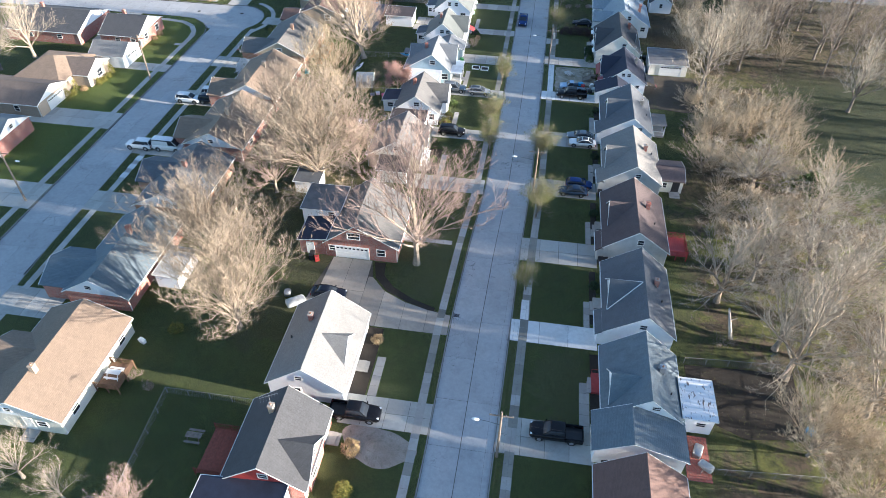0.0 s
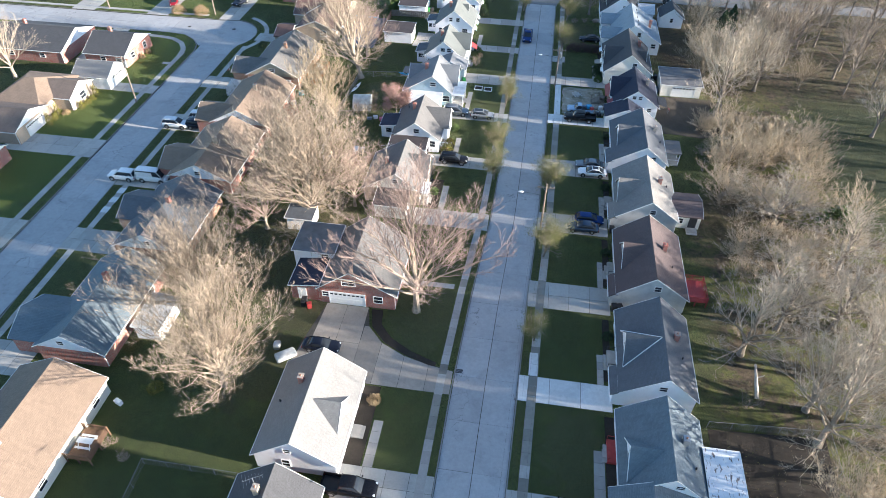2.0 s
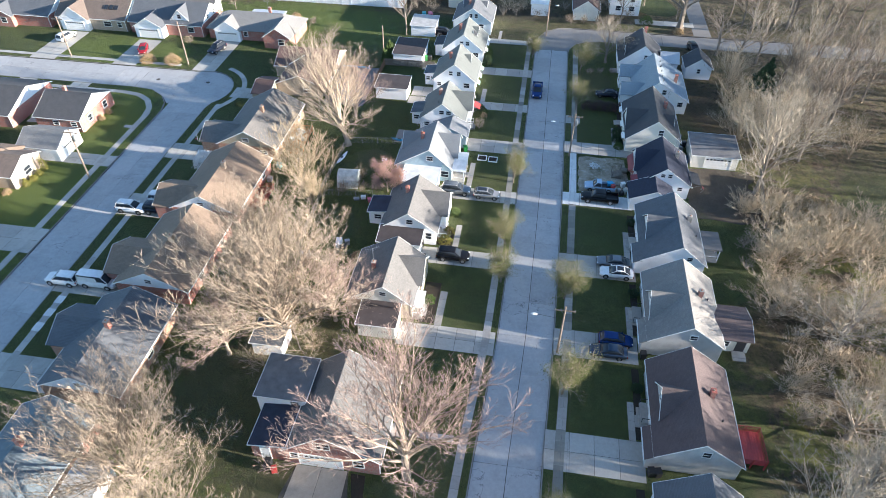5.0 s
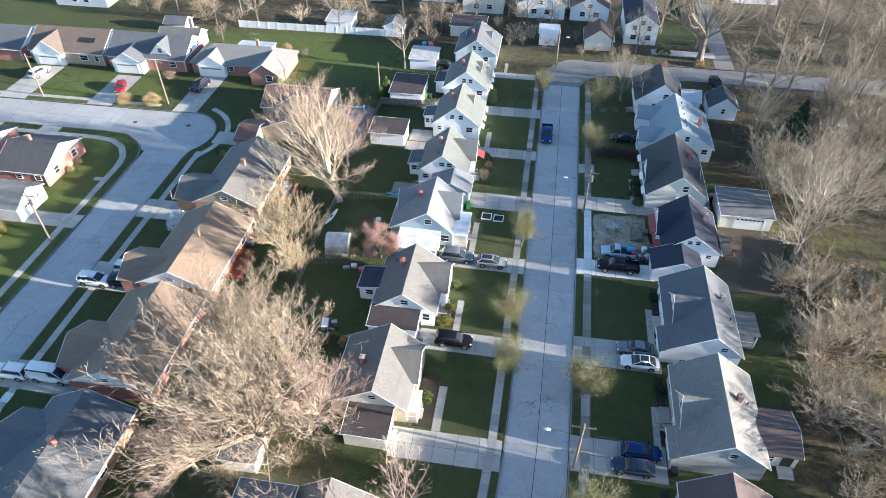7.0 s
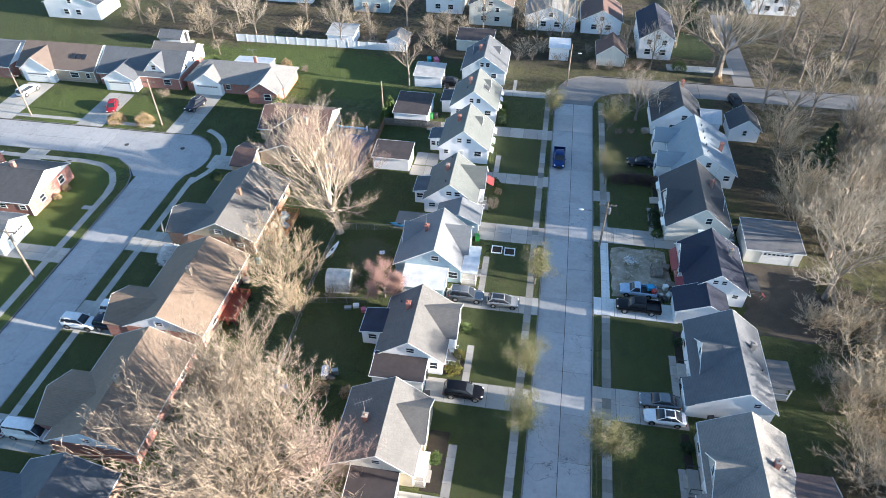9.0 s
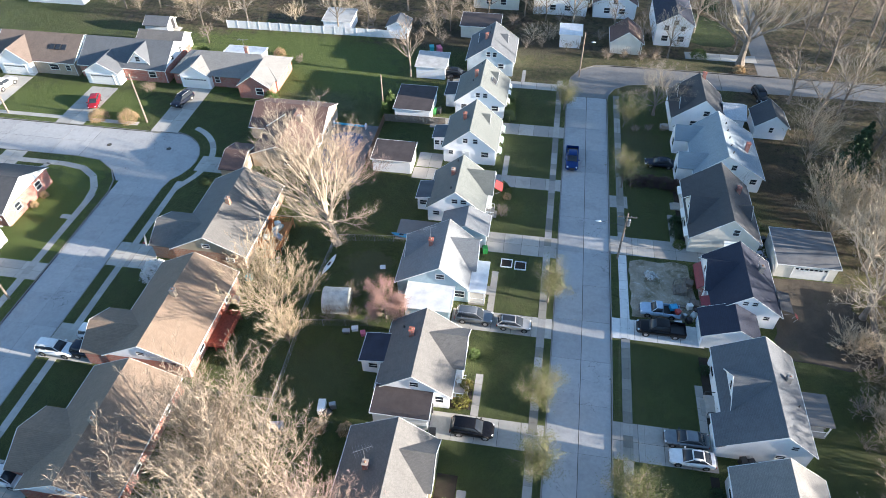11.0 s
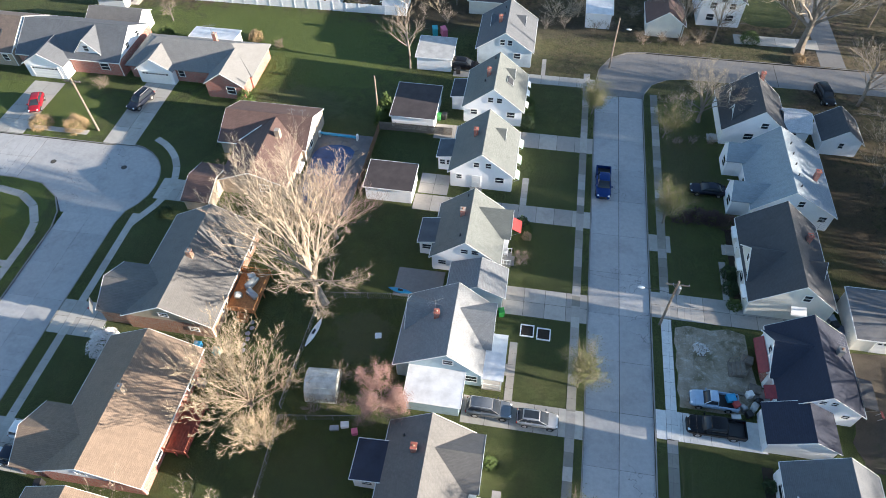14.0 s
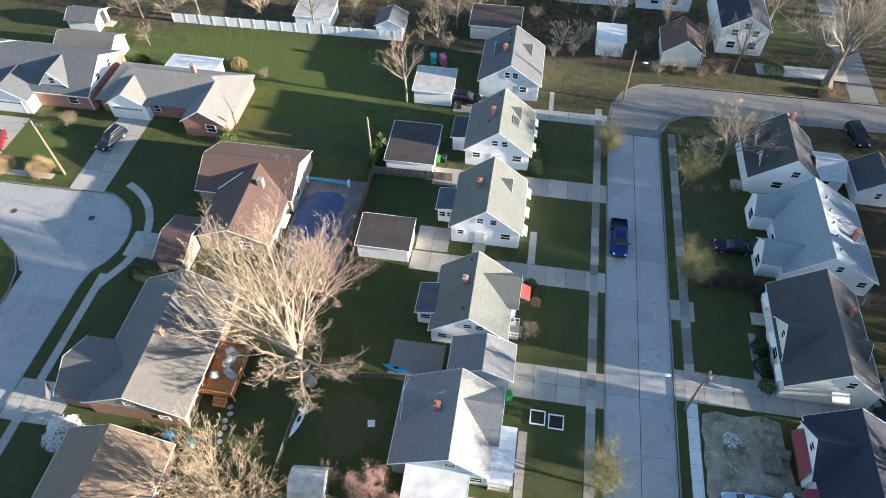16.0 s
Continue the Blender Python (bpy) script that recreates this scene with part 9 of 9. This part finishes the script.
for i in range(30):
    x, y = rng.uniform(27.5, 50), rng.uniform(34, 160)
    if 22 < x < 34 and 116 < y < 138:
        continue
    o = copy_thing(rng.choice((UNDER, UNDER2)), pose(x, y, 0, 0, 0, rng.uniform(0, 360)))
    k = rng.uniform(0.6, 1.3)
    o.scale = (k, k, k)
for i in range(26):
    o = copy_thing(rng.choice((UNDER, UNDER2)), pose(rng.uniform(-60, 20), rng.uniform(189, 203), 0, 0, 0, rng.uniform(0, 360)))
# heap of dry brush
for i in range(9):
    bush("brush_heap", 37.0 + (i % 3) * 2.6 + rng.uniform(-0.6, 0.6), 118.0 + (i // 3) * 2.5, 1.7, 1.5, 1.5, LEAF_TAN, "heap of dry tan brush at the wood's edge", 500 + i, 700, 0.16, "brush", "brush heaps")
# loose stones of the gravel yard
rs = np.random.default_rng(3)
pts = np.c_[rs.uniform(5.2, 12.4, 2600), rs.uniform(121.2, 130.8, 2600), np.full(2600, 0.03)]
keep = np.sin(pts[:, 0] * 1.1) + np.sin(pts[:, 1] * 0.9 + pts[:, 0] * 0.6) > -0.3
tagged(part("loose_stones", flakes("loose_stones", pts[keep], 0.05, 5, 0.8, jitter=0.01), STONES), "pale loose stones strewn over a gravel yard", "stones", kind="stuff")
# rough grass tufts and fallen leaves in the woods
rs = np.random.default_rng(8)
pts = np.c_[rs.uniform(24, 90, 26000), rs.uniform(28, 178, 26000), np.full(26000, 0.06)]
keep = ((pts[:, 0] > 31) | (pts[:, 1] < 96)) & (np.sin(pts[:, 0] * 0.35 + 1.3 * np.sin(pts[:, 1] * 0.11)) + np.sin(pts[:, 1] * 0.27 + pts[:, 0] * 0.1) > -0.5)
tagged(part("rough_grass", flakes("rough_grass", pts[keep], 0.08, 8, jitter=0.05), TUFT), "tufts of rough yellow-green grass in the woods", "grass", kind="stuff")
pts = np.c_[rs.uniform(24, 90, 22000), rs.uniform(28, 178, 22000), np.full(22000, 0.03)]
tagged(part("fallen_leaves", flakes("fallen_leaves", pts[(pts[:, 0] > 31) | (pts[:, 1] < 96)], 0.06, 9, 0.9, jitter=0.02), LITTER), "brown fallen leaves strewn over the woodland floor", "leaves", kind="stuff")
